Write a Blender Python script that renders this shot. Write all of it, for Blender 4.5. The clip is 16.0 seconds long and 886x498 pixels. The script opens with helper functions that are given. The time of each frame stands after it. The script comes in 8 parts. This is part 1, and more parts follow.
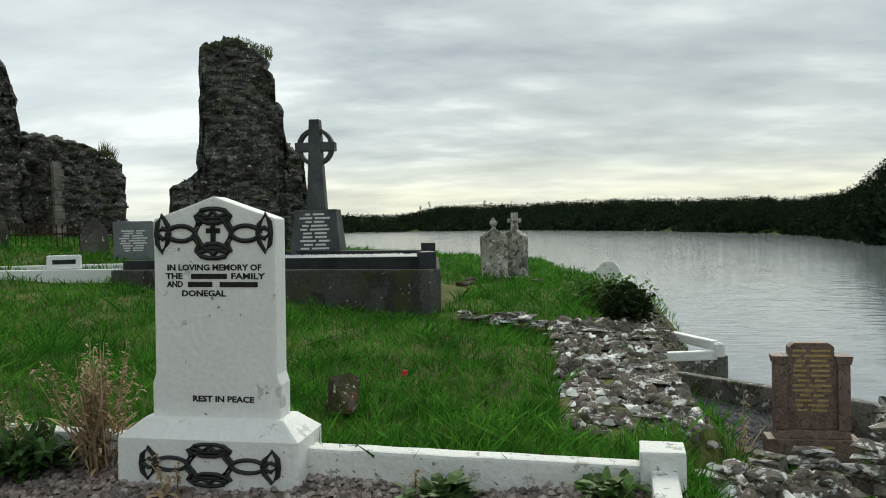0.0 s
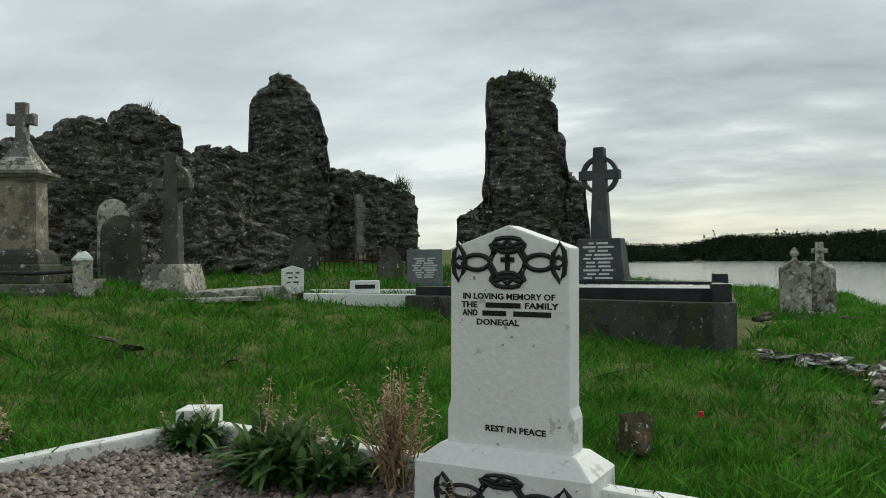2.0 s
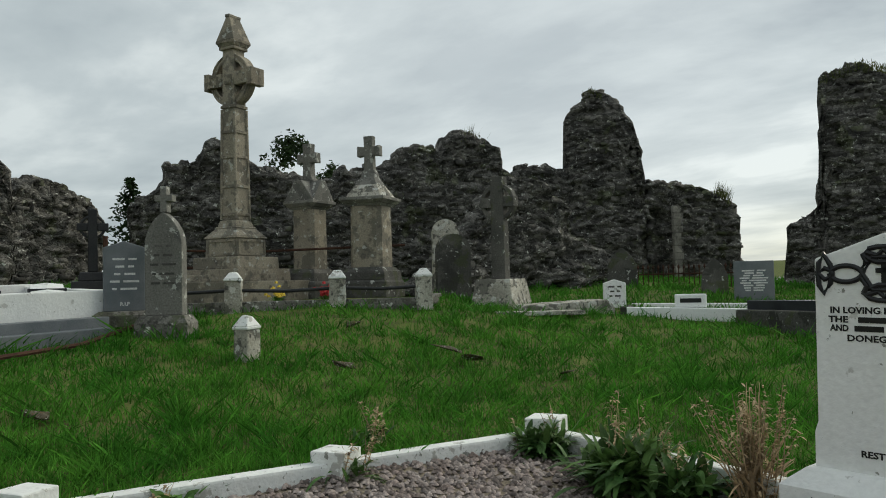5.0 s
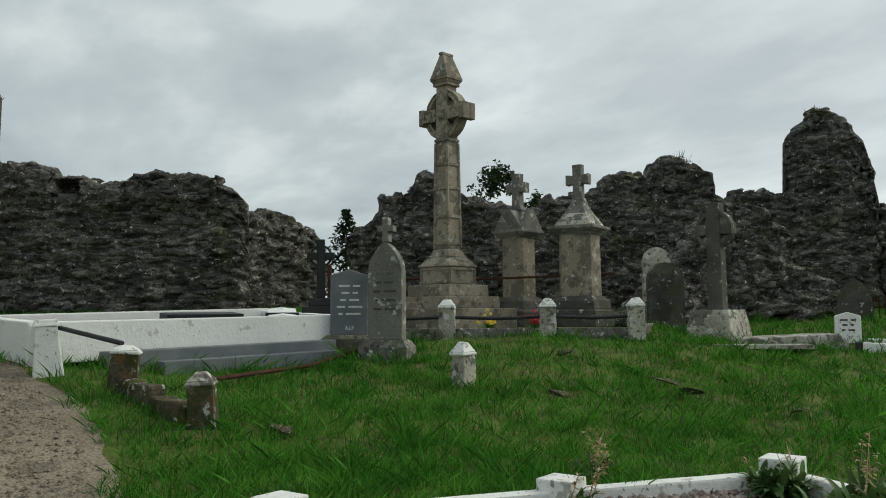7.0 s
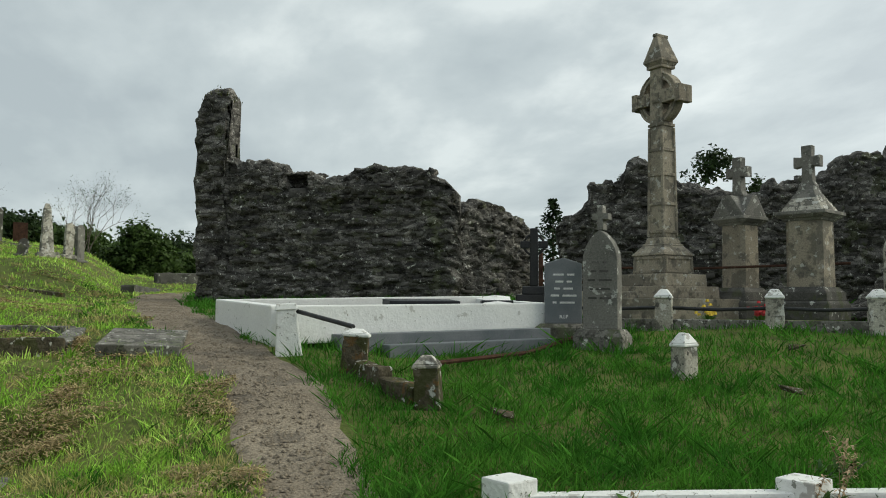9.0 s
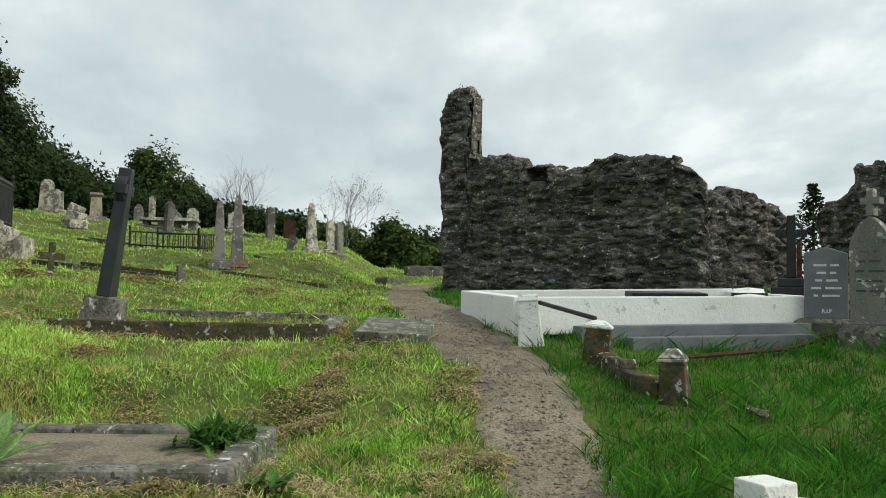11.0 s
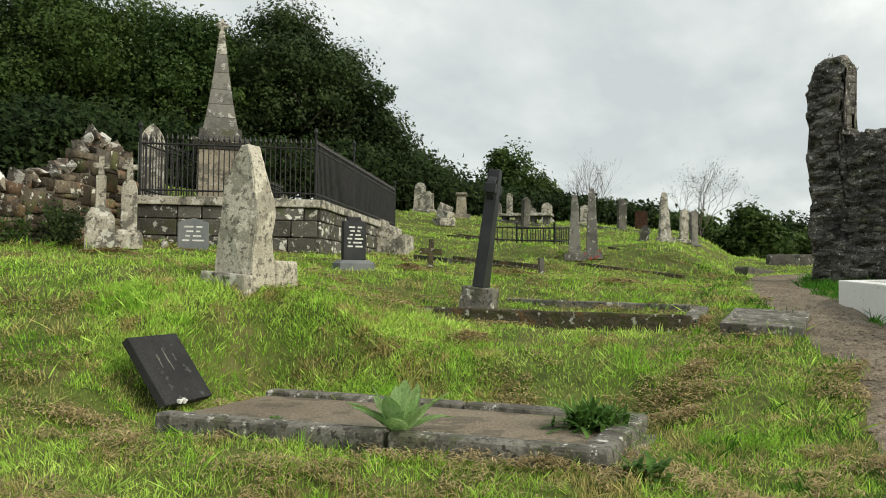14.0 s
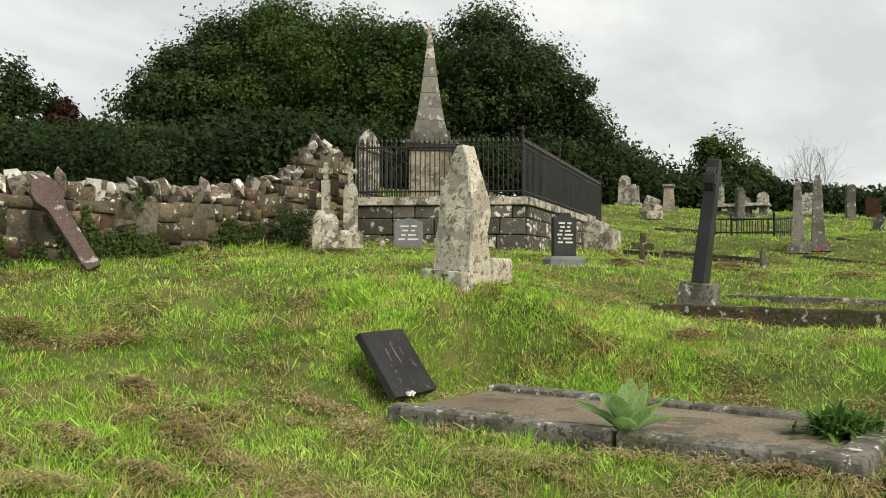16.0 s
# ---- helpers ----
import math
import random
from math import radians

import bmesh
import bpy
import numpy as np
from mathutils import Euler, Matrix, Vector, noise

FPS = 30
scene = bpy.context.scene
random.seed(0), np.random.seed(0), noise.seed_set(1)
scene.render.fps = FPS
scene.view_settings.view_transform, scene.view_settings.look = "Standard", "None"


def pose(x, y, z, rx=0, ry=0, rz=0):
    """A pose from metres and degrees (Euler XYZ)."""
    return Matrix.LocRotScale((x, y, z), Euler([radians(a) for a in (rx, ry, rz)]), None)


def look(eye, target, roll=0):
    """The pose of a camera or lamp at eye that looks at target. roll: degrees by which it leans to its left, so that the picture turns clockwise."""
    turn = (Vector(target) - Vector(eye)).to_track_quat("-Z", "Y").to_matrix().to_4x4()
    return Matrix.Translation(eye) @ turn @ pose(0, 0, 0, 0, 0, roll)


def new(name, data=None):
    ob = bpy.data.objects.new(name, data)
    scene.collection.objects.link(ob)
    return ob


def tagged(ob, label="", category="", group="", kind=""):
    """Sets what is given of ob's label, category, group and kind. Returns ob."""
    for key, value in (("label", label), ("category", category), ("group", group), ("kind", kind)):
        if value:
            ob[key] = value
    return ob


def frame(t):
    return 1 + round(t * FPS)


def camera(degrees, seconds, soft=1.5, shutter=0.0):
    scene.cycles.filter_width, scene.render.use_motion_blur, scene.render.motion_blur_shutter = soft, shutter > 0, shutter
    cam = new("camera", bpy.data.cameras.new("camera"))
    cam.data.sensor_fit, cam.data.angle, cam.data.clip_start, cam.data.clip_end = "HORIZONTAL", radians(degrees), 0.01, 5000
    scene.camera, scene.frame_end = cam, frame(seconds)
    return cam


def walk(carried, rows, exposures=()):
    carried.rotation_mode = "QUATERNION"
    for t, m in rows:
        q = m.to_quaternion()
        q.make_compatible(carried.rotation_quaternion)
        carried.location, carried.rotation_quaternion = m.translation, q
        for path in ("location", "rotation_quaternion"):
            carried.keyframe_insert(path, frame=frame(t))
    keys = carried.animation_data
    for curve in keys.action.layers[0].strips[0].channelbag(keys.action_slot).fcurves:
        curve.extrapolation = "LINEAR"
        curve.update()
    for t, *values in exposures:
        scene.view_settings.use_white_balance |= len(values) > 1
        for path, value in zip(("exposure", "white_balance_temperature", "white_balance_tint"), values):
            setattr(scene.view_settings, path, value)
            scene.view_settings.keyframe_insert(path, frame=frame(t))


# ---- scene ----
cam = camera(56.7, 16.0, soft=1.0)
METRES, EYE, TILT, LEAN, TURN = 1.45, 1.5, 0.0, 0.0, 0.0
ROWS = [
    (0.0, 0.0, 0.0, 0.0, -0.04, -1.43, 1.44),
    (0.5, -0.024, 0.0923, 0.003, 6.59, -1.25, 1.54),
    (1.0, -0.0397, 0.1256, 0.006, 10.49, -0.49, 1.31),
    (1.5, -0.0576, 0.1169, 0.0039, 13.58, 0.36, 1.14),
    (2.0, -0.086, 0.1096, 0.0054, 19.16, 0.97, 0.89),
    (2.5, -0.0973, 0.101, 0.0008, 24.95, 1.57, 0.22),
    (3.0, -0.139, 0.0641, -0.0004, 29.41, 1.71, 0.36),
    (3.5, -0.1617, 0.0234, -0.003, 32.54, 1.41, 0.52),
    (4.0, -0.1815, 0.0087, -0.0001, 35.49, 1.39, 0.96),
    (6.5, -0.2265, -0.1022, 0.0143, 49.57, 4.28, 0.78),
    (7.0, -0.2454, -0.1386, 0.0105, 54.34, 4.57, 0.49),
    (7.5, -0.2544, -0.1809, 0.0102, 59.56, 4.75, 0.41),
    (8.0, -0.2638, -0.2052, 0.0078, 62.84, 4.59, 0.29),
    (10.5, -0.289, -0.2451, -0.0144, 79.86, 3.14, -0.9),
    (11.0, -0.2709, -0.2368, -0.0136, 85.17, 3.21, -0.72),
    (11.5, -0.2503, -0.241, -0.0141, 90.97, 3.05, -0.64),
    (12.0, -0.2268, -0.2122, -0.0189, 94.36, 2.85, -0.84),
    (12.5, -0.2202, -0.2245, -0.0182, 96.43, 2.85, -0.92),
    (13.0, -0.1895, -0.2694, -0.0172, 99.65, 2.99, -0.66),
    (13.5, -0.1585, -0.2954, -0.0185, 104.19, 2.64, -0.48),
    (14.0, -0.1265, -0.3229, -0.02, 109.2, 2.34, -0.5),
    (14.5, -0.0969, -0.357, -0.0159, 114.59, 2.36, -0.44),
    (15.0, -0.0817, -0.384, -0.0178, 118.19, 2.31, -0.7),
    (15.5, -0.0767, -0.4101, -0.0206, 120.65, 2.05, -0.61),
    (16.0, -0.0698, -0.4322, -0.0126, 123.12, 1.96, -0.08),
]
walk(cam, [(t, pose(0, 0, EYE, TILT, LEAN, TURN) @ pose(METRES * x, METRES * y, METRES * z, 90 + pitch, roll, yaw)) for t, x, y, z, yaw, pitch, roll in ROWS],
     exposures=[(0.0, 0.13, 6400, 2), (1.0, 0.04, 6400, 2), (3.5, -0.04, 6400, 2.5), (7.0, -0.08, 6400, 2), (11.0, 0.36, 6500, 1.5), (13.0, 0.42, 6700, 4), (14.5, 0.45, 6950, 6), (16.0, 0.55, 7100, 8)])

# ---- world, sun ----
SUN_AZ, SUN_EL = radians(-14), radians(34)      # bearing from +y, left positive
SUN_DIR = Vector((-math.sin(SUN_AZ) * math.cos(SUN_EL), math.cos(SUN_AZ) * math.cos(SUN_EL), math.sin(SUN_EL)))


def build_world():
    w = bpy.data.worlds.new("overcast_sky")
    scene.world = w
    w.use_nodes = True
    nt = w.node_tree
    nt.nodes.clear()
    N, L = nt.nodes.new, nt.links.new

    def m(op, a, b=None):
        n = N("ShaderNodeMath")
        n.operation = op
        for i, v in enumerate((a, b)):
            if v is None:
                continue
            if isinstance(v, (int, float)):
                n.inputs[i].default_value = v
            else:
                L(v, n.inputs[i])
        return n.outputs[0]

    def ramp(v, stops):
        n = N("ShaderNodeValToRGB")
        e = n.color_ramp.elements
        while len(e) < len(stops):
            e.new(0.5)
        for i, (p, c) in enumerate(stops):
            e[i].position, e[i].color = p, (*c, 1)
        L(v, n.inputs[0])
        return n.outputs[0]

    def mix(f, a, b):
        n = N("ShaderNodeMix")
        n.data_type = "RGBA"
        for s, v in ((0, f), (6, a), (7, b)):
            if isinstance(v, (int, float)):
                n.inputs[s].default_value = v
            elif isinstance(v, tuple):
                n.inputs[s].default_value = (*v, 1)
            else:
                L(v, n.inputs[s])
        return n.outputs[2]

    tc = N("ShaderNodeTexCoord").outputs["Generated"]
    sep = N("ShaderNodeSeparateXYZ")
    L(tc, sep.inputs[0])
    up = m("MAXIMUM", sep.outputs[2], 0.0)
    den = m("ADD", up, 0.16)
    com = N("ShaderNodeCombineXYZ")
    L(m("DIVIDE", sep.outputs[0], den), com.inputs[0])
    L(m("DIVIDE", sep.outputs[1], den), com.inputs[1])
    mp = N("ShaderNodeMapping")
    mp.inputs["Rotation"].default_value = (0, 0, 0.25)
    mp.inputs["Scale"].default_value = (0.62, 1.0, 1)
    L(com.outputs[0], mp.inputs[0])
    n1 = N("ShaderNodeTexNoise")
    n1.inputs["Scale"].default_value, n1.inputs["Detail"].default_value, n1.inputs["Roughness"].default_value = 0.85, 8, 0.58
    n1.inputs["Distortion"].default_value = 0.25
    L(mp.outputs[0], n1.inputs["Vector"])
    n2 = N("ShaderNodeTexNoise")
    n2.inputs["Scale"].default_value, n2.inputs["Detail"].default_value = 2.8, 6
    L(mp.outputs[0], n2.inputs["Vector"])
    f = m("ADD", m("MULTIPLY", n1.outputs[0], 0.68), m("MULTIPLY", n2.outputs[0], 0.32))
    cloud = ramp(f, [(0.41, (0.34, 0.375, 0.42)), (0.475, (0.47, 0.505, 0.54)), (0.53, (0.59, 0.62, 0.65)), (0.60, (0.90, 0.91, 0.92))])
    # brighter, thinner cloud low down, warm over the lake where the sun stands
    dot = N("ShaderNodeVectorMath")
    dot.operation = "DOT_PRODUCT"
    L(tc, dot.inputs[0])
    dot.inputs[1].default_value = (math.sin(radians(20)), math.cos(radians(20)), 0.05)
    side = ramp(dot.outputs["Value"], [(0.2, (0, 0, 0)), (0.98, (1, 1, 1))])
    low = ramp(sep.outputs[2], [(0.0, (1, 1, 1)), (0.045, (0.75, 0.75, 0.75)), (0.085, (0.15, 0.15, 0.15)), (0.2, (0, 0, 0))])
    glow = m("MULTIPLY", m("MULTIPLY", side, low), m("MULTIPLY", n2.outputs[0], 1.5))
    c = mix(glow, cloud, (0.98, 0.93, 0.74))
    west = ramp(dot.outputs["Value"], [(0.0, (1, 1, 1)), (0.75, (0, 0, 0))])
    c = mix(m("MULTIPLY", west, 0.5), c, (0.60, 0.635, 0.66))
    # the thin bright cloud high over the ruins, and the thicker bank over the far shore
    for bearing, lift, start, tone, amount in ((31, 0.28, 0.92, (0.95, 0.96, 0.98), 0.55), (-17, 0.32, 0.93, (0.42, 0.45, 0.48), 0.4)):
        d2 = N("ShaderNodeVectorMath")
        d2.operation = "DOT_PRODUCT"
        L(tc, d2.inputs[0])
        d2.inputs[1].default_value = Vector((-math.sin(radians(bearing)), math.cos(radians(bearing)), lift)).normalized()
        near = ramp(d2.outputs["Value"], [(start, (0, 0, 0)), (0.995, (1, 1, 1))])
        c = mix(m("MULTIPLY", m("MULTIPLY", near, amount), m("MULTIPLY", n1.outputs[0], 1.8)), c, tone)
    sky = N("ShaderNodeTexSky")
    sky.sky_type, sky.sun_disc, sky.sun_elevation, sky.sun_rotation = "NISHITA", False, SUN_EL, -SUN_AZ
    dim = mix(0.10, (0, 0, 0), sky.outputs[0])
    c = mix(0.92, dim, c)
    bg = N("ShaderNodeBackground")
    L(c, bg.inputs[0])
    bg.inputs[1].default_value = 1.0
    L(bg.outputs[0], N("ShaderNodeOutputWorld").inputs[0])


build_world()
sun = new("sun", bpy.data.lights.new("sun", "SUN"))
sun.data.energy, sun.data.angle, sun.data.color = 2.1, radians(32), (1.0, 0.93, 0.80)
sun.matrix_world = look(SUN_DIR * 100, (0, 0, 0))

# ---- materials ----


def material(name, c1, c2, scale=2.0, rough=0.85, bump=0.4, grain=45.0, spots=(), island=0.0, each=0.0, metal=0.0, streak=1.0, fine=0.35, spec=0.3, thin=0.0, cells=0.0):
    """A surface of two colours in large clouds, a fine grain, sharp-edged patches (colour, scale, from, amount) and relief."""
    mt = bpy.data.materials.new(name)
    mt.use_nodes = True
    nt = mt.node_tree
    N, L = nt.nodes.new, nt.links.new
    bs = nt.nodes["Principled BSDF"]
    tc = N("ShaderNodeTexCoord")
    oi = N("ShaderNodeObjectInfo")
    sh = N("ShaderNodeVectorMath")
    sh.operation = "MULTIPLY_ADD"
    L(oi.outputs["Random"], sh.inputs[0])
    sh.inputs[1].default_value = (37.0, 19.0, 53.0)
    L(tc.outputs["Object"], sh.inputs[2])
    vec = sh.outputs[0]

    def noi(s, detail=4.0, stretch=1.0, r=0.55):
        n = N("ShaderNodeTexNoise")
        n.inputs["Scale"].default_value, n.inputs["Detail"].default_value, n.inputs["Roughness"].default_value = s, detail, r
        if stretch != 1.0:
            mp = N("ShaderNodeMapping")
            mp.inputs["Scale"].default_value = (1, 1, stretch)
            L(vec, mp.inputs[0])
            L(mp.outputs[0], n.inputs["Vector"])
        else:
            L(vec, n.inputs["Vector"])
        return n.outputs[0]

    def ramp(v, a, b):
        n = N("ShaderNodeMapRange")
        n.inputs[1].default_value, n.inputs[2].default_value = a, b
        L(v, n.inputs[0])
        return n.outputs[0]

    def mix(f, a, b, mode="MIX"):
        n = N("ShaderNodeMix")
        n.data_type, n.blend_type = "RGBA", mode
        for s, v in ((0, f), (6, a), (7, b)):
            if isinstance(v, (int, float)):
                n.inputs[s].default_value = v
            elif isinstance(v, tuple):
                n.inputs[s].default_value = (*v[:3], 1)
            else:
                L(v, n.inputs[s])
        return n.outputs[2]

    def grey(v, lo, hi):
        n = N("ShaderNodeMapRange")
        n.inputs[3].default_value, n.inputs[4].default_value = lo, hi
        L(v, n.inputs[0])
        return n.outputs[0]

    big = noi(scale, 5, streak)
    small = noi(grain, 4)
    c = mix(ramp(big, 0.35, 0.65), c1, c2)
    c = mix(1.0, c, grey(ramp(small, 0.25, 0.75), 1 - fine, 1 + fine), "MULTIPLY")
    for col, s, start, amount in spots:
        pn = noi(s, 6, 1.0, 0.62)
        lo = 0.5 + (start - 0.5) * 0.62
        f = ramp(pn, lo, lo + 0.03)
        n = N("ShaderNodeMath")
        n.operation = "MULTIPLY"
        L(f, n.inputs[0])
        n.inputs[1].default_value = amount
        c = mix(n.outputs[0], c, col)
    joint = None
    if cells:
        wob = N("ShaderNodeVectorMath")
        wob.operation = "MULTIPLY_ADD"
        wn = N("ShaderNodeTexNoise")
        wn.inputs["Scale"].default_value = 2.5
        L(vec, wn.inputs["Vector"])
        L(wn.outputs["Color"], wob.inputs[0])
        wob.inputs[1].default_value = (0.35, 0.35, 0.22)
        L(vec, wob.inputs[2])
        mp = N("ShaderNodeMapping")
        mp.inputs["Scale"].default_value = (1.0, 1.0, 3.1)
        L(wob.outputs[0], mp.inputs[0])
        vo, ve = N("ShaderNodeTexVoronoi"), N("ShaderNodeTexVoronoi")
        ve.feature = "DISTANCE_TO_EDGE"
        for v in (vo, ve):
            v.inputs["Scale"].default_value = cells
            L(mp.outputs[0], v.inputs["Vector"])
        sp = N("ShaderNodeSeparateColor")
        L(vo.outputs["Color"], sp.inputs[0])
        c = mix(1.0, c, grey(sp.outputs[0], 0.45, 1.6), "MULTIPLY")
        joint = ramp(ve.outputs["Distance"], 0.0, 0.06)
        c = mix(1.0, c, grey(joint, 0.6, 1.0), "MULTIPLY")
    if island:
        c = mix(1.0, c, grey(N("ShaderNodeNewGeometry").outputs["Random Per Island"], 1 - island, 1 + island), "MULTIPLY")
    if each:
        c = mix(1.0, c, grey(oi.outputs["Random"], 1 - each, 1 + each), "MULTIPLY")
    L(c, bs.inputs["Base Color"])
    bs.inputs["Roughness"].default_value = rough
    bs.inputs["Metallic"].default_value = metal
    bs.inputs["Specular IOR Level"].default_value = spec
    if thin:
        tr = N("ShaderNodeBsdfTranslucent")
        L(c, tr.inputs[0])
        mx = N("ShaderNodeMixShader")
        mx.inputs[0].default_value = thin
        L(bs.outputs[0], mx.inputs[1])
        L(tr.outputs[0], mx.inputs[2])
        L(mx.outputs[0], nt.nodes["Material Output"].inputs[0])
    if bump:
        b1 = N("ShaderNodeBump")
        b1.inputs["Strength"].default_value, b1.inputs["Distance"].default_value = bump, 0.02
        L(small, b1.inputs["Height"])
        b2 = N("ShaderNodeBump")
        b2.inputs["Strength"].default_value, b2.inputs["Distance"].default_value = bump * 0.6, 0.06
        L(noi(scale * 4, 5), b2.inputs["Height"])
        L(b1.outputs[0], b2.inputs["Normal"])
        last = b2
        if joint is not None:
            last = N("ShaderNodeBump")
            last.inputs["Strength"].default_value, last.inputs["Distance"].default_value = 0.8, 0.05
            L(joint, last.inputs["Height"])
            L(b2.outputs[0], last.inputs["Normal"])
        L(last.outputs[0], bs.inputs["Normal"])
    return mt


LICHEN, PALE, MOSS = (0.55, 0.55, 0.50), (0.68, 0.67, 0.62), (0.07, 0.085, 0.03)
M_RUIN = material("ruin_rubble_stone", (0.066, 0.063, 0.059), (0.170, 0.160, 0.144), 0.7, 0.95, 1.0, 14, [((0.040, 0.038, 0.034), 0.5, 0.56, 0.6), (MOSS, 1.1, 0.66, 0.5), (LICHEN, 5.0, 0.72, 0.7)], island=0.35, spec=0.1, fine=0.5)
M_MASS = material("ruin_rubble_mass", (0.070, 0.067, 0.062), (0.180, 0.170, 0.153), 1.3, 0.95, 1.0, 26, [((0.042, 0.040, 0.037), 0.7, 0.57, 0.5), ((0.27, 0.25, 0.225), 2.6, 0.62, 0.4), (MOSS, 1.3, 0.64, 0.5), (LICHEN, 9.0, 0.68, 0.75)], spec=0.1, fine=0.7, cells=4.6, streak=2.0)
M_CORE = material("wall_core_mortar", (0.085, 0.078, 0.068), (0.15, 0.135, 0.115), 1.2, 0.95, 1.0, 14, [((0.05, 0.047, 0.042), 1.0, 0.55, 0.6)], spec=0.1, fine=0.5)
M_FIELD = material("boundary_field_stone", (0.050, 0.042, 0.032), (0.132, 0.109, 0.080), 0.9, 0.92, 0.8, 25, [(MOSS, 1.6, 0.60, 0.6), (LICHEN, 6.0, 0.66, 0.8), ((0.15, 0.09, 0.055), 1.1, 0.60, 0.6), ((0.04, 0.037, 0.03), 7.0, 0.60, 0.7)], island=0.5, each=0.7, spec=0.1)
M_RUBBLE = material("lichened_rubble", (0.12, 0.11, 0.10), (0.25, 0.22, 0.19), 1.5, 0.92, 0.9, 30, [(MOSS, 2.0, 0.62, 0.5), ((0.72, 0.72, 0.68), 2.6, 0.525, 0.95)], each=0.4, spec=0.15)
M_RUBFILL = material("small_lichened_rubble", (0.085, 0.075, 0.065), (0.20, 0.17, 0.14), 1.5, 0.95, 0.9, 30, [(MOSS, 2.0, 0.60, 0.6), ((0.72, 0.72, 0.68), 4.5, 0.57, 0.95)], island=0.6, spec=0.1)
M_COPE = material("white_lichened_coping", (0.13, 0.115, 0.10), (0.30, 0.26, 0.21), 1.2, 0.92, 0.9, 25, [((0.25, 0.145, 0.085), 1.5, 0.60, 0.5), ((0.05, 0.045, 0.038), 3.5, 0.60, 0.7), ((0.74, 0.73, 0.68), 1.6, 0.545, 0.9)], each=0.45, spec=0.12)
M_TERR = material("spotted_dark_ashlar", (0.065, 0.062, 0.055), (0.125, 0.118, 0.105), 1.4, 0.92, 0.7, 30, [(MOSS, 2.2, 0.6, 0.5), (PALE, 6.0, 0.62, 0.8)], each=0.3, spec=0.12)
M_MOSSY = material("mossy_brown_stone", (0.060, 0.052, 0.034), (0.125, 0.108, 0.078), 2.0, 0.95, 0.9, 25, [((0.055, 0.062, 0.02), 3.0, 0.54, 0.7), (LICHEN, 9.0, 0.66, 0.8), ((0.17, 0.09, 0.03), 4.0, 0.64, 0.6)], spec=0.1, fine=0.5)
M_SLATE = material("black_slate", (0.022, 0.022, 0.024), (0.038, 0.038, 0.040), 2.5, 0.75, 0.3, 60, [((0.12, 0.12, 0.12), 9, 0.70, 0.6)], spec=0.2)
# leaf green darkened in its base colour to carry the shade of the undergrowth
M_SHADE = material("shade_toned_leaves", (0.013, 0.025, 0.009), (0.032, 0.052, 0.017), 0.3, 0.8, 0, 20, island=0.6, spec=0.1, thin=0.15)
M_TUFT = material("dull_wall_grass", (0.07, 0.09, 0.028), (0.12, 0.13, 0.05), 1.0, 0.85, 0, 20, island=0.4, spec=0.1, thin=0.25)
M_WHITE = material("white_masonry_paint", (0.79, 0.79, 0.77), (0.84, 0.84, 0.82), 2.0, 0.6, 0.25, 30, [((0.40, 0.385, 0.35), 5.0, 0.72, 0.6), ((0.16, 0.16, 0.12), 16.0, 0.77, 0.8)], fine=0.06)
M_WHITE_WORN = material("worn_white_paint", (0.74, 0.74, 0.715), (0.82, 0.82, 0.79), 2.0, 0.7, 0.4, 30, [((0.34, 0.32, 0.28), 7.0, 0.66, 0.7), ((0.13, 0.13, 0.10), 15.0, 0.69, 0.8)], fine=0.08)
M_BLACK = material("black_gloss_paint", (0.012, 0.012, 0.013), (0.02, 0.02, 0.02), 5, 0.4, 0.1, 40)
M_GREY = material("grey_limestone", (0.14, 0.135, 0.122), (0.235, 0.225, 0.20), 1.3, 0.85, 0.4, 40, [((0.09, 0.088, 0.08), 2.2, 0.56, 0.6), (LICHEN, 7, 0.66, 0.7)], streak=0.4)
M_DARK = material("weathered_dark_stone", (0.07, 0.068, 0.062), (0.135, 0.128, 0.115), 1.6, 0.9, 0.5, 40, [(MOSS, 2.5, 0.6, 0.5), ((0.045, 0.044, 0.04), 1.4, 0.56, 0.6), (LICHEN, 8.0, 0.69, 0.8)], each=0.2, spec=0.15)
M_GRANITE = material("dark_polished_granite", (0.022, 0.024, 0.027), (0.04, 0.043, 0.047), 3, 0.45, 0.05, 160, fine=0.3, spec=0.2)
M_MIDGRAN = material("weathered_dark_granite", (0.052, 0.056, 0.058), (0.095, 0.100, 0.102), 2.2, 0.7, 0.2, 120, [((0.16, 0.16, 0.15), 6, 0.68, 0.5)], fine=0.35, spec=0.2)
M_GREYGRAN = material("grey_granite", (0.13, 0.145, 0.155), (0.19, 0.20, 0.21), 3, 0.6, 0.1, 150, fine=0.3)
M_PINK = material("pink_granite", (0.16, 0.105, 0.085), (0.25, 0.17, 0.14), 8, 0.6, 0.25, 90, [((0.08, 0.06, 0.055), 30, 0.58, 0.8)], fine=0.5)
M_SAND = material("weathered_sandstone", (0.23, 0.20, 0.155), (0.36, 0.32, 0.25), 1.3, 0.88, 0.4, 40, [((0.10, 0.095, 0.082), 1.6, 0.53, 0.6), ((0.08, 0.075, 0.066), 5.0, 0.6, 0.6), (LICHEN, 7, 0.66, 0.6)], streak=0.35, spec=0.15)
M_PALE = material("pale_lichened_stone", (0.29, 0.27, 0.225), (0.50, 0.47, 0.40), 1.7, 0.88, 0.5, 35, [((0.12, 0.115, 0.10), 3.2, 0.53, 0.8), ((0.07, 0.068, 0.06), 9.0, 0.60, 0.8), (PALE, 6, 0.60, 0.7)], spec=0.15)
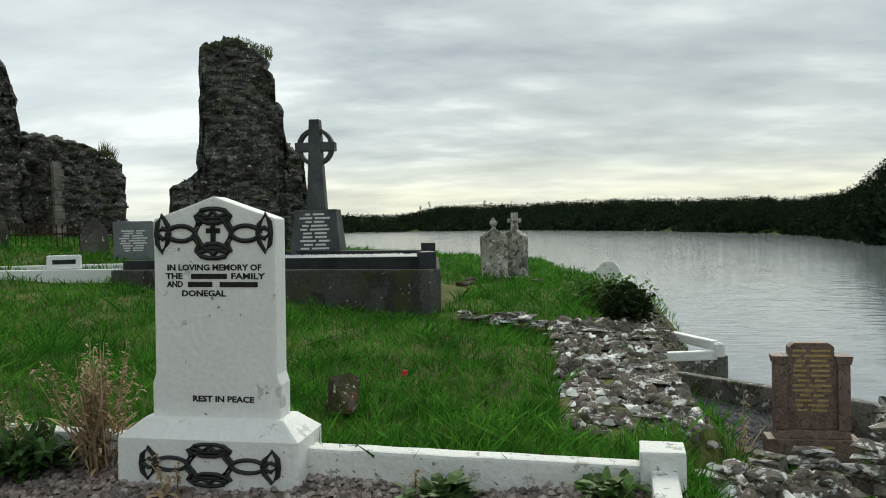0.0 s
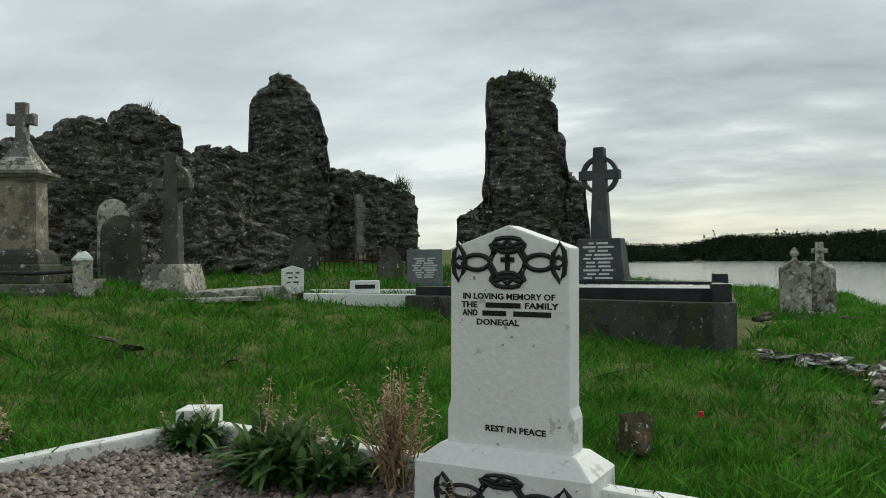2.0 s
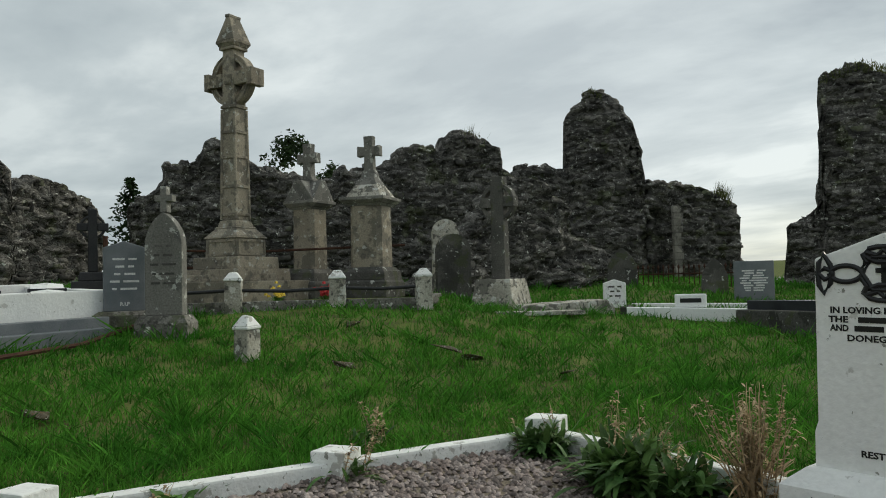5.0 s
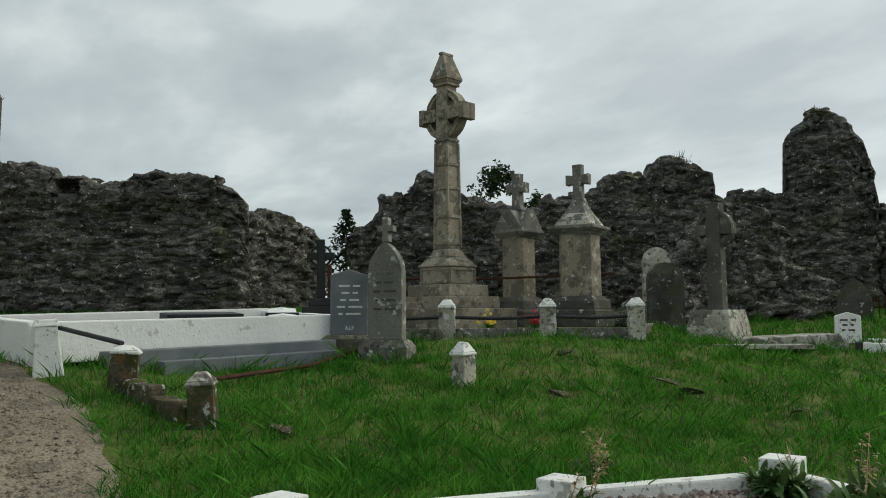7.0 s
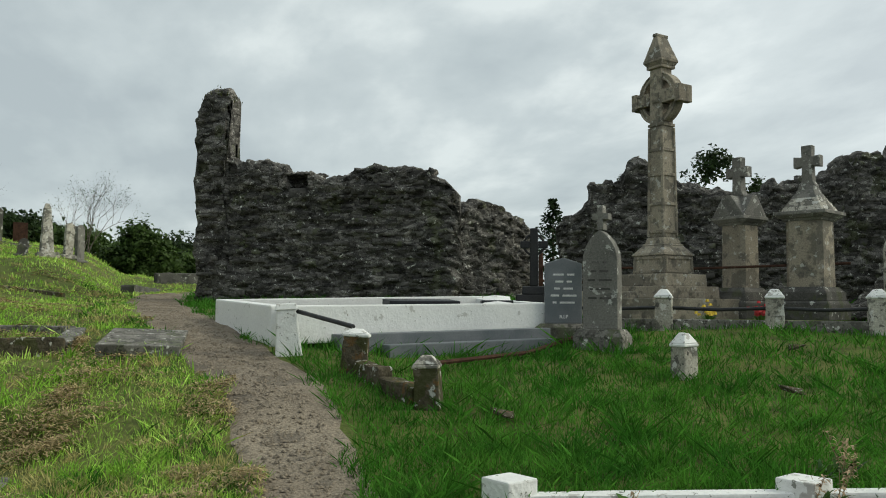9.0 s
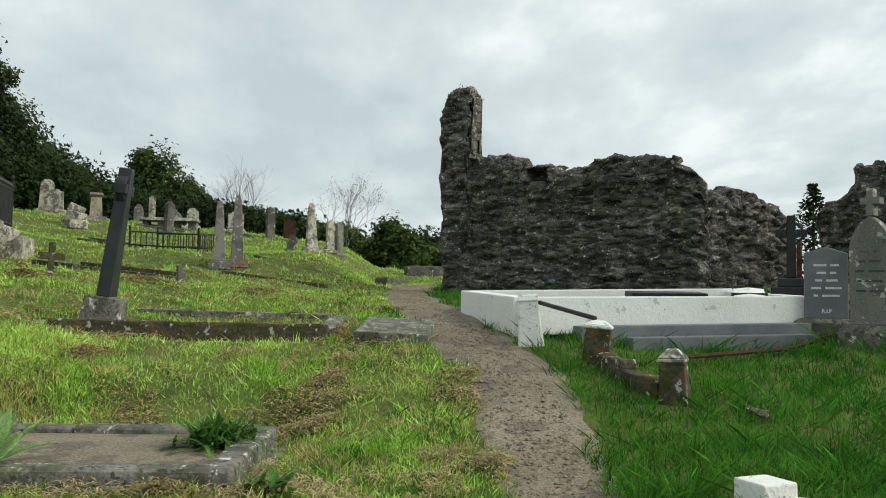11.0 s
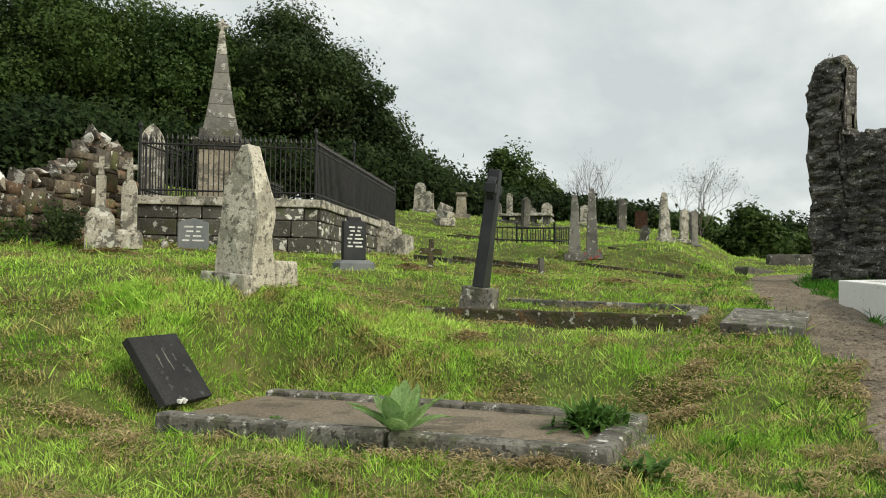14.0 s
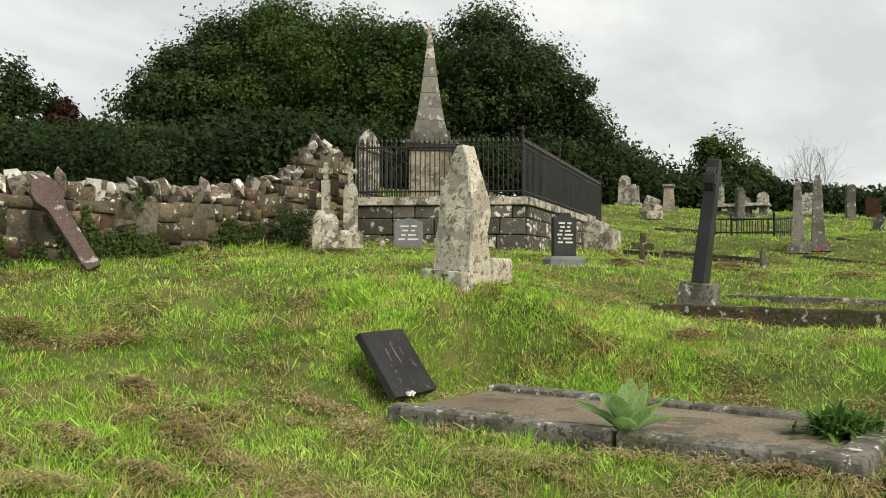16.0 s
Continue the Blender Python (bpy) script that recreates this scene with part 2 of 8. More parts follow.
M_CREAM = material("cream_limewashed_stone", (0.42, 0.39, 0.32), (0.60, 0.565, 0.48), 1.6, 0.88, 0.5, 35, [((0.24, 0.225, 0.18), 2.4, 0.58, 0.7), ((0.10, 0.095, 0.08), 17.0, 0.62, 0.85), ((0.16, 0.15, 0.12), 6.0, 0.66, 0.7)], spec=0.15)
M_CONC = material("lichened_concrete", (0.135, 0.128, 0.112), (0.235, 0.222, 0.195), 2.2, 0.9, 0.5, 35, [(PALE, 9.0, 0.655, 0.85), (MOSS, 3.0, 0.59, 0.6), ((0.075, 0.07, 0.06), 4, 0.56, 0.7), ((0.045, 0.043, 0.036), 15, 0.60, 0.8)])
M_WALLDARK = material("damp_rendered_wall", (0.06, 0.06, 0.054), (0.11, 0.105, 0.095), 1.4, 0.92, 0.5, 30, [((0.035, 0.035, 0.03), 2.0, 0.54, 0.7), (MOSS, 2.6, 0.6, 0.5), (LICHEN, 14, 0.74, 0.6)], spec=0.15)
M_RUST = material("rusted_iron", (0.045, 0.026, 0.020), (0.085, 0.045, 0.030), 8, 0.9, 0.4, 80, spec=0.1)
M_IRON = material("black_painted_iron", (0.012, 0.013, 0.014), (0.03, 0.03, 0.03), 6, 0.5, 0.1, 80)
M_GOLD = material("gold_letter_paint", (0.42, 0.30, 0.10), (0.5, 0.36, 0.14), 10, 0.5, 0, 60)
M_LETTER = material("pale_letter_paint", (0.6, 0.6, 0.58), (0.7, 0.7, 0.68), 10, 0.6, 0, 60)
M_GROUND = material("turf_soil", (0.085, 0.115, 0.028), (0.14, 0.155, 0.048), 0.6, 0.95, 0.7, 25, [((0.15, 0.125, 0.06), 1.4, 0.62, 0.6), ((0.035, 0.045, 0.016), 3.0, 0.56, 0.5)], spec=0.1)
M_PATH = material("gravel_path", (0.185, 0.150, 0.110), (0.26, 0.218, 0.162), 0.9, 0.95, 0.9, 38, [((0.10, 0.085, 0.068), 2.2, 0.6, 0.6)], fine=0.5)
M_PEBBLE = material("mixed_pebbles", (0.17, 0.13, 0.115), (0.30, 0.255, 0.235), 7, 0.85, 0.3, 60, island=0.6)
M_DARKPEB = material("dark_grey_chippings", (0.075, 0.075, 0.078), (0.13, 0.13, 0.13), 9, 0.85, 0.5, 45, island=0.6)
M_GRASS = material("lush_grass_blades", (0.043, 0.158, 0.016), (0.100, 0.260, 0.033), 0.9, 0.8, 0, 20, [((0.030, 0.115, 0.014), 2.6, 0.55, 0.6), ((0.16, 0.21, 0.05), 1.0, 0.74, 0.4)], island=0.5, spec=0.08, thin=0.35)
M_MOWN = material("mown_grass_blades", (0.28, 0.53, 0.06), (0.54, 0.71, 0.17), 0.9, 0.8, 0, 20, [((0.50, 0.40, 0.19), 1.6, 0.58, 0.85), ((0.15, 0.30, 0.04), 2.2, 0.60, 0.6)], island=0.45, spec=0.08, thin=0.35)
M_TALL = material("tall_tuft_blades", (0.16, 0.36, 0.035), (0.36, 0.56, 0.08), 1.2, 0.8, 0, 20, island=0.45, spec=0.08, thin=0.4)
M_HAY = material("dry_grass_cuttings", (0.30, 0.235, 0.115), (0.50, 0.40, 0.22), 2, 0.85, 0, 20, island=0.45, spec=0.08, thin=0.2)
M_LEAF = material("dark_broad_leaves", (0.027, 0.048, 0.017), (0.048, 0.076, 0.024), 0.25, 0.6, 0, 20, island=0.4, spec=0.15, thin=0.25)
M_LEAF2 = material("green_broad_leaves", (0.038, 0.070, 0.017), (0.072, 0.115, 0.028), 0.25, 0.6, 0, 20, island=0.4, spec=0.15, thin=0.25)
M_FIR = material("conifer_needles", (0.015, 0.032, 0.014), (0.03, 0.05, 0.02), 0.3, 0.7, 0, 20, island=0.5, spec=0.15, thin=0.25)
M_RED = material("copper_beech_leaves", (0.05, 0.015, 0.016), (0.08, 0.022, 0.02), 0.3, 0.6, 0, 20, island=0.5, spec=0.15, thin=0.25)
M_FAR = material("far_wood_foliage", (0.017, 0.028, 0.016), (0.032, 0.046, 0.024), 0.03, 0.95, 0, 0.6, island=0.18, spec=0.0)
M_BARK = material("grey_bark", (0.09, 0.075, 0.06), (0.15, 0.13, 0.11), 3, 0.9, 0.5, 30)
M_WEED = material("weed_leaves", (0.065, 0.15, 0.03), (0.13, 0.24, 0.055), 3, 0.6, 0, 30, island=0.4, spec=0.15, thin=0.25)
M_DOCK = material("dark_dock_leaves", (0.042, 0.100, 0.026), (0.105, 0.180, 0.050), 3, 0.55, 0, 30, island=0.5, spec=0.2, thin=0.25)
M_DRY = material("dead_weed_stems", (0.30, 0.215, 0.125), (0.44, 0.33, 0.20), 5, 0.85, 0, 30, island=0.4)
M_MULLEIN = material("felted_grey_green_leaves", (0.33, 0.52, 0.20), (0.46, 0.62, 0.31), 6, 0.85, 0.2, 60, island=0.15, thin=0.3, spec=0.15)
M_FLOWER = material("red_petals", (0.4, 0.02, 0.02), (0.5, 0.04, 0.05), 9, 0.7, 0, 30)
M_YELLOW = material("yellow_petals", (0.6, 0.42, 0.03), (0.7, 0.5, 0.06), 9, 0.7, 0, 30)


def water_material():
    mt = material("lake_water", (0.20, 0.225, 0.235), (0.22, 0.245, 0.25), 0.05, 0.10, 0, 1)
    nt = mt.node_tree
    N, L = nt.nodes.new, nt.links.new
    bs = nt.nodes["Principled BSDF"]
    bs.inputs["Specular IOR Level"].default_value = 0.8
    tc = N("ShaderNodeTexCoord")
    mp = N("ShaderNodeMapping")
    mp.inputs["Rotation"].default_value = (0, 0, 0.35)
    mp.inputs["Scale"].default_value = (0.7, 1.7, 1)
    L(tc.outputs["Object"], mp.inputs[0])
    a = N("ShaderNodeTexNoise")
    a.inputs["Scale"].default_value, a.inputs["Detail"].default_value = 1.1, 3
    L(mp.outputs[0], a.inputs["Vector"])
    b = N("ShaderNodeBump")
    b.inputs["Strength"].default_value, b.inputs["Distance"].default_value = 0.45, 0.06
    L(a.outputs[0], b.inputs["Height"])
    L(b.outputs[0], bs.inputs["Normal"])
    return mt


M_WATER = water_material()

# ---- mesh tools ----


def mesh_of(bm, name, smooth=False):
    me = bpy.data.meshes.new(name)
    bmesh.ops.recalc_face_normals(bm, faces=bm.faces)
    bm.to_mesh(me)
    bm.free()
    if smooth:
        for p in me.polygons:
            p.use_smooth = True
    return me


def part(name, bm, mt, parent=None, label="", m=None, smooth=False):
    me = bm if isinstance(bm, bpy.types.Mesh) else mesh_of(bm, name, smooth)
    if not me.materials:
        me.materials.append(mt)
    ob = new(name, me)
    if parent is not None:
        ob.parent = parent
    if m is not None:
        ob.matrix_basis = m
    if label:
        ob["label"] = label
    return ob


def thing(name, label, category, m, group="", kind=""):
    ob = new(name)
    ob.empty_display_size = 0.2
    ob.matrix_basis = m
    return tagged(ob, label, category, group, kind)


def block(bm, x, y, z0, z1, sx, sy, tx=None, ty=None):
    """A box on (x, y) from z0 to z1, sx by sy at its foot and tx by ty at its head."""
    tx, ty = sx if tx is None else tx, sy if ty is None else ty
    v = [bm.verts.new((x + a * w / 2, y + b * d / 2, z)) for z, w, d in ((z0, sx, sy), (z1, tx, ty)) for a, b in ((-1, -1), (1, -1), (1, 1), (-1, 1))]
    for f in ((0, 3, 2, 1), (4, 5, 6, 7), (0, 1, 5, 4), (1, 2, 6, 5), (2, 3, 7, 6), (3, 0, 4, 7)):
        bm.faces.new([v[i] for i in f])
    return bm


def prism(bm, outline, y0, y1):
    """An upright outline of (x, z) points, thick from y0 to y1."""
    a = [bm.verts.new((x, y0, z)) for x, z in outline]
    b = [bm.verts.new((x, y1, z)) for x, z in outline]
    bm.faces.new(a)
    bm.faces.new(b[::-1])
    for i in range(len(a)):
        j = (i + 1) % len(a)
        bm.faces.new((a[j], a[i], b[i], b[j]))
    return bm


def soften(bm, w=0.01, seg=2, angle=0.5):
    bmesh.ops.remove_doubles(bm, verts=bm.verts, dist=1e-5)
    es = [e for e in bm.edges if len(e.link_faces) == 2 and e.calc_face_angle(0) > angle]
    bmesh.ops.bevel(bm, geom=es, offset=w, segments=seg, profile=0.6, affect="EDGES", clamp_overlap=True)
    return bm


def roughen(bm, amount, size=2.0, seed=0.0):
    for v in bm.verts:
        v.co += noise.noise_vector(v.co * size + Vector((seed, seed * 1.7, 3.1))) * amount
    return bm


def B():
    return bmesh.new()


def tube(bm, pts, r, n=6, closed=False):
    pts = [Vector(p) for p in pts]
    k = len(pts)
    rings = []
    rr = r if isinstance(r, (list, tuple)) else [r] * k
    for i, p in enumerate(pts):
        a = pts[(i - 1) % k] if closed or i else pts[0]
        b = pts[(i + 1) % k] if closed or i < k - 1 else pts[-1]
        d = (b - a).normalized()
        s = d.cross(Vector((0, 0, 1)) if abs(d.z) < 0.9 else Vector((1, 0, 0))).normalized()
        u = s.cross(d)
        rings.append([bm.verts.new(p + (s * math.cos(2 * math.pi * j / n) + u * math.sin(2 * math.pi * j / n)) * rr[i]) for j in range(n)])
    for i in range(k if closed else k - 1):
        q, w = rings[i], rings[(i + 1) % k]
        for j in range(n):
            bm.faces.new((q[j], q[(j + 1) % n], w[(j + 1) % n], w[j]))
    if not closed:
        bm.faces.new(rings[0])
        bm.faces.new(rings[-1][::-1])
    return bm


def mesh_from(name, verts, faces, mt):
    """A mesh from arrays; all faces have the same number of corners."""
    verts, faces = np.asarray(verts, dtype=np.float32), np.asarray(faces, dtype=np.int32)
    me = bpy.data.meshes.new(name)
    k = faces.shape[1]
    me.vertices.add(len(verts))
    me.vertices.foreach_set("co", verts.ravel())
    me.loops.add(faces.size)
    me.loops.foreach_set("vertex_index", faces.ravel())
    me.polygons.add(len(faces))
    me.polygons.foreach_set("loop_start", np.arange(0, faces.size, k, dtype=np.int32))
    me.update(calc_edges=True)
    me.validate()
    me.materials.append(mt)
    return me


def lettering(name, text, size, mt, parent, m, width=None):
    """Raised letters in the built-in font, centred, as a mesh."""
    cu = bpy.data.curves.new(name, "FONT")
    cu.body, cu.size, cu.align_x, cu.extrude, cu.resolution_u = text, size, "CENTER", 0.002, 2
    cu.offset = size * 0.03
    tmp = bpy.data.objects.new("tmp_text", cu)
    scene.collection.objects.link(tmp)
    me = bpy.data.meshes.new_from_object(tmp.evaluated_get(bpy.context.evaluated_depsgraph_get()))
    bpy.data.objects.remove(tmp)
    me.materials.clear()
    if width:
        xs = [v.co.x for v in me.vertices]
        k = width / max(1e-6, max(xs) - min(xs))
        for v in me.vertices:
            v.co.x *= k
    ob = part(name, me, mt, parent, m=m)
    ob["kind"] = "stuff"
    return ob


# ---- ground ----
MOUNDS = [(-9.3, -6.3, 2, 0.26), (-8.7, -5.75, 1.3, 0.20), (-10.6, -2.7, 0.9, 0.13), (-13, -9, 5, -0.21), (-6, -2, 3, -0.74), (-14, 11, 4, -0.14), (-20, 0, 6, -0.63), (-45, -12, 12, -0.30),
          (-22, -12, 8, -0.37), (0, 0, 5, -0.52), (-10, 4, 4, -0.33), (0, 12, 6, 0.08), (-12, 26, 8, 0.50), (-60, 10, 12, -0.27), (-20, -30, 10, 0.68),
          (-3, -22, 8, 0.91), (-5.5, -6, 2.5, -0.52), (-8, -12, 3.5, -0.13), (-7, 9, 4, -0.52), (-30, -3, 7, -0.46), (-6.8, -3.2, 1.6, -0.02),
          (-11.5, -3.6, 2, -0.51), (-2, 4.6, 2, -0.16), (-30, -10, 5, -0.98), (-36, 2, 5, -0.49), (-10, 9.5, 2.5, 0.46), (-70, -25, 20, 0.54)]
WATER_Z = -2.5


def sm(a, b, v):
    t = np.clip((v - a) / (b - a), 0, 1)
    return t * t * (3 - 2 * t)


def shore_at(bear):
    return np.interp(bear, [-60, -10, -2, 4, 10.4, 17.8, 24, 28.3, 60], [1700, 1700, 1500, 1000, 560, 340, 215, 130, 90])


def ground(x, y):
    """The height of the ground; takes numbers or arrays."""
    x, y = np.asarray(x, dtype=float), np.asarray(y, dtype=float)
    a, b = np.tanh(-x / 25), np.tanh(-y / 20)
    z = 0.58 + 2.7 * a + 0.26 * b + 1.55 * a * b + 1.11 * sm(0.2, -2.8, y) * sm(-21, -28, x)
    for cx, cy, r, h in MOUNDS:
        z = z + h * np.exp(-((x - cx) ** 2 + (y - cy) ** 2) / (2 * r * r))
    z = z + 0.035 * np.sin(1.7 * x + 0.6 * y) * np.sin(1.3 * y - 0.4 * x) + 0.02 * np.sin(4.1 * x + 1.0) * np.sin(3.7 * y)
    # the level bed of the concrete grave
    k = sm(2.1, 1.0, np.abs((x + 6.76) - 0.054 * (y + 3.2)) / 1.05) * sm(1.34, 0.98, np.abs(y + 3.2) / 2.15)
    z = z * (1 - k) + 0.20 * k
    # the lower terrace past the broken wall, the bank and the lake bed
    e = 1.9 - 0.55 * sm(6.0, 5.2, y)
    z = z - sm(0, 0.6, x - e) * sm(-2, 3, y) * sm(13.5, 11.5, y) * 0.95
    q = 4.3 - 0.75 * sm(9.5, 11.5, y)
    w = np.maximum(sm(0, 0.8, x - q), sm(34, 44, y + 0.25 * x))
    z = z * (1 - w) + (WATER_Z - 1.2) * w
    # the far shores
    d, bear = np.hypot(x, y), np.degrees(np.arctan2(x, y))
    shore = shore_at(bear)
    land = sm(0, 25, d - shore) * sm(100, 60, np.abs(bear))
    z = z * (1 - land) + land * (WATER_Z + 2.0 + (4 + 0.018 * shore) * sm(20, 300, d - shore))
    return z


def gz(x, y):
    return float(ground(x, y))


def ground_sheet():
    n = 330
    u = np.linspace(-1, 1, n)
    ax = 26 * u + 30 * u ** 3 + 2900 * u ** 9
    X, Y = np.meshgrid(ax - 8, ax + 3, indexing="ij")
    Z = ground(X, Y)
    V = np.stack([X, Y, Z], -1).reshape(-1, 3)
    i = np.arange(n * n).reshape(n, n)
    F = np.stack([i[:-1, :-1], i[1:, :-1], i[1:, 1:], i[:-1, 1:]], -1).reshape(-1, 4)
    me = mesh_from("ground", V, F, M_GROUND)
    for p in me.polygons:
        p.use_smooth = True
    return tagged(new("ground", me), "uneven grassed churchyard ground sloping to a lake", "ground", kind="structure")


ground_sheet()
bm = B()
block(bm, 0, 900, WATER_Z - 0.05, WATER_Z, 4200, 2400)
tagged(part("water", bm, M_WATER), "grey rippled lake reflecting the overcast sky", "lake", kind="structure")

# path: (x, y, half width)
PATH_LINE = [(3.0, -0.9, 0.6), (0.0, -0.5, 0.55), (-3, 0.2, 0.5), (-5.5, 0.87, 0.47), (-7.3, 1.05, 0.56), (-9.2, 1.15, 0.64), (-12, 0.75, 0.66), (-16, 0.45, 0.72), (-22.4, 0.5, 0.8), (-27, 0.95, 0.85), (-32, 1.9, 0.9), (-37, 3.6, 1.0)]


def path_at(x):
    p = np.array(PATH_LINE)[::-1]
    return np.interp(x, p[:, 0], p[:, 1]), np.interp(x, p[:, 0], p[:, 2])


def build_path():
    xs = np.arange(3.0, -37.0, -0.22)
    c, h = path_at(xs)
    k = 11
    V = []
    for i, x in enumerate(xs):
        e0 = 0.10 * noise.noise((x * 1.3, 0, 1)) + 0.05 * noise.noise((x * 5, 0, 1))
        e1 = 0.10 * noise.noise((x * 1.3, 0, 7)) + 0.05 * noise.noise((x * 5, 0, 9))
        for j in range(k):
            t = j / (k - 1)
            y = c[i] - h[i] - e0 + t * (2 * h[i] + e0 + e1)
            V.append((x, y, gz(x, y) + (0.012 if 0 < j < k - 1 else -0.04) + 0.012 * noise.noise((x * 3, y * 3, 0))))
    i = np.arange(len(xs) * k).reshape(-1, k)
    F = np.stack([i[:-1, :-1], i[:-1, 1:], i[1:, 1:], i[1:, :-1]], -1).reshape(-1, 4)
    tagged(new("path", mesh_from("path", V, F, M_PATH)), "trodden brown-grey gravel path through the grass", "path", kind="structure")


build_path()

# ---- ruined walls ----


def stones_arrays(boxes, rng):
    """Chamfered rough stones from (origin, along, out, up, l, d, h): 12 corners each."""
    o = np.array([b[0] for b in boxes])
    al, ou = np.array([b[1] for b in boxes]), np.array([b[2] for b in boxes])
    l, d, h = (np.array([b[k] for b in boxes])[:, None] for k in (3, 4, 5))
    up = np.array([0, 0, 1.0])
    n = len(boxes)
    V = np.zeros((n, 12, 3))
    c = [(0, 0), (1, 0), (1, 1), (0, 1)]
    for k, (a, b) in enumerate(c):
        V[:, k] = o + al * l * a + up * h * b
        q = rng.uniform(-0.022, 0.022, (n, 2))
        V[:, 4 + k] = o + al * (l * a + q[:, :1]) + up * (h * b + q[:, 1:]) + ou * (d - 0.035 + rng.uniform(-0.015, 0.015, (n, 1)))
        s = 0.008 + rng.uniform(0, 0.035, (n, 2))
        V[:, 8 + k] = o + al * (l * a + (s[:, :1] if a == 0 else -s[:, :1])) + up * (h * b + (s[:, 1:] if b == 0 else -s[:, 1:]) * 0.7) + ou * (d + rng.uniform(-0.025, 0.025, (n, 1)))
    F = [(3, 2, 1, 0), (8, 9, 10, 11)]
    for k in range(4):
        j = (k + 1) % 4
        F += [(k, j, 4 + j, 4 + k), (4 + k, 4 + j, 8 + j, 8 + k)]
    F = (np.arange(n)[:, None, None] * 12 + np.array(F)[None]).reshape(-1, 4)
    return V.reshape(-1, 3), F


def wall_boxes(a, b, prof, thick, rng, course=(0.06, 0.17), length=(0.14, 0.44), holes=(), bulge=0.20, foot=0.3, ragged=0.07):
    """Courses of rough stones, in two skins, up to a height that follows prof [(s, z)]."""
    a, b = np.array(a, float), np.array(b, float)
    L = float(np.hypot(*(b - a)))
    w = np.array([*(b - a) / L, 0])
    out = np.array([w[1], -w[0], 0])
    ps, pz = [p[0] for p in prof], [p[1] for p in prof]
    boxes = []
    zf = min(gz(*(a + (b - a) * t)) for t in (0, 0.5, 1)) - foot
    for side in (1, -1):
        seg = ps[0]
        while seg < ps[-1] - 0.02:
            nxt = min(ps[-1], seg + rng.uniform(0.5, 1.3))
            if ps[-1] - nxt < 0.3:
                nxt = ps[-1]
            z = zf - rng.uniform(0, 0.15)
            while z < max(pz) + 0.1:
                h = rng.uniform(*course) * (1.6 if rng.random() < 0.15 else 1)
                s = seg - rng.uniform(0, 0.12)
                while s < nxt - 0.05:
                    l = rng.uniform(*length) * (0.7 + h * 2.5)
                    s1 = s + l if nxt - s - l > 0.1 else nxt + rng.uniform(-0.04, 0.05)
                    mid, zc = (s + s1) / 2, z + h / 2
                    if zc < np.interp(mid, ps, pz) + rng.uniform(-ragged, ragged) - 0.05 and s1 - s > 0.06 and not any(h0 < mid < h1 and z0 < zc < z1 for h0, h1, z0, z1 in holes):
                        p = np.array([a[0], a[1], 0]) + w * s
                        bl = bulge * noise.noise((mid * 0.7 + a[0], zc * 0.9, side * 3.0)) + 0.08 * noise.noise((mid * 2.2, zc * 3.1 + a[0], side)) + rng.uniform(-0.03, 0.03)
                        boxes.append((p + np.array([0, 0, z]), w, out * side, s1 - s - 0.004, thick / 2 + bl, h - 0.003))
                    s = s1
                z += h
            seg = nxt
    return boxes


def face(s, z, side, thick, bulge, key):
    """How far the rough face stands out from the wall's middle: broad bulges, thin bedded courses of stones of uneven depth, and small lumps."""
    zz = z + 0.05 * noise.noise((s * 0.8, z * 0.6, key)) + 0.03 * noise.noise((s * 3.0, z, key + 5))
    course = math.floor(zz / 0.125 + 0.5 * noise.noise((s * 0.25, zz * 0.5, key)))
    stone = math.floor(s / (0.26 + 0.12 * noise.cell((course * 1.7, key, 0.3))) + 7.3 * noise.cell((course, key, 3.5)))
    return (thick / 2 + bulge * noise.noise((s * 0.7 + key, z * 0.9, side * 3.0)) + 0.045 * noise.noise((s * 0.9 + key, z * 3.4, side * 5.0))
            + 0.085 * (noise.cell((course + 0.5, stone + 0.5, side * 2.5 + key)) - 0.5) + 0.05 * (noise.cell((course + 0.5, math.floor(s * 0.8) + 0.5, side + key)) - 0.5)
            + 0.035 * noise.noise((s * 8.0, z * 13.0, side + key)))


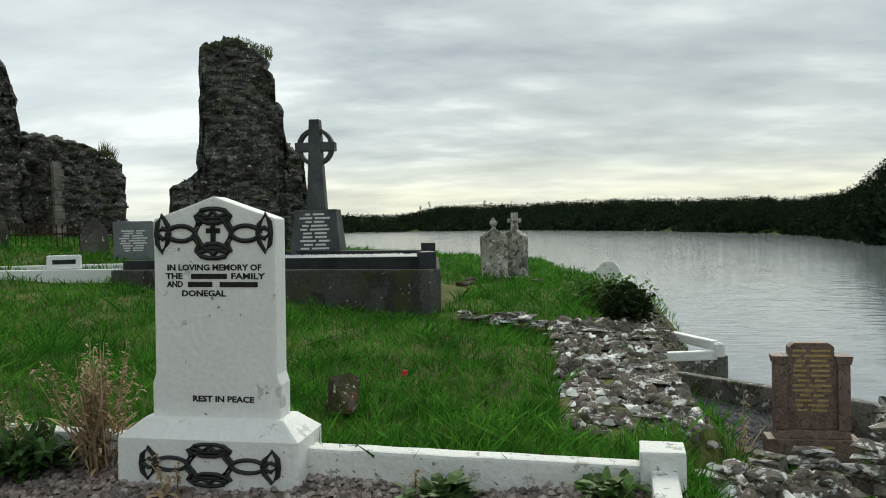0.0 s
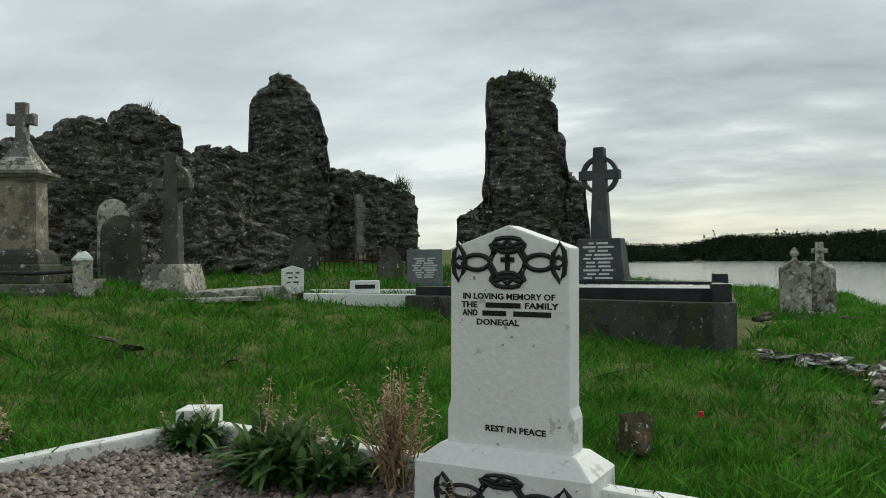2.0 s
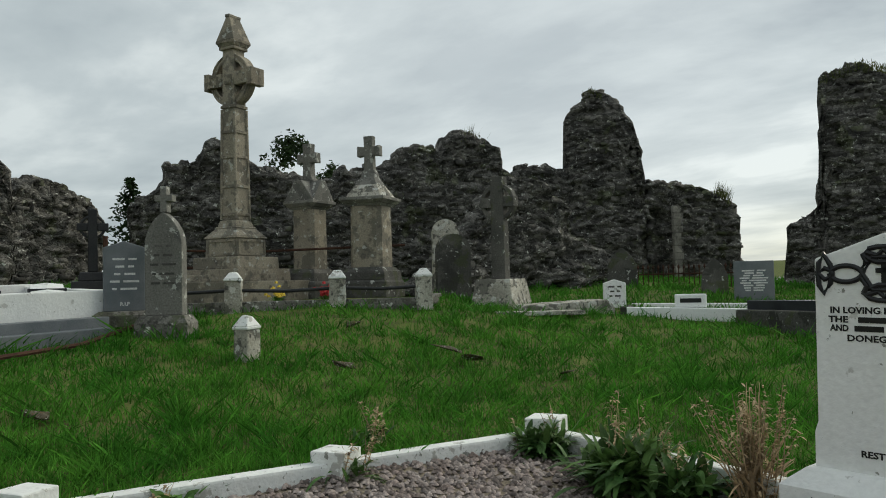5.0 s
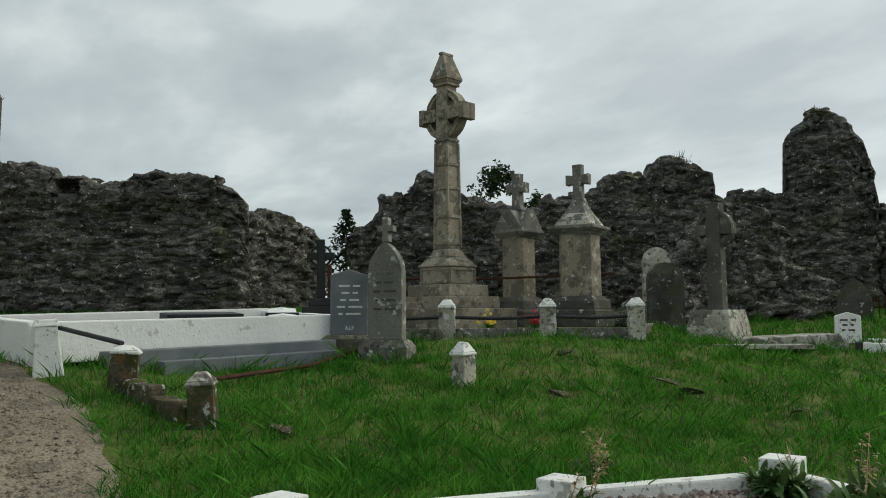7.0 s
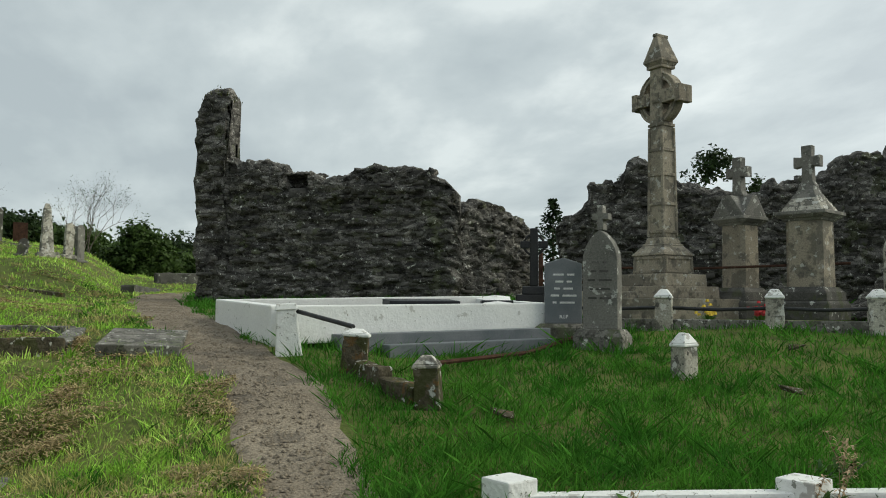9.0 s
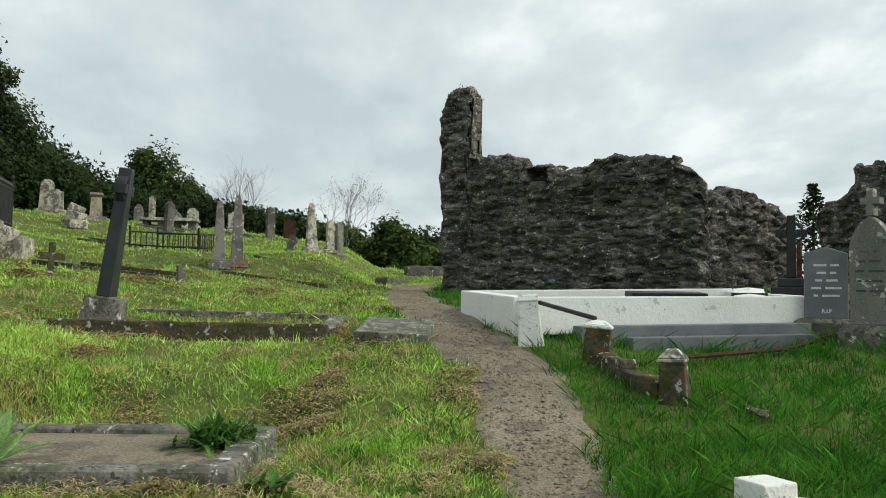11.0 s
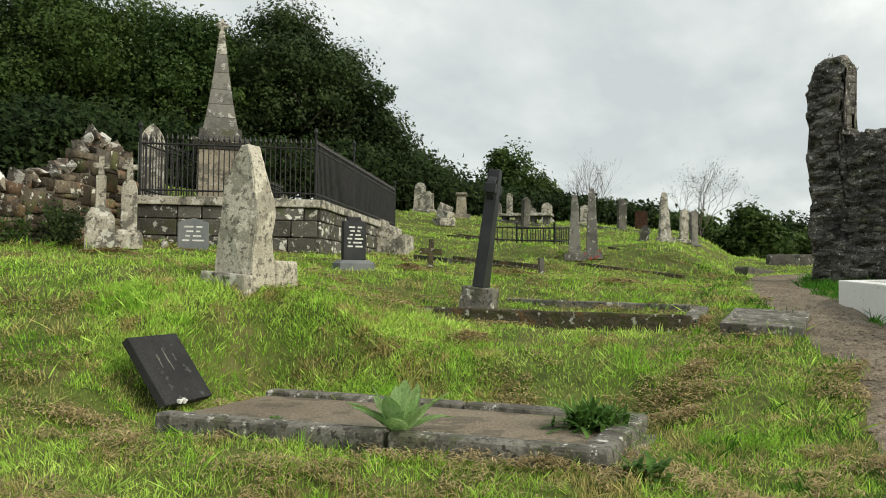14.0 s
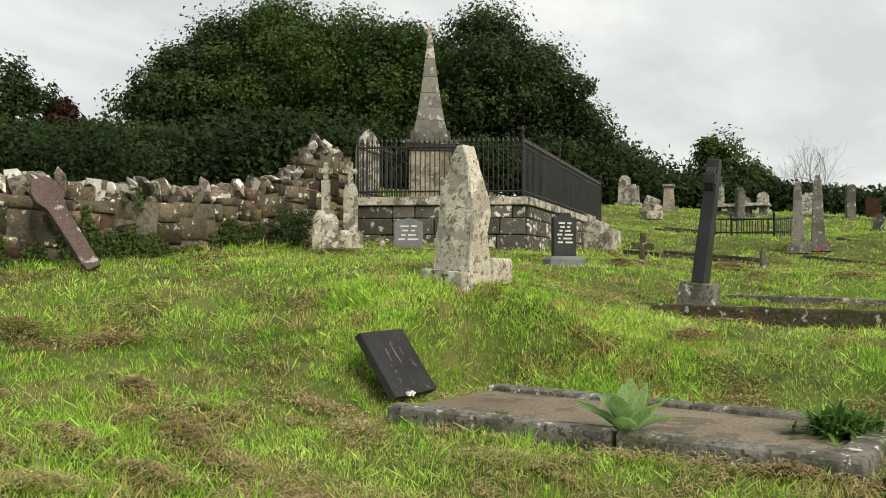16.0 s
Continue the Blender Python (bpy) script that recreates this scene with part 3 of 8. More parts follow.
def wall_mass(a, b, prof, thick, bulge, holes, key):
    """One weathered wall as a solid: cross-sections from foot over the broken top and down again, along its length."""
    va, vb = Vector((*a, 0)), Vector((*b, 0))
    w = (vb - va).normalized()
    out = Vector((w.y, -w.x, 0))
    ps, pz = [p[0] for p in prof], [p[1] for p in prof]
    zf = min(gz(*va.xy), gz(*vb.xy)) - 0.35
    n = max(6, int((ps[-1] - ps[0]) / 0.06))
    K = int((max(pz) - zf) / 0.058)
    V = []
    for i in range(n + 1):
        s = ps[0] + (ps[-1] - ps[0]) * i / n
        edge = min(s - ps[0], ps[-1] - s)
        end = min(1.0, 0.2 + math.sqrt(edge / 0.16 + 1e-6) * 0.8) if edge < 0.16 else 1.0
        top = float(np.interp(s, ps, pz)) + 0.07 * noise.noise((s * 2.6, key, 0)) + 0.09 * (noise.cell((math.floor(s * 4.3), key, 2.2)) - 0.5) + 0.06 * noise.noise((s * 9.0, key, 4))
        for side in (1, -1):
            rows = range(K + 1) if side == 1 else range(K, -1, -1)
            for k in rows:
                z = zf + (top - zf) * k / K
                o = face(s, z, side, thick, bulge, key) * end
                o *= min(1.0, 0.35 + math.sqrt(max(0.0, top - z) / 0.22) * 0.65) if top - z < 0.22 else 1.0
                if any(h0 < s < h1 and z0 < z < z1 for h0, h1, z0, z1 in holes):
                    o = -0.28 if side == 1 else o
                jag = 0.10 * noise.noise((z * 2.2, s * 0.7, key)) + 0.10 * (noise.cell((math.floor(z / 0.14), key, 8.1)) - 0.5) + 0.03 * noise.noise((z * 9.0, s * 2, key))
                V.append(va + w * (s + jag) + out * side * o + Vector((0, 0, z)))
    m = 2 * (K + 1)
    F = []
    for i in range(n):
        for k in range(m - 1):
            F.append((i * m + k, (i + 1) * m + k, (i + 1) * m + k + 1, i * m + k + 1))
    return [tuple(v) for v in V], F


def ruin(name, label, spans, seed, thick=0.9, category="ruined wall", loose=260, bulge=0.20, share=0.30):
    rng = np.random.default_rng(seed)
    boxes = []
    root = thing(name, label, category, pose(0, 0, 0), kind="structure")
    for n, (a, b, prof, *more) in enumerate(spans):
        holes = more[0] if more else ()
        key = seed * 1.37 + n
        V, F = wall_mass(a, b, prof, thick, bulge, holes, key)
        part("wall_mass", mesh_from("wall_mass", V, F, M_MASS), None, root)
        low = [(s, z - 0.18) for s, z in prof]
        for bx in wall_boxes(a, b, low, thick, rng, holes=[(h0 - 0.1, h1 + 0.1, z0 - 0.1, z1 + 0.1) for h0, h1, z0, z1 in holes]):
            if rng.random() < share:
                s = float((bx[0][0] - a[0]) * bx[1][0] + (bx[0][1] - a[1]) * bx[1][1]) + bx[3] / 2
                if not prof[0][0] + 0.3 < s < prof[-1][0] - 0.3:
                    continue
                if min(np.interp(s - 0.4, *zip(*prof)), np.interp(s + 0.4, *zip(*prof))) < bx[0][2] + 0.3:
                    continue
                side = 1 if bx[2][0] * bx[1][1] - bx[2][1] * bx[1][0] > 0 else -1
                d = face(s, bx[0][2] + bx[5] / 2, side, thick, bulge, key) + rng.uniform(-0.06, 0.03)
                o = bx[0] + bx[2] * (d - 0.25)
                boxes.append((o, bx[1], bx[2], bx[3], 0.25, bx[5]))
    for bx in boxes[:loose]:
        V, F = stones_arrays([bx], rng)
        part("stone", mesh_from("stone", V, F, M_RUIN), None, root)
    if boxes[loose:]:
        V, F = stones_arrays(boxes[loose:], rng)
        part("stone_facing", mesh_from("stone_facing", V, F, M_RUIN), None, root)["kind"] = "stuff"
    return root


ruin("ruined_wall_west", "broken grey rubble abbey wall with a chimney-like stub", [
    ((-24.3, 2.0), (-20.8, 7.9), [(-0.32, 6.4), (-0.28, 7.35), (-0.10, 7.56), (0.60, 7.54), (0.67, 7.3), (0.70, 5.6), (2.01, 5.44), (2.44, 5.21), (3.35, 5.15), (3.51, 4.99), (4.3, 5.2), (4.77, 5.32), (5.67, 5.30), (6.4, 5.14), (6.9, 4.85), (7.1, 4.4), (7.16, 3.9)], [(2.47, 3.02, 4.62, 5.02)]),
    ((-21.6, 7.9), (-23.0, 11.5), [(0.3, 4.2), (0.76, 4.35), (1.17, 4.5), (2.01, 4.55), (2.87, 4.28), (3.64, 3.99), (3.78, 3.4)])], 11, thick=0.8, bulge=0.12)
ruin("ruined_wall_middle", "long broken grey rubble wall with jagged top", [
    ((-20.8, 12.0), (-15.0, 23.8), [(-0.66, 3.5), (-0.6, 3.97), (-0.25, 4.1), (0.19, 4.69), (0.27, 4.99), (1.16, 5.12), (1.41, 5.63), (1.66, 5.77), (2.0, 5.5), (2.34, 5.31), (3.19, 4.98), (3.93, 4.82), (4.57, 4.66), (5.01, 4.84), (5.37, 5.1), (6.0, 5.11), (6.9, 5.38), (7.27, 5.78), (7.55, 5.96), (8.19, 5.94), (8.45, 5.6), (8.52, 6.03), (8.76, 6.3), (9.6, 6.41), (9.97, 6.15), (10.44, 5.98), (10.55, 5.5), (10.88, 5.1), (11.1, 4.96), (11.18, 5.19), (11.46, 5.37), (12.33, 5.39), (13.2, 5.28)])], 12)
ruin("ruined_gable_stub", "tall tapering stub of a grey rubble gable", [
    ((-15.0, 23.8), (-12.7, 25.1), [(0.0, 5.3), (0.04, 6.85), (0.2, 7.35), (0.7, 7.78), (0.9, 7.95), (1.45, 7.86), (1.8, 7.55), (2.02, 7.2), (2.25, 6.45), (2.48, 5.7), (2.6, 4.85)]),
    ((-12.7, 25.1), (-10.9, 28.0), [(-0.1, 4.85), (0.33, 4.8), (1.05, 4.72), (1.91, 4.53), (2.59, 4.37), (3.16, 4.11), (3.42, 3.9), (3.48, 3.0)], [(0.05, 0.62, 0.8, 3.8)])], 13)
GABLE = bpy.data.objects["ruined_gable_stub"]
QUOIN = material("pale_dressed_quoins", (0.20, 0.185, 0.16), (0.30, 0.28, 0.245), 2.0, 0.9, 0.5, 30, [((0.09, 0.085, 0.075), 3.0, 0.57, 0.6)], each=0.25, spec=0.1)
for i in range(13):
    bm = B()
    block(bm, 0, 0, 0, 0.212, 0.34 if i % 2 else 0.26, 0.16)
    k = (0.60 + (0.17 if i % 2 else 0.13)) / 3.413
    part("quoin", roughen(soften(bm, 0.015), 0.006, 6, i), QUOIN, GABLE, m=pose(-12.7 + 1.8 * k, 25.1 + 2.9 * k, 1.0 + i * 0.22, 0, 0, 58.2) @ Matrix.Translation((0, -0.48, 0)))
ruin("ruined_tower", "tall leaning stub of grey rubble masonry with grass on top", [
    ((-7.8, 23.8), (-4.1, 24.7), [(-0.05, 1.6), (0.0, 2.8), (0.1, 2.95), (0.62, 3.2), (0.76, 3.55), (0.92, 4.5), (1.0, 6.9), (1.1, 7.12), (1.62, 7.22), (2.04, 7.18), (2.46, 7.0), (2.79, 6.76), (2.98, 6.4), (3.02, 5.9), (3.04, 2.5)]),
    ((-7.96, 24.45), (-4.26, 25.35), [(2.5, 5.5), (2.8, 5.55), (3.17, 5.42), (3.26, 5.2), (3.29, 4.22), (3.7, 4.12), (3.84, 3.86), (3.86, 2.93), (3.95, 2.5), (3.98, 1.2)])], 14, thick=1.0, bulge=0.12)
ruin("ruined_wall_inner", "low collapsed foot of a rubble cross wall with two small arches", [
    ((-12.21, 15.28), (-11.2, 19.85), [(-2.2, 1.3), (-1.2, 2.1), (-0.4, 2.9), (0.3, 3.63), (1.07, 4.03), (1.84, 4.01), (2.04, 3.72), (2.56, 3.55), (2.88, 2.9), (3.19, 2.57), (3.92, 2.34), (4.23, 1.81), (4.41, 0.97)], [(1.26, 1.62, 0.94, 1.55), (2.01, 2.63, 0.92, 1.47)])], 15, bulge=0.35)


def rock_mesh(name, seed, flat=0.6, n=14):
    """An angular stone about 1 across: the hull of a few scattered points."""
    rng = np.random.default_rng(seed)
    bm = B()
    p = rng.normal(size=(n, 3))
    p /= np.linalg.norm(p, axis=1)[:, None]
    p *= rng.uniform(0.38, 0.52, (n, 1))
    for q in p:
        bm.verts.new((q[0], q[1] * rng.uniform(0.8, 1), q[2] * flat))
    bmesh.ops.convex_hull(bm, input=bm.verts)
    return mesh_of(bm, name)


ROCKS = [rock_mesh("rock", 100 + i, 0.35 + 0.05 * (i % 6)) for i in range(12)]


def rocks_with(mt):
    out = []
    for me in ROCKS:
        c = me.copy()
        c.materials.append(mt)
        out.append(c)
    return out


# ---- grave furniture: every kind faces -y in its own frame ----


def bars(name, rows, y, mt, parent):
    """Unreadable lines of lettering as plain bars: rows of (x, z, width, height)."""
    bm = B()
    for x, z, w, h in rows:
        block(bm, x, y, z, z + h, w, 0.004)
    ob = part(name, bm, mt, parent)
    ob["kind"] = "stuff"
    return ob


def text_rows(w, z0, z1, n, rng, h=0.022, x=0.0):
    out = []
    for i in range(n):
        ww = w * rng.uniform(0.5, 0.95)
        z = z1 - (i + 0.5) * (z1 - z0) / n
        a = rng.uniform(0.25, 0.6)
        out.append((x - ww / 2 + ww * a / 2 - 0.01, z, ww * a - 0.03, h))
        out.append((x + ww * a / 2 + 0.01, z, ww * (1 - a) - 0.03, h))
    return out


def outline(kind, w, h):
    a = w / 2
    if kind == "round":
        z = h - a
        return [(-a, 0), (a, 0), (a, z)] + [(a * math.cos(t), z + a * math.sin(t)) for t in np.linspace(0.15, math.pi - 0.15, 13)] + [(-a, z)]
    if kind == "gothic":
        r, z = w * 1.05, h - w * 0.95
        c = a - r
        tm = math.acos(-c / r)
        right = [(c + r * math.cos(t), z + r * math.sin(t)) for t in np.linspace(0, tm, 9)]
        return [(-a, 0), (a, 0)] + right + [(-x, zz) for x, zz in right[-2::-1]]
    if kind == "gable":
        return [(-a, 0), (a, 0), (a, h - a * 0.62), (0, h), (-a, h - a * 0.62)]
    if kind == "low":
        return [(-a, 0), (a, 0), (a, h - a * 0.32), (0, h), (-a, h - a * 0.32)]
    if kind == "shoulder":
        return [(-a, 0), (a, 0), (a, h * 0.9), (a * 0.6, h * 0.9), (a * 0.5, h), (-a * 0.5, h), (-a * 0.6, h * 0.9), (-a, h * 0.9)]
    return [(-a, 0), (a, 0), (a, h), (-a, h)]


def headstone(label, x, y, rz, w, h, kind, mt, t=0.12, base=(0.0, 0.0, 0.0), lines=0, ink=None, tilt=0, lean=0, seed=1, z=None, top="", base_mt=None, category="headstone", rough=0.0):
    """base: height, extra width, depth."""
    root = thing("headstone", label, category, pose(x, y, (gz(x, y) if z is None else z) - 0.04, tilt, lean, rz), group="headstones")
    rng = np.random.default_rng(seed)
    bh = base[0]
    if bh:
        bm = B()
        block(bm, 0, 0, 0, bh * 0.75, w + base[1], base[2])
        block(bm, 0, 0, bh * 0.75, bh, w + base[1], base[2], w + base[1] * 0.4, base[2] * 0.75)
        part("base", soften(bm, 0.012), base_mt or mt, root)
    bm = B()
    prism(bm, [(a, b + bh) for a, b in outline(kind, w, h)], -t / 2, t / 2)
    soften(bm, min(0.015, t * 0.15))
    if rough:
        bmesh.ops.subdivide_edges(bm, edges=[e for e in bm.edges if e.calc_length() > 0.25], cuts=4, use_grid_fill=True)
        roughen(bm, rough, 3.0, seed)
    part("slab", bm, mt, root)
    if lines:
        bars("inscription", text_rows(w * 0.82, bh + h * 0.25, bh + h * 0.78, lines, rng, h=min(0.03, h * 0.4 / lines)), -t / 2 - 0.001, ink or M_LETTER, root)
    if top == "cross":
        bm = B()
        cw = 0.085
        prism(bm, [(cw / 2 * a + b, bh + h - 0.03 + c) for a, b, c in ((-1.2, 0, 0), (1.2, 0, 0), (1, 0, 0.15), (1, 0.08, 0.15), (1, 0.08, 0.24), (1, 0, 0.24), (1, 0, 0.36), (-1, 0, 0.36), (-1, 0, 0.24), (-1, -0.08, 0.24), (-1, -0.08, 0.15), (-1, 0, 0.15))], -t * 0.4, t * 0.4)
        part("finial_cross", soften(bm, 0.008), mt, root)
    if top == "finial":
        bm = B()
        for zz, r0, r1, hh in ((0, 0.05, 0.035, 0.05), (0.05, 0.035, 0.075, 0.05), (0.10, 0.075, 0.07, 0.05), (0.15, 0.07, 0.02, 0.08)):
            block(bm, 0, 0, bh + h - 0.02 + zz, bh + h - 0.02 + zz + hh, 2 * r0, 2 * r0 * 0.7, 2 * r1, 2 * r1 * 0.7)
        part("finial", soften(bm, 0.008), mt, root)
    return root


def ring_mesh(r0, r1, z, y0, y1, n=40):
    bm = B()
    v = []
    for i in range(n):
        t = 2 * math.pi * i / n
        v.append([bm.verts.new((r * math.cos(t), yy, z + r * math.sin(t))) for r, yy in ((r0, y0), (r1, y0), (r1, y1), (r0, y1))])
    for i in range(n):
        a, b = v[i], v[(i + 1) % n]
        for k in range(4):
            bm.faces.new((a[k], a[(k + 1) % 4], b[(k + 1) % 4], b[k]))
    return bm


def celtic_cross(label, x, y, rz, mt, steps, h, w0, w1, t, span, arm, ring, zc, head="flat", tilt=0, lean=0, base_mt=None, panels=0, z=None, lines=0, ink=None):
    """steps: (width, depth, top width, top depth, height) from the ground up; h: cross above them; zc: height of the arms' middle above the steps."""
    root = thing("celtic_cross", label, "cross", pose(x, y, (gz(x, y) if z is None else z) - 0.05, tilt, lean, rz), group="celtic crosses")
    zz = 0.0
    for i, (a, b, c, d, hh) in enumerate(steps):
        bm = B()
        block(bm, 0, 0, zz, zz + hh, a, b, c, d)
        part("plinth" if i == 0 else "pedestal", soften(bm, 0.02), base_mt or mt, root)
        if lines and i == len(steps) - 1:
            rows = text_rows(min(a, c) * 0.85, zz + hh * 0.1, zz + hh * 0.92, lines, np.random.default_rng(3), h=hh * 0.4 / lines)
            o = bars("inscription", rows, 0, ink or M_LETTER, root)
            o.matrix_basis = Matrix.Translation((0, -(b + d) / 4 - 0.004, 0)) @ Matrix.Translation((0, 0, zz + hh / 2)) @ pose(0, 0, 0, -math.degrees(math.atan2((b - d) / 2, hh)) * 1.0) @ Matrix.Translation((0, 0, -zz - hh / 2))
        zz += hh
    bm = B()
    wa = w0 + (w1 - w0) * zc / h
    prism(bm, [(-w0 / 2, zz), (w0 / 2, zz), (wa / 2, zz + zc - arm / 2), (wa / 2, zz + zc + arm / 2), (w1 / 2, zz + h), (-w1 / 2, zz + h), (-wa / 2, zz + zc + arm / 2), (-wa / 2, zz + zc - arm / 2)], -t / 2, t / 2)
    part("shaft", soften(bm, 0.015), mt, root)
    for s in (-1, 1):
        bm = B()
        block(bm, s * (span / 4 + wa / 4), 0, zz + zc - arm / 2, zz + zc + arm / 2, span / 2 - wa / 2 - 0.002, t * 0.98)
        part("arm", soften(bm, 0.012), mt, root)
    part("ring", soften(ring_mesh(ring * 0.80, ring, zz + zc, -t * 0.36, t * 0.36), 0.008, 1, 0.8), mt, root)
    if head == "roof":
        bm = B()
        block(bm, 0, 0, zz + h, zz + h + 0.10, w1 * 1.4, t * 1.1, w1 * 1.9, t * 1.3)
        prism(bm, [(-w1 * 0.95, zz + h + 0.10), (w1 * 0.95, zz + h + 0.10), (0, zz + h + 0.52)], -t * 0.65, t * 0.65)
        part("roofed_cap", soften(bm, 0.012), mt, root)
    for i in range(panels):
        za = zz + 0.08 + i * (zc - arm / 2 - ring * 0.75) / panels
        zb = za + (zc - arm / 2 - ring * 0.75) / panels - 0.07
        wm = (w0 + (w1 - w0) * (za - zz) / h) * 0.5
        for fx, fy, ang in ((0, -t / 2, 0), (w0 / 2, 0, 90)):
            bm = B()
            b0, b1 = wm - 0.02, wm + 0.05
            if ang == 90:
                b0, b1 = t * 0.5, t * 0.5 + 0.06
            for q in (-1, 1):
                block(bm, q * (b0 + b1) / 4, 0, za, zb, (b1 - b0) / 2, 0.03)
                block(bm, 0, 0, zb - 0.03 if q > 0 else za, zb if q > 0 else za + 0.03, (b0 + b1) / 2, 0.028)
            k = (w0 + (w1 - w0) * ((za + zb) / 2 - zz) / h) / w0
            part("panel_frame", bm, mt, root, m=pose(fx * k, fy, 0, 0, 0, ang))
    return root


def kerb_bar(name, p, q, w, zp, zq, deep, mt, parent, cham=0.02, rough=0.004, cuts=10):
    """A kerb from p to q with its top at zp and zq, in world metres."""
    p, q = Vector((*p, 0)), Vector((*q, 0))
    d = (q - p).normalized()
    s = Vector((-d.y, d.x, 0)) * (w / 2)
    bm = B()
    v = [bm.verts.new(c + o + Vector((0, 0, z))) for c, z in ((p, zp), (q, zq)) for o, z in ((s, z), (-s, z), (-s, z - deep), (s, z - deep))]
    for f in ((0, 1, 2, 3), (7, 6, 5, 4), (0, 4, 5, 1), (1, 5, 6, 2), (2, 6, 7, 3), (3, 7, 4, 0)):
        bm.faces.new([v[i] for i in f])
    if rough:
        es = [e for e in bm.edges if e.calc_length() > 0.6 * (q - p).length]
        bmesh.ops.subdivide_edges(bm, edges=es, cuts=cuts, use_grid_fill=True)
    soften(bm, cham, 2, 0.7)
    if rough:
        roughen(bm, rough, 7)
    return part(name, bm, mt, parent)


def post(x, y, label, mt, h=0.55, w=0.2, cap=None, rz=20, cap_h=0.1, lean=0, tilt=0, name="stone_post", group="stone posts", z=None):
    root = thing(name, label, "post", pose(x, y, (gz(x, y) if z is None else z) - 0.05, tilt, lean, rz), group=group)
    bm = B()
    block(bm, 0, 0, 0, h, w * 1.05, w, w, w * 0.95)
    soften(bm, 0.02)
    bmesh.ops.subdivide_edges(bm, edges=[e for e in bm.edges if e.calc_length() > 0.3], cuts=3)
    roughen(bm, 0.012, 6, x)
    part("shaft", bm, mt, root)
    if cap_h:
        bm = B()
        block(bm, 0, 0, h - 0.01, h + 0.03, w * 1.08, w * 1.08)
        block(bm, 0, 0, h + 0.03, h + 0.03 + cap_h, w * 1.06, w * 1.06, w * 0.42, w * 0.36)
        part("cap", roughen(soften(bm, 0.022, 3), 0.012, 9, x), cap or mt, root)
    return root


# ---- the white headstone and its gravel plot ----
HS = pose(-1.335, 4.83, 0.03, 0, 1.0, -9)


def knot(bm, scale, y, r):
    """The interlaced ornament: a hexagon round the middle, two eyes beside it, loops above and below and trefoils at the ends."""
    def line(pts, closed=False):
        tube(bm, [(x * scale, y, z * scale) for x, z in pts], r, 6, closed)

    def eye(cx, a, b):
        line([(cx + a * math.cos(t), b * math.sin(t) * (1 - 0.25 * math.cos(t) ** 4)) for t in np.linspace(0, 2 * math.pi, 24, endpoint=False)], True)

    line([(-1.07, 0.0), (-0.54, 0.84), (0.54, 0.84), (1.07, 0.0), (0.54, -0.84), (-0.54, -0.84)], True)
    for s in (1, -1):
        line([(x, s * z) for x, z in ((-1.02, 1.0), (-0.7, 1.27), (-0.3, 1.36), (0.3, 1.36), (0.7, 1.27), (1.02, 1.0), (0.7, 0.74), (0.3, 0.58), (-0.3, 0.58), (-0.7, 0.74))], True)
        line([(x, s * z) for x, z in ((-0.85, 1.08), (-0.3, 0.92), (0, 1.2), (0.3, 0.92), (0.85, 1.08))])
        eye(s * 1.9, 0.84, 0.42)
        line([(s * x, z) for x, z in ((2.6, 0.0), (2.7, 0.5), (3.05, 1.05), (3.3, 0.6), (3.36, 0.0), (3.3, -0.6), (3.05, -1.05), (2.7, -0.5))], True)
        line([(s * x, z) for x, z in ((2.62, 0.15), (3.0, 0.3), (3.34, 0.05), (3.0, -0.3), (2.62, -0.15))], True)
        line([(s * x, z) for x, z in ((1.02, 1.0), (0.86, 0.62), (1.2, 0.1))])
        line([(s * x, z) for x, z in ((1.02, -1.0), (0.86, -0.62), (1.2, -0.1))])


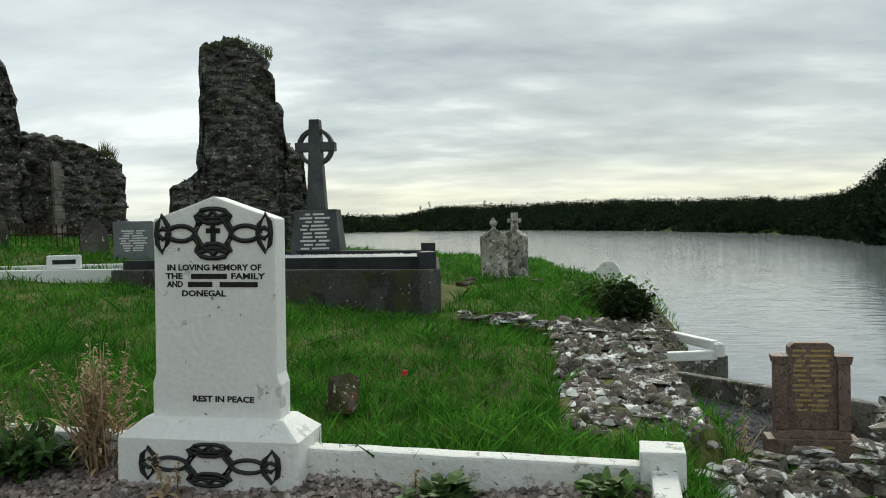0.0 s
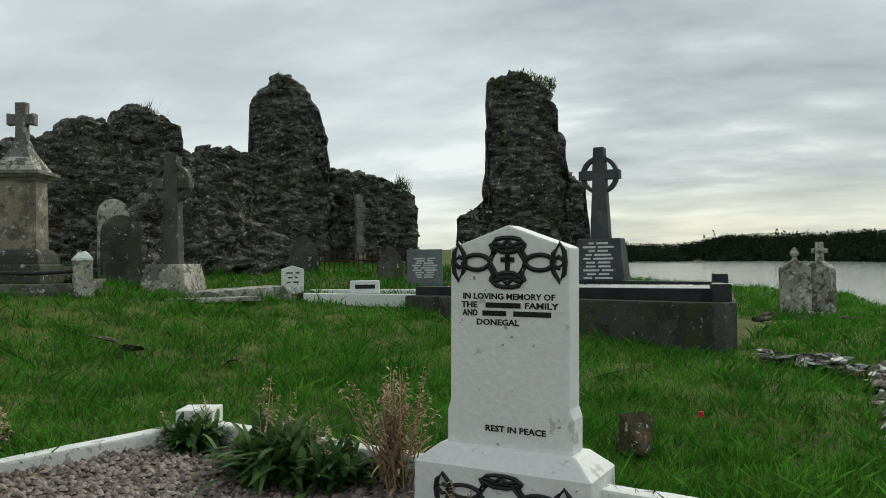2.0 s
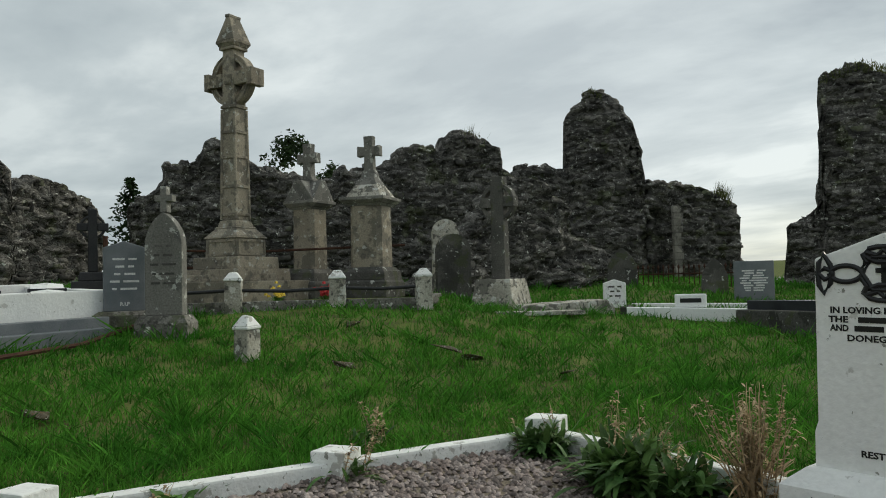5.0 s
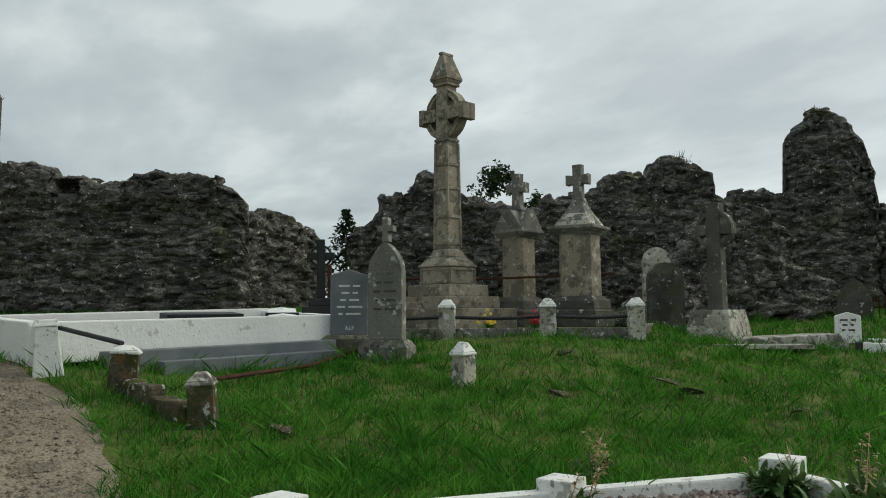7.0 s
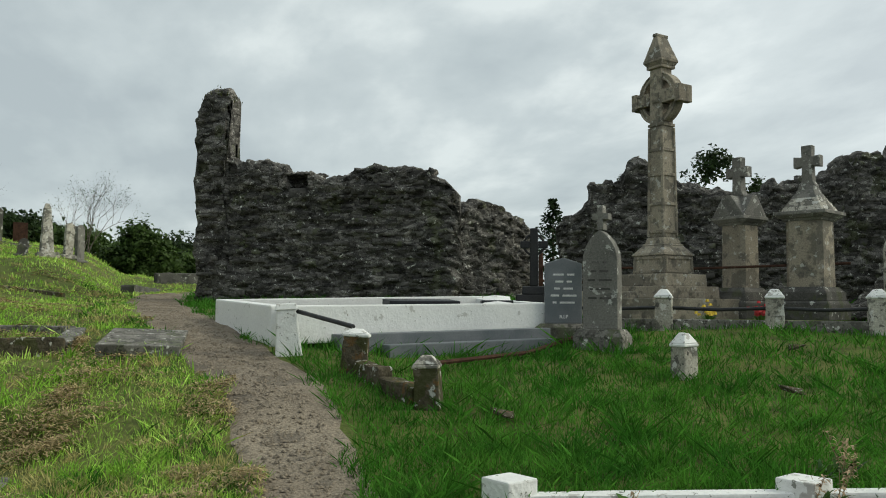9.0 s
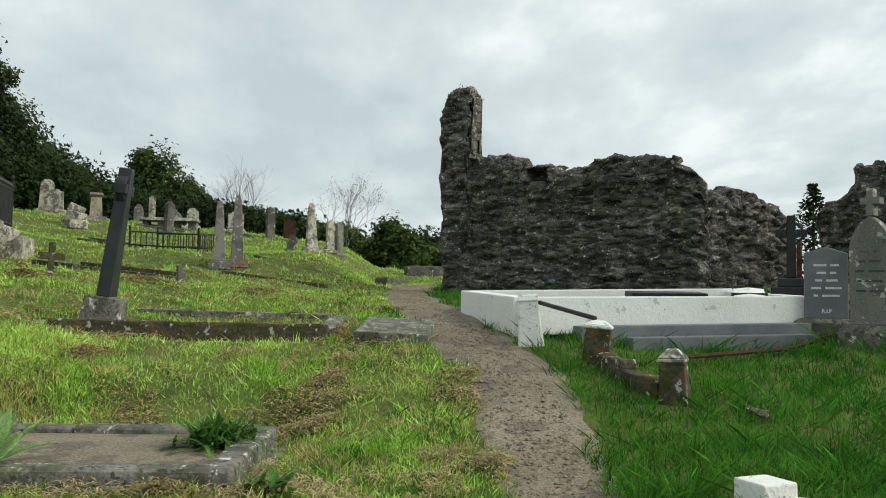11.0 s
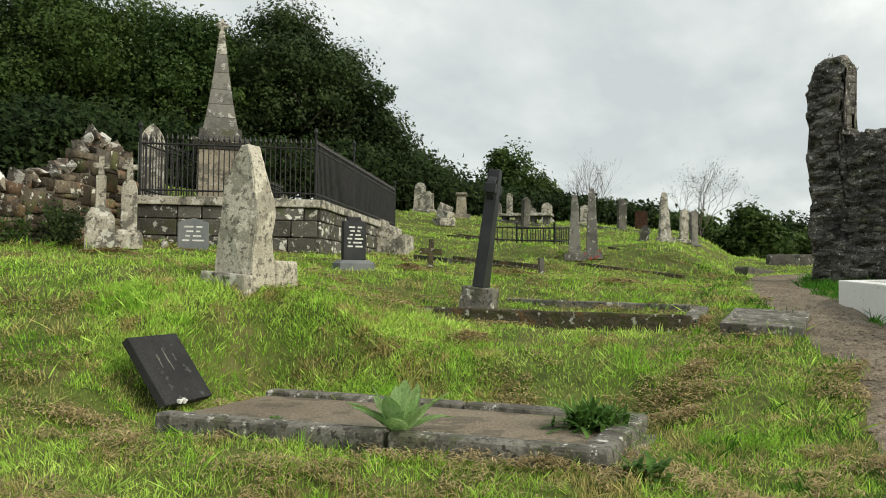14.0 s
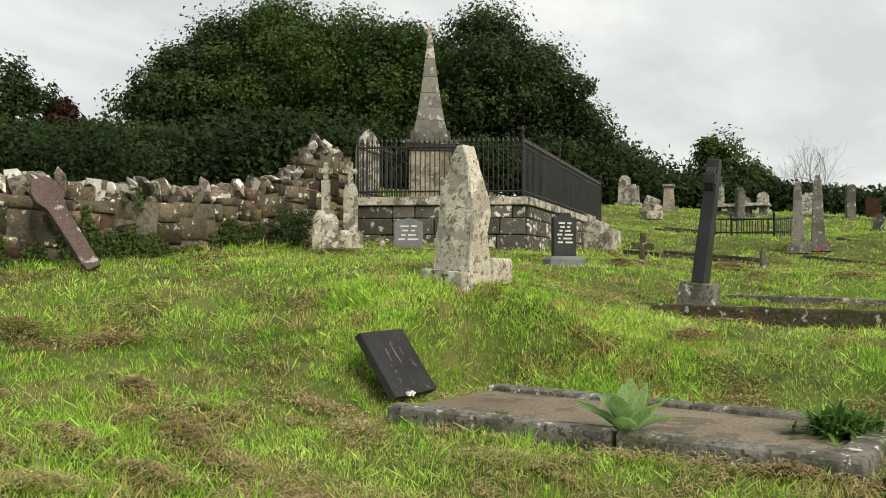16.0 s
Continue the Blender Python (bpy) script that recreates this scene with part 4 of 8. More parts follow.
def white_headstone():
    root = thing("headstone", "white painted headstone with black knotwork standing on a stepped base", "headstone", HS, group="headstones")
    bm = B()
    block(bm, 0, 0, -0.1, 0.31, 1.09, 0.46, 1.08, 0.45)
    block(bm, 0, 0.0, 0.31, 0.41, 1.08, 0.45, 0.84, 0.25)
    roughen(soften(bm, 0.018), 0.003, 9)
    base = part("base", bm, M_WHITE, root)
    bm = B()
    w, d = 0.372, 0.085
    prism(bm, [(-w - 0.02, 0.40), (w + 0.02, 0.40), (w + 0.02, 0.60), (w, 0.66), (w, 1.56), (w * 0.45, 1.63), (0, 1.69), (-w * 0.45, 1.63), (-w, 1.56), (-w, 0.66), (-w - 0.02, 0.60)], -d, d)
    slab = part("slab", roughen(soften(bm, 0.012), 0.0015, 12), M_WHITE, root)
    bm = B()
    knot(bm, 0.104, -d - 0.001, 0.0155)
    o = part("knotwork", bm, M_BLACK, slab, "black painted raised knotwork", m=pose(0.0, 0, 1.475))
    bm = B()
    for x0, x1, z0, z1 in ((-0.014, 0.014, -0.05, 0.06), (-0.042, 0.042, 0.002, 0.03)):
        block(bm, (x0 + x1) / 2, 0, z0, z1, x1 - x0, 0.012)
    part("cross_ornament", bm, M_BLACK, slab, m=pose(0, -d - 0.004, 1.475))
    bm = B()
    knot(bm, 0.122, 0, 0.017)
    part("knotwork", bm, M_BLACK, base, "black painted raised knotwork", m=pose(0.02, -0.229, 0.17, -1) @ Matrix.Diagonal((1, 1, 0.7, 1)))
    y = -d - 0.001
    for txt, x, z, wd in (("IN LOVING MEMORY OF", 0.0, 1.262, 0.575), ("THE", -0.245, 1.212, 0.105), ("FAMILY", 0.205, 1.212, 0.205), ("AND", -0.24, 1.165, 0.10), ("DONEGAL", -0.065, 1.112, 0.27), ("REST IN PEACE", 0.045, 0.498, 0.375)):
        lettering("lettering", txt, 0.048, M_BLACK, slab, pose(x, y, z, 90), wd)
    bars("covered_name", [(-0.03, 1.212, 0.22, 0.03), (-0.085, 1.165, 0.15, 0.03), (0.15, 1.165, 0.23, 0.03)], y - 0.001, M_BLACK, slab)


white_headstone()

C1, MID, NEAR, RPOST = (-3.87, 5.36), (-4.46, 3.71), (-5.07, 1.95), (1.16, 4.42)


def white_plot():
    root = thing("grave_surround", "white painted concrete kerb round a gravelled grave plot", "grave kerb", pose(0, 0, 0))
    kerb_bar("kerb", C1, (-1.93, 5.0), 0.14, 0.37, 0.30, 0.5, M_WHITE_WORN, root)
    kerb_bar("kerb", (-0.80, 4.76), (1.05, 4.44), 0.14, 0.26, 0.20, 0.5, M_WHITE_WORN, root)
    kerb_bar("kerb", C1, NEAR, 0.14, 0.36, 0.33, 0.5, M_WHITE_WORN, root)
    kerb_bar("kerb", (1.16, 4.4), (0.55, 1.6), 0.14, 0.19, 0.16, 0.5, M_WHITE_WORN, root)
    kerb_bar("kerb", (-5.07, 1.95), (0.55, 1.6), 0.14, 0.22, 0.16, 0.5, M_WHITE_WORN, root)
    for (x, y), top, w in ((C1, 0.46, 0.27), (MID, 0.42, 0.25), (NEAR, 0.43, 0.25), (RPOST, 0.29, 0.24)):
        bm = B()
        block(bm, 0, 0, -0.3, top, w, w)
        part("corner_post", roughen(soften(bm, 0.012), 0.004, 8, x), M_WHITE_WORN, root, m=pose(x, y, 0, 0, 0, -12 if x > 0 else 18))


white_plot()


def pebbles(name, label, area, n, size, mt, zoff=0.0, seed=5, keep=None, zfun=ground):
    """Loose stones as one mesh: squashed octahedra with jittered corners, in the quadrilateral area."""
    rng = np.random.default_rng(seed)
    u, v = rng.random(n), rng.random(n)
    a, b, c, d = (np.array(p, float) for p in area)
    P = (a * (1 - u)[:, None] + b * u[:, None]) * (1 - v)[:, None] + (d * (1 - u)[:, None] + c * u[:, None]) * v[:, None]
    if keep is not None:
        P = P[keep(P[:, 0], P[:, 1])]
    n = len(P)
    r = rng.uniform(size[0], size[1], n)
    ang = rng.uniform(0, 6.28, n)
    base = np.array([(1, 0, 0), (0.5, 0.8, 0), (-0.5, 0.8, 0), (-1, 0, 0), (-0.5, -0.8, 0), (0.5, -0.8, 0), (0.4, 0, 0.55), (-0.35, 0.35, 0.6), (-0.3, -0.4, 0.55)])
    V = base[None] * r[:, None, None] * rng.uniform(0.75, 1.25, (n, 9, 3))
    ca, sa = np.cos(ang)[:, None], np.sin(ang)[:, None]
    X, Y = V[..., 0] * ca - V[..., 1] * sa * 0.8, V[..., 0] * sa + V[..., 1] * 0.8 * ca
    V = np.stack([X + P[:, :1], Y + P[:, 1:2], V[..., 2] + (zfun(P[:, 0], P[:, 1]) + zoff + rng.uniform(-0.004, 0.012, n))[:, None]], -1)
    F = np.array([(0, 1, 6), (1, 7, 6), (1, 2, 7), (2, 3, 7), (3, 8, 7), (3, 4, 8), (4, 5, 8), (5, 6, 8), (5, 0, 6), (6, 7, 8)])
    F = (np.arange(n)[:, None, None] * 9 + F[None]).reshape(-1, 3)
    ob = new(name, mesh_from(name, V.reshape(-1, 3), F, mt))
    return tagged(ob, label, "gravel", kind="stuff")


pebbles("gravel_bed", "mixed pink and grey rounded pebbles filling the grave plot", [C1, (1.05, 4.4), (0.4, 1.9), (-4.95, 2.05)], 19000, (0.012, 0.034), M_PEBBLE, 0.016)
bm = B()
grid = []
for i in range(25):
    row = []
    for j in range(17):
        u, v = i / 24, j / 16
        x = (C1[0] * (1 - u) + RPOST[0] * u) * (1 - v) + (NEAR[0] * (1 - u) + 0.55 * u) * v
        y = (C1[1] * (1 - u) + RPOST[1] * u) * (1 - v) + (NEAR[1] * (1 - u) + 1.6 * u) * v
        row.append(bm.verts.new((x, y, gz(x, y) + 0.014)))
    grid.append(row)
for i in range(24):
    for j in range(16):
        bm.faces.new((grid[i][j], grid[i + 1][j], grid[i + 1][j + 1], grid[i][j + 1]))
tagged(part("plot_bed", bm, M_PATH), "earth bed under the pebbles", "ground", kind="structure")
pebbles("path_stones", "loose stones and grit on the trodden path", [(-3, -0.3), (-30, -1.0), (-30, 1.4), (-3, 1.4)], 16000, (0.007, 0.024), M_PATH, 0.012, 6, lambda x, y: np.abs(y - path_at(x)[0]) < path_at(x)[1] * (0.75 + 0.25 * np.sin(x * 7 + y * 5)))

# ---- the broken wall by the lake, and the lower terrace ----


def rubble_wall():
    root = thing("rubble_wall", "broken-down rubble wall with white-lichened stones on top", "ruined wall", pose(0, 0, 0), kind="structure")
    bm = B()
    n, k = 26, 10
    rows = []
    for i in range(n):
        t = i / (n - 1)
        xl, xr, y = 0.78 + 0.45 * t, 1.75 + 0.55 * t + 0.1 * math.sin(t * 9), 5.55 + 3.95 * t
        zt = 0.02 + 0.34 * t
        row = []
        for j in range(k):
            s = j / (k - 1)
            x = xl + (xr - xl) * s
            z = zt + 0.10 * noise.noise((x * 2, y * 2, 0)) + 0.03
            if j in (0, k - 1):
                z -= 0.5 if j == 0 else 1.3
            elif j in (1, k - 2):
                x += -0.06 if j == 1 else 0.06
            row.append(bm.verts.new((x, y, z)))
        if i == 0:
            rows.append([bm.verts.new(v.co + Vector((0, -0.12, -0.7))) for v in row])
        rows.append(row)
    for a, b in zip(rows, rows[1:]):
        for j in range(k - 1):
            bm.faces.new((a[j], a[j + 1], b[j + 1], b[j]))
    part("core", bm, M_CORE, root)
    rng = np.random.default_rng(21)
    meshes = rocks_with(M_RUBBLE)
    for i in range(290):
        t, s = rng.random(), rng.uniform(0.0, 1.0)
        x = 0.80 + 0.45 * t + (0.92 + 0.10 * t) * s
        y = 5.6 + 3.9 * t
        z = 0.05 + 0.34 * t + 0.10 * noise.noise((x * 2, y * 2, 0)) + rng.uniform(-0.03, 0.03)
        r = rng.uniform(0.11, 0.27)
        o = part("stone", meshes[i % 12], None, root)
        o.matrix_basis = pose(x, y, z, rng.normal(0, 5), rng.normal(0, 5), rng.uniform(0, 360)) @ Matrix.Diagonal((r * rng.uniform(1, 1.7), r, r * rng.uniform(0.3, 0.55), 1))
    # the outer face towards the lake, and the low return at its far end
    for i in range(120):
        t = rng.random()
        o = part("stone", meshes[i % 12], None, root)
        r = rng.uniform(0.16, 0.34)
        o.matrix_basis = pose(1.80 + 0.52 * t, 5.6 + 3.9 * t, -0.80 + 0.78 * rng.random() + 0.30 * t, rng.normal(0, 12), rng.normal(0, 12), 90 + rng.normal(0, 15)) @ Matrix.Diagonal((r * 1.4, r, r * 0.8, 1))
    for i in range(40):
        t = rng.random()
        r = rng.uniform(0.14, 0.30)
        o = part("stone", meshes[i % 12], None, root)
        x, y = 0.2 + 0.95 * t, 10.0 - 0.6 * t + rng.uniform(-0.12, 0.12)
        o.matrix_basis = pose(x, y, gz(x, y) + 0.05 + 0.08 * rng.random(), rng.normal(0, 8), rng.normal(0, 8), rng.uniform(0, 360)) @ Matrix.Diagonal((r * 1.4, r, r * 0.6, 1))


rubble_wall()
pebbles("rubble_fill", "small lichened stones packed in the broken wall's top", [(0.80, 5.55), (1.80, 5.55), (2.32, 9.5), (1.22, 9.5)], 900, (0.02, 0.08), M_RUBFILL, 0.015, 23, None, lambda x, y: 0.05 + 0.086 * (y - 5.55))
pebbles("rubble_fill", "small lichened stones packed in the low wall", [(1.5, 5.05), (4.0, 5.3), (4.0, 5.75), (1.5, 5.45)], 500, (0.04, 0.10), M_RUBFILL, -0.26, 24, None, lambda x, y: 0 * x)


def low_wall():
    root = thing("low_stone_wall", "low lichened rubble wall in front of the pink headstone", "stone wall", pose(0, 0, 0), kind="structure")
    rng = np.random.default_rng(22)
    meshes = rocks_with(M_RUBBLE)
    for i in range(90):
        t = rng.random()
        r = rng.uniform(0.12, 0.26)
        x, y = 1.65 + 2.2 * t, 5.25 + 0.25 * t + rng.uniform(-0.16, 0.16)
        o = part("stone", meshes[i % 12], None, root)
        o.matrix_basis = pose(x, y, -0.42 + 0.40 * rng.random(), rng.normal(0, 8), rng.normal(0, 8), rng.uniform(0, 360)) @ Matrix.Diagonal((r * 1.5, r, r * 0.7, 1))
    for i in range(60):
        t = rng.random()
        r = rng.uniform(0.14, 0.32)
        x, y = 3.05 + 0.7 * t, 5.5 + 1.3 * t + rng.uniform(-0.22, 0.22)
        o = part("stone", meshes[i % 12], None, root)
        o.matrix_basis = pose(x, y, -0.55 + 0.62 * rng.random(), rng.normal(0, 8), rng.normal(0, 8), rng.uniform(0, 360)) @ Matrix.Diagonal((r * 1.5, r, r * 0.7, 1))


low_wall()


def pink_headstone():
    root = thing("headstone", "pink granite headstone with gilt lettering on a stepped base", "headstone", pose(3.45, 7.75, -0.78, 0, 0, -12) @ Matrix.Diagonal((0.84, 0.84, 1, 1)), group="headstones")
    bm = B()
    block(bm, 0, 0, 0, 0.22, 0.98, 0.34)
    part("base", soften(bm, 0.012), M_PINK, root)
    bm = B()
    block(bm, 0, 0, 0.22, 0.30, 0.82, 0.26, 0.76, 0.22)
    part("base_moulding", soften(bm, 0.012), M_PINK, root)
    bm = B()
    prism(bm, [(-0.37, 0.30), (0.37, 0.30), (0.37, 0.98), (0.24, 0.98), (0.24, 1.08), (0.18, 1.12), (-0.18, 1.12), (-0.24, 1.08), (-0.24, 0.98), (-0.37, 0.98)], -0.08, 0.08)
    part("slab", soften(bm, 0.01), M_PINK, root)
    for s in (-1, 1):
        bm = B()
        block(bm, s * 0.33, -0.02, 0.30, 0.92, 0.13, 0.2)
        block(bm, s * 0.33, -0.02, 0.92, 1.0, 0.15, 0.22, 0.19, 0.25)
        part("pilaster", soften(bm, 0.01), M_PINK, root)
    rng = np.random.default_rng(4)
    bars("inscription", text_rows(0.44, 0.45, 1.06, 13, rng, 0.018), -0.081, M_GOLD, root)
    bars("inscription", text_rows(0.6, 0.06, 0.17, 2, rng, 0.02), -0.172, M_GOLD, root)


pink_headstone()
root = thing("grave_surround", "dark chippings bed with a concrete edge above the shore", "grave kerb", pose(0, 0, 0))
kerb_bar("kerb", (2.75, 10.9), (4.55, 8.3), 0.14, -0.42, -0.42, 0.5, M_CONC, root)
kerb_bar("kerb", (2.45, 8.0), (3.0, 7.3), 0.16, -0.62, -0.62, 0.3, M_CONC, root)
pebbles("chippings_bed", "dark grey stone chippings in the grave bed", [(2.4, 10.6), (2.75, 10.9), (4.5, 8.3), (2.7, 7.6)], 9000, (0.012, 0.03), M_DARKPEB, 0.03, 9)
root = thing("grave_surround", "white painted kerb round a gravelled plot by the water", "grave kerb", pose(0, 0, 0))
for p, q, zt in (((2.45, 11.2), (3.75, 11.35), -0.28), ((3.75, 11.35), (3.15, 13.6), -0.15)):
    kerb_bar("kerb", p, q, 0.12, zt, zt, 0.13, M_WHITE, root)
bm = B()
block(bm, 0, 0, -0.17, 0.0, 0.13, 0.13)
block(bm, 0, 0, 0.0, 0.03, 0.15, 0.15, 0.06, 0.06)
part("corner_post", soften(bm, 0.01), M_WHITE, root, m=pose(3.78, 11.33, -0.2))
kerb_bar("foundation_wall", (2.4, 11.24), (3.9, 11.42), 0.2, -0.36, -0.36, 0.6, M_CONC, root)
pebbles("gravel_bed", "brown gravel in the white plot by the water", [(2.5, 11.25), (3.7, 11.4), (3.1, 13.5), (2.3, 13.3)], 4000, (0.012, 0.03), M_PEBBLE, 0.2, 10)

# ---- the plot with the tall cross, east of the ruins ----
celtic_cross("dark grey granite celtic cross on an inscribed pedestal", -2.33, 15.4, -8, M_MIDGRAN, [(1.25, 0.62, 1.25, 0.6, 0.30), (0.98, 0.5, 0.80, 0.36, 0.86)], 1.68, 0.36, 0.19, 0.2, 0.76, 0.17, 0.35, 1.17, z=0.80, lines=10)
root = thing("grave_surround", "dark rendered retaining wall with granite kerbs round a chippings bed", "grave kerb", pose(0, 0, 0))
kerb_bar("retaining_wall", (-5.4, 13.6), (-0.1, 10.55), 0.28, 0.95, 0.98, 0.85, M_WALLDARK, root, 0.02, 0.012)
kerb_bar("retaining_wall", (-0.18, 10.7), (-0.22, 14.4), 0.28, 0.97, 1.0, 0.85, M_WALLDARK, root, 0.02, 0.012)
kerb_bar("kerb", (-5.3, 13.75), (-0.25, 10.85), 0.16, 1.10, 1.14, 0.18, M_GRANITE, root, 0.008, 0)
kerb_bar("kerb", (-0.28, 10.85), (-0.3, 14.4), 0.16, 1.14, 1.12, 0.18, M_GRANITE, root, 0.008, 0)
kerb_bar("kerb", (-3.6, 15.6), (-0.3, 14.45), 0.16, 1.16, 1.13, 0.3, M_GRANITE, root, 0.008, 0)
for x, y, h in ((-0.22, 10.82, 1.2), (-0.26, 14.4, 1.26)):
    bm = B()
    block(bm, 0, 0, 0.6, h, 0.22, 0.22)
    part("corner_post", soften(bm, 0.01), M_GRANITE, root, m=pose(x, y, 0, 0, 0, 12))
bm = B()
v = [bm.verts.new(p) for p in ((-5.2, 13.8, 1.05), (-0.3, 10.95, 1.05), (-0.35, 14.3, 1.05), (-3.6, 15.5, 1.05))]
bm.faces.new(v)
bmesh.ops.solidify(bm, geom=bm.faces[:], thickness=0.3)
part("bed", bm, M_CONC, root)
pebbles_ob = pebbles("chippings_bed", "pale grey chippings inside the granite kerbs", [(-5.2, 13.8), (-0.3, 10.95), (-0.35, 14.3), (-3.6, 15.5)], 5000, (0.015, 0.035), M_LETTER, 0.0, 12)
for v in pebbles_ob.data.vertices:
    v.co.z = v.co.z - gz(v.co.x, v.co.y) + 1.06

for x, y, rz, w, top in ((1.05, 16.9, 6, 0.54, "finial"), (1.5, 17.1, -34, 0.52, "cross")):
    headstone("grey gabled headstone blotched with pale lichen by the shore", x, y, rz, w, 0.98, "gable", M_PALE, 0.2, (0.1, 0.1, 0.3), top=top)
for x, y, s in ((0.55, 15.3, 0.5), (1.1, 15.8, 0.4), (1.9, 15.9, 0.45), (0.35, 14.4, 0.35)):
    o = tagged(new("boulder", rocks_with(M_MOSSY)[int(x * 10) % 12]), "flat dark stone lying in the grass near the shore", "stone", "boulders")
    o.matrix_basis = pose(x, y, gz(x, y) + 0.05, 4, -5, x * 90) @ Matrix.Diagonal((s * 1.5, s, s * 0.55, 1))
headstone("small white scrolled headstone near the bank", 3.0, 14.9, -20, 0.42, 0.62, "round", M_WHITE_WORN, 0.1)

# low white plot and small stones before the gable
root = thing("grave_surround", "long low white painted grave kerb with a name block", "grave kerb", pose(0, 0, 0))
kerb_bar("kerb", (-7.35, 13.3), (-5.0, 14.35), 0.2, 1.0, 0.93, 0.5, M_WHITE, root, 0.015, 0)
kerb_bar("kerb", (-8.0, 14.7), (-5.7, 15.8), 0.2, 1.02, 0.98, 0.5, M_WHITE, root, 0.015, 0)
kerb_bar("kerb", (-7.4, 13.35), (-8.0, 14.7), 0.2, 1.0, 1.0, 0.5, M_WALLDARK, root, 0.015, 0)
bm = B()
block(bm, 0, 0, 0, 0.24, 0.54, 0.16)
blk = part("name_block", soften(bm, 0.03), M_WHITE, root, m=pose(-6.4, 13.86, 0.97, 0, 0, 24))
bars("covered_name", [(0, 0.09, 0.36, 0.075)], -0.082, M_BLACK, blk)
headstone("dark granite headstone with pale lettering", -6.4, 17.0, 18, 0.78, 0.86, "flat", M_GREYGRAN, 0.1, (0.14, 0.2, 0.3), 9, base_mt=M_GRANITE, z=0.85)
headstone("dark gothic headstone blackened by weather", -7.88, 18.6, 23, 0.6, 1.15, "gothic", M_DARK, 0.12, z=0.85)
headstone("tall round-topped headstone with a white-edged dark face", -10.2, 18.5, 30, 0.74, 1.36, "gothic", M_DARK, 0.14, z=1.0, seed=2)
headstone("small white pentagonal headstone with faint lettering", -8.0, 14.05, 34, 0.42, 0.5, "low", M_WHITE_WORN, 0.16, (0.04, 0.06, 0.24), 3, M_DARK, z=1.0)
bm = B()
prism(bm, [(0, 0), (1.75, 0), (1.75, 0.24), (1.6, 0.36), (0.1, 0.30), (0, 0.2)], -0.42, 0.42)
tagged(part("grave_slab", roughen(soften(bm, 0.03), 0.012, 4), M_PALE, m=pose(-9.0, 12.2, 0.78, 0, 0, 52)), "low ridged grave slab blotched with pale lichen", "grave slab")
bm = B()
block(bm, 0, 0, 0, 0.07, 1.5, 0.5)
tagged(part("grave_slab", roughen(soften(bm, 0.01), 0.006, 4), M_PALE, m=pose(-8.2, 11.75, gz(-8.2, 11.75) + 0.02, 0, 0, 45)), "flat pale grave slab sunk in the grass", "grave slab")
celtic_cross("grey stone celtic cross on a tapering lichened pedestal", -9.72, 12.75, 10, M_DARK, [(1.05, 1.05, 1.0, 1.0, 0.12), (0.92, 0.92, 0.72, 0.72, 0.56)], 1.98, 0.30, 0.25, 0.22, 0.72, 0.2, 0.36, 1.48, base_mt=M_PALE, z=0.93)
headstone("dark round-topped headstone edged with white lichen", -11.2, 13.1, 58, 0.74, 1.4, "round", M_DARK, 0.16, (0.12, 0.14, 0.34), z=1.05)
headstone("pale scrolled headstone with a ringed cross behind a dark one", -11.95, 13.75, 50, 0.6, 1.85, "round", M_PALE, 0.16, z=1.1)

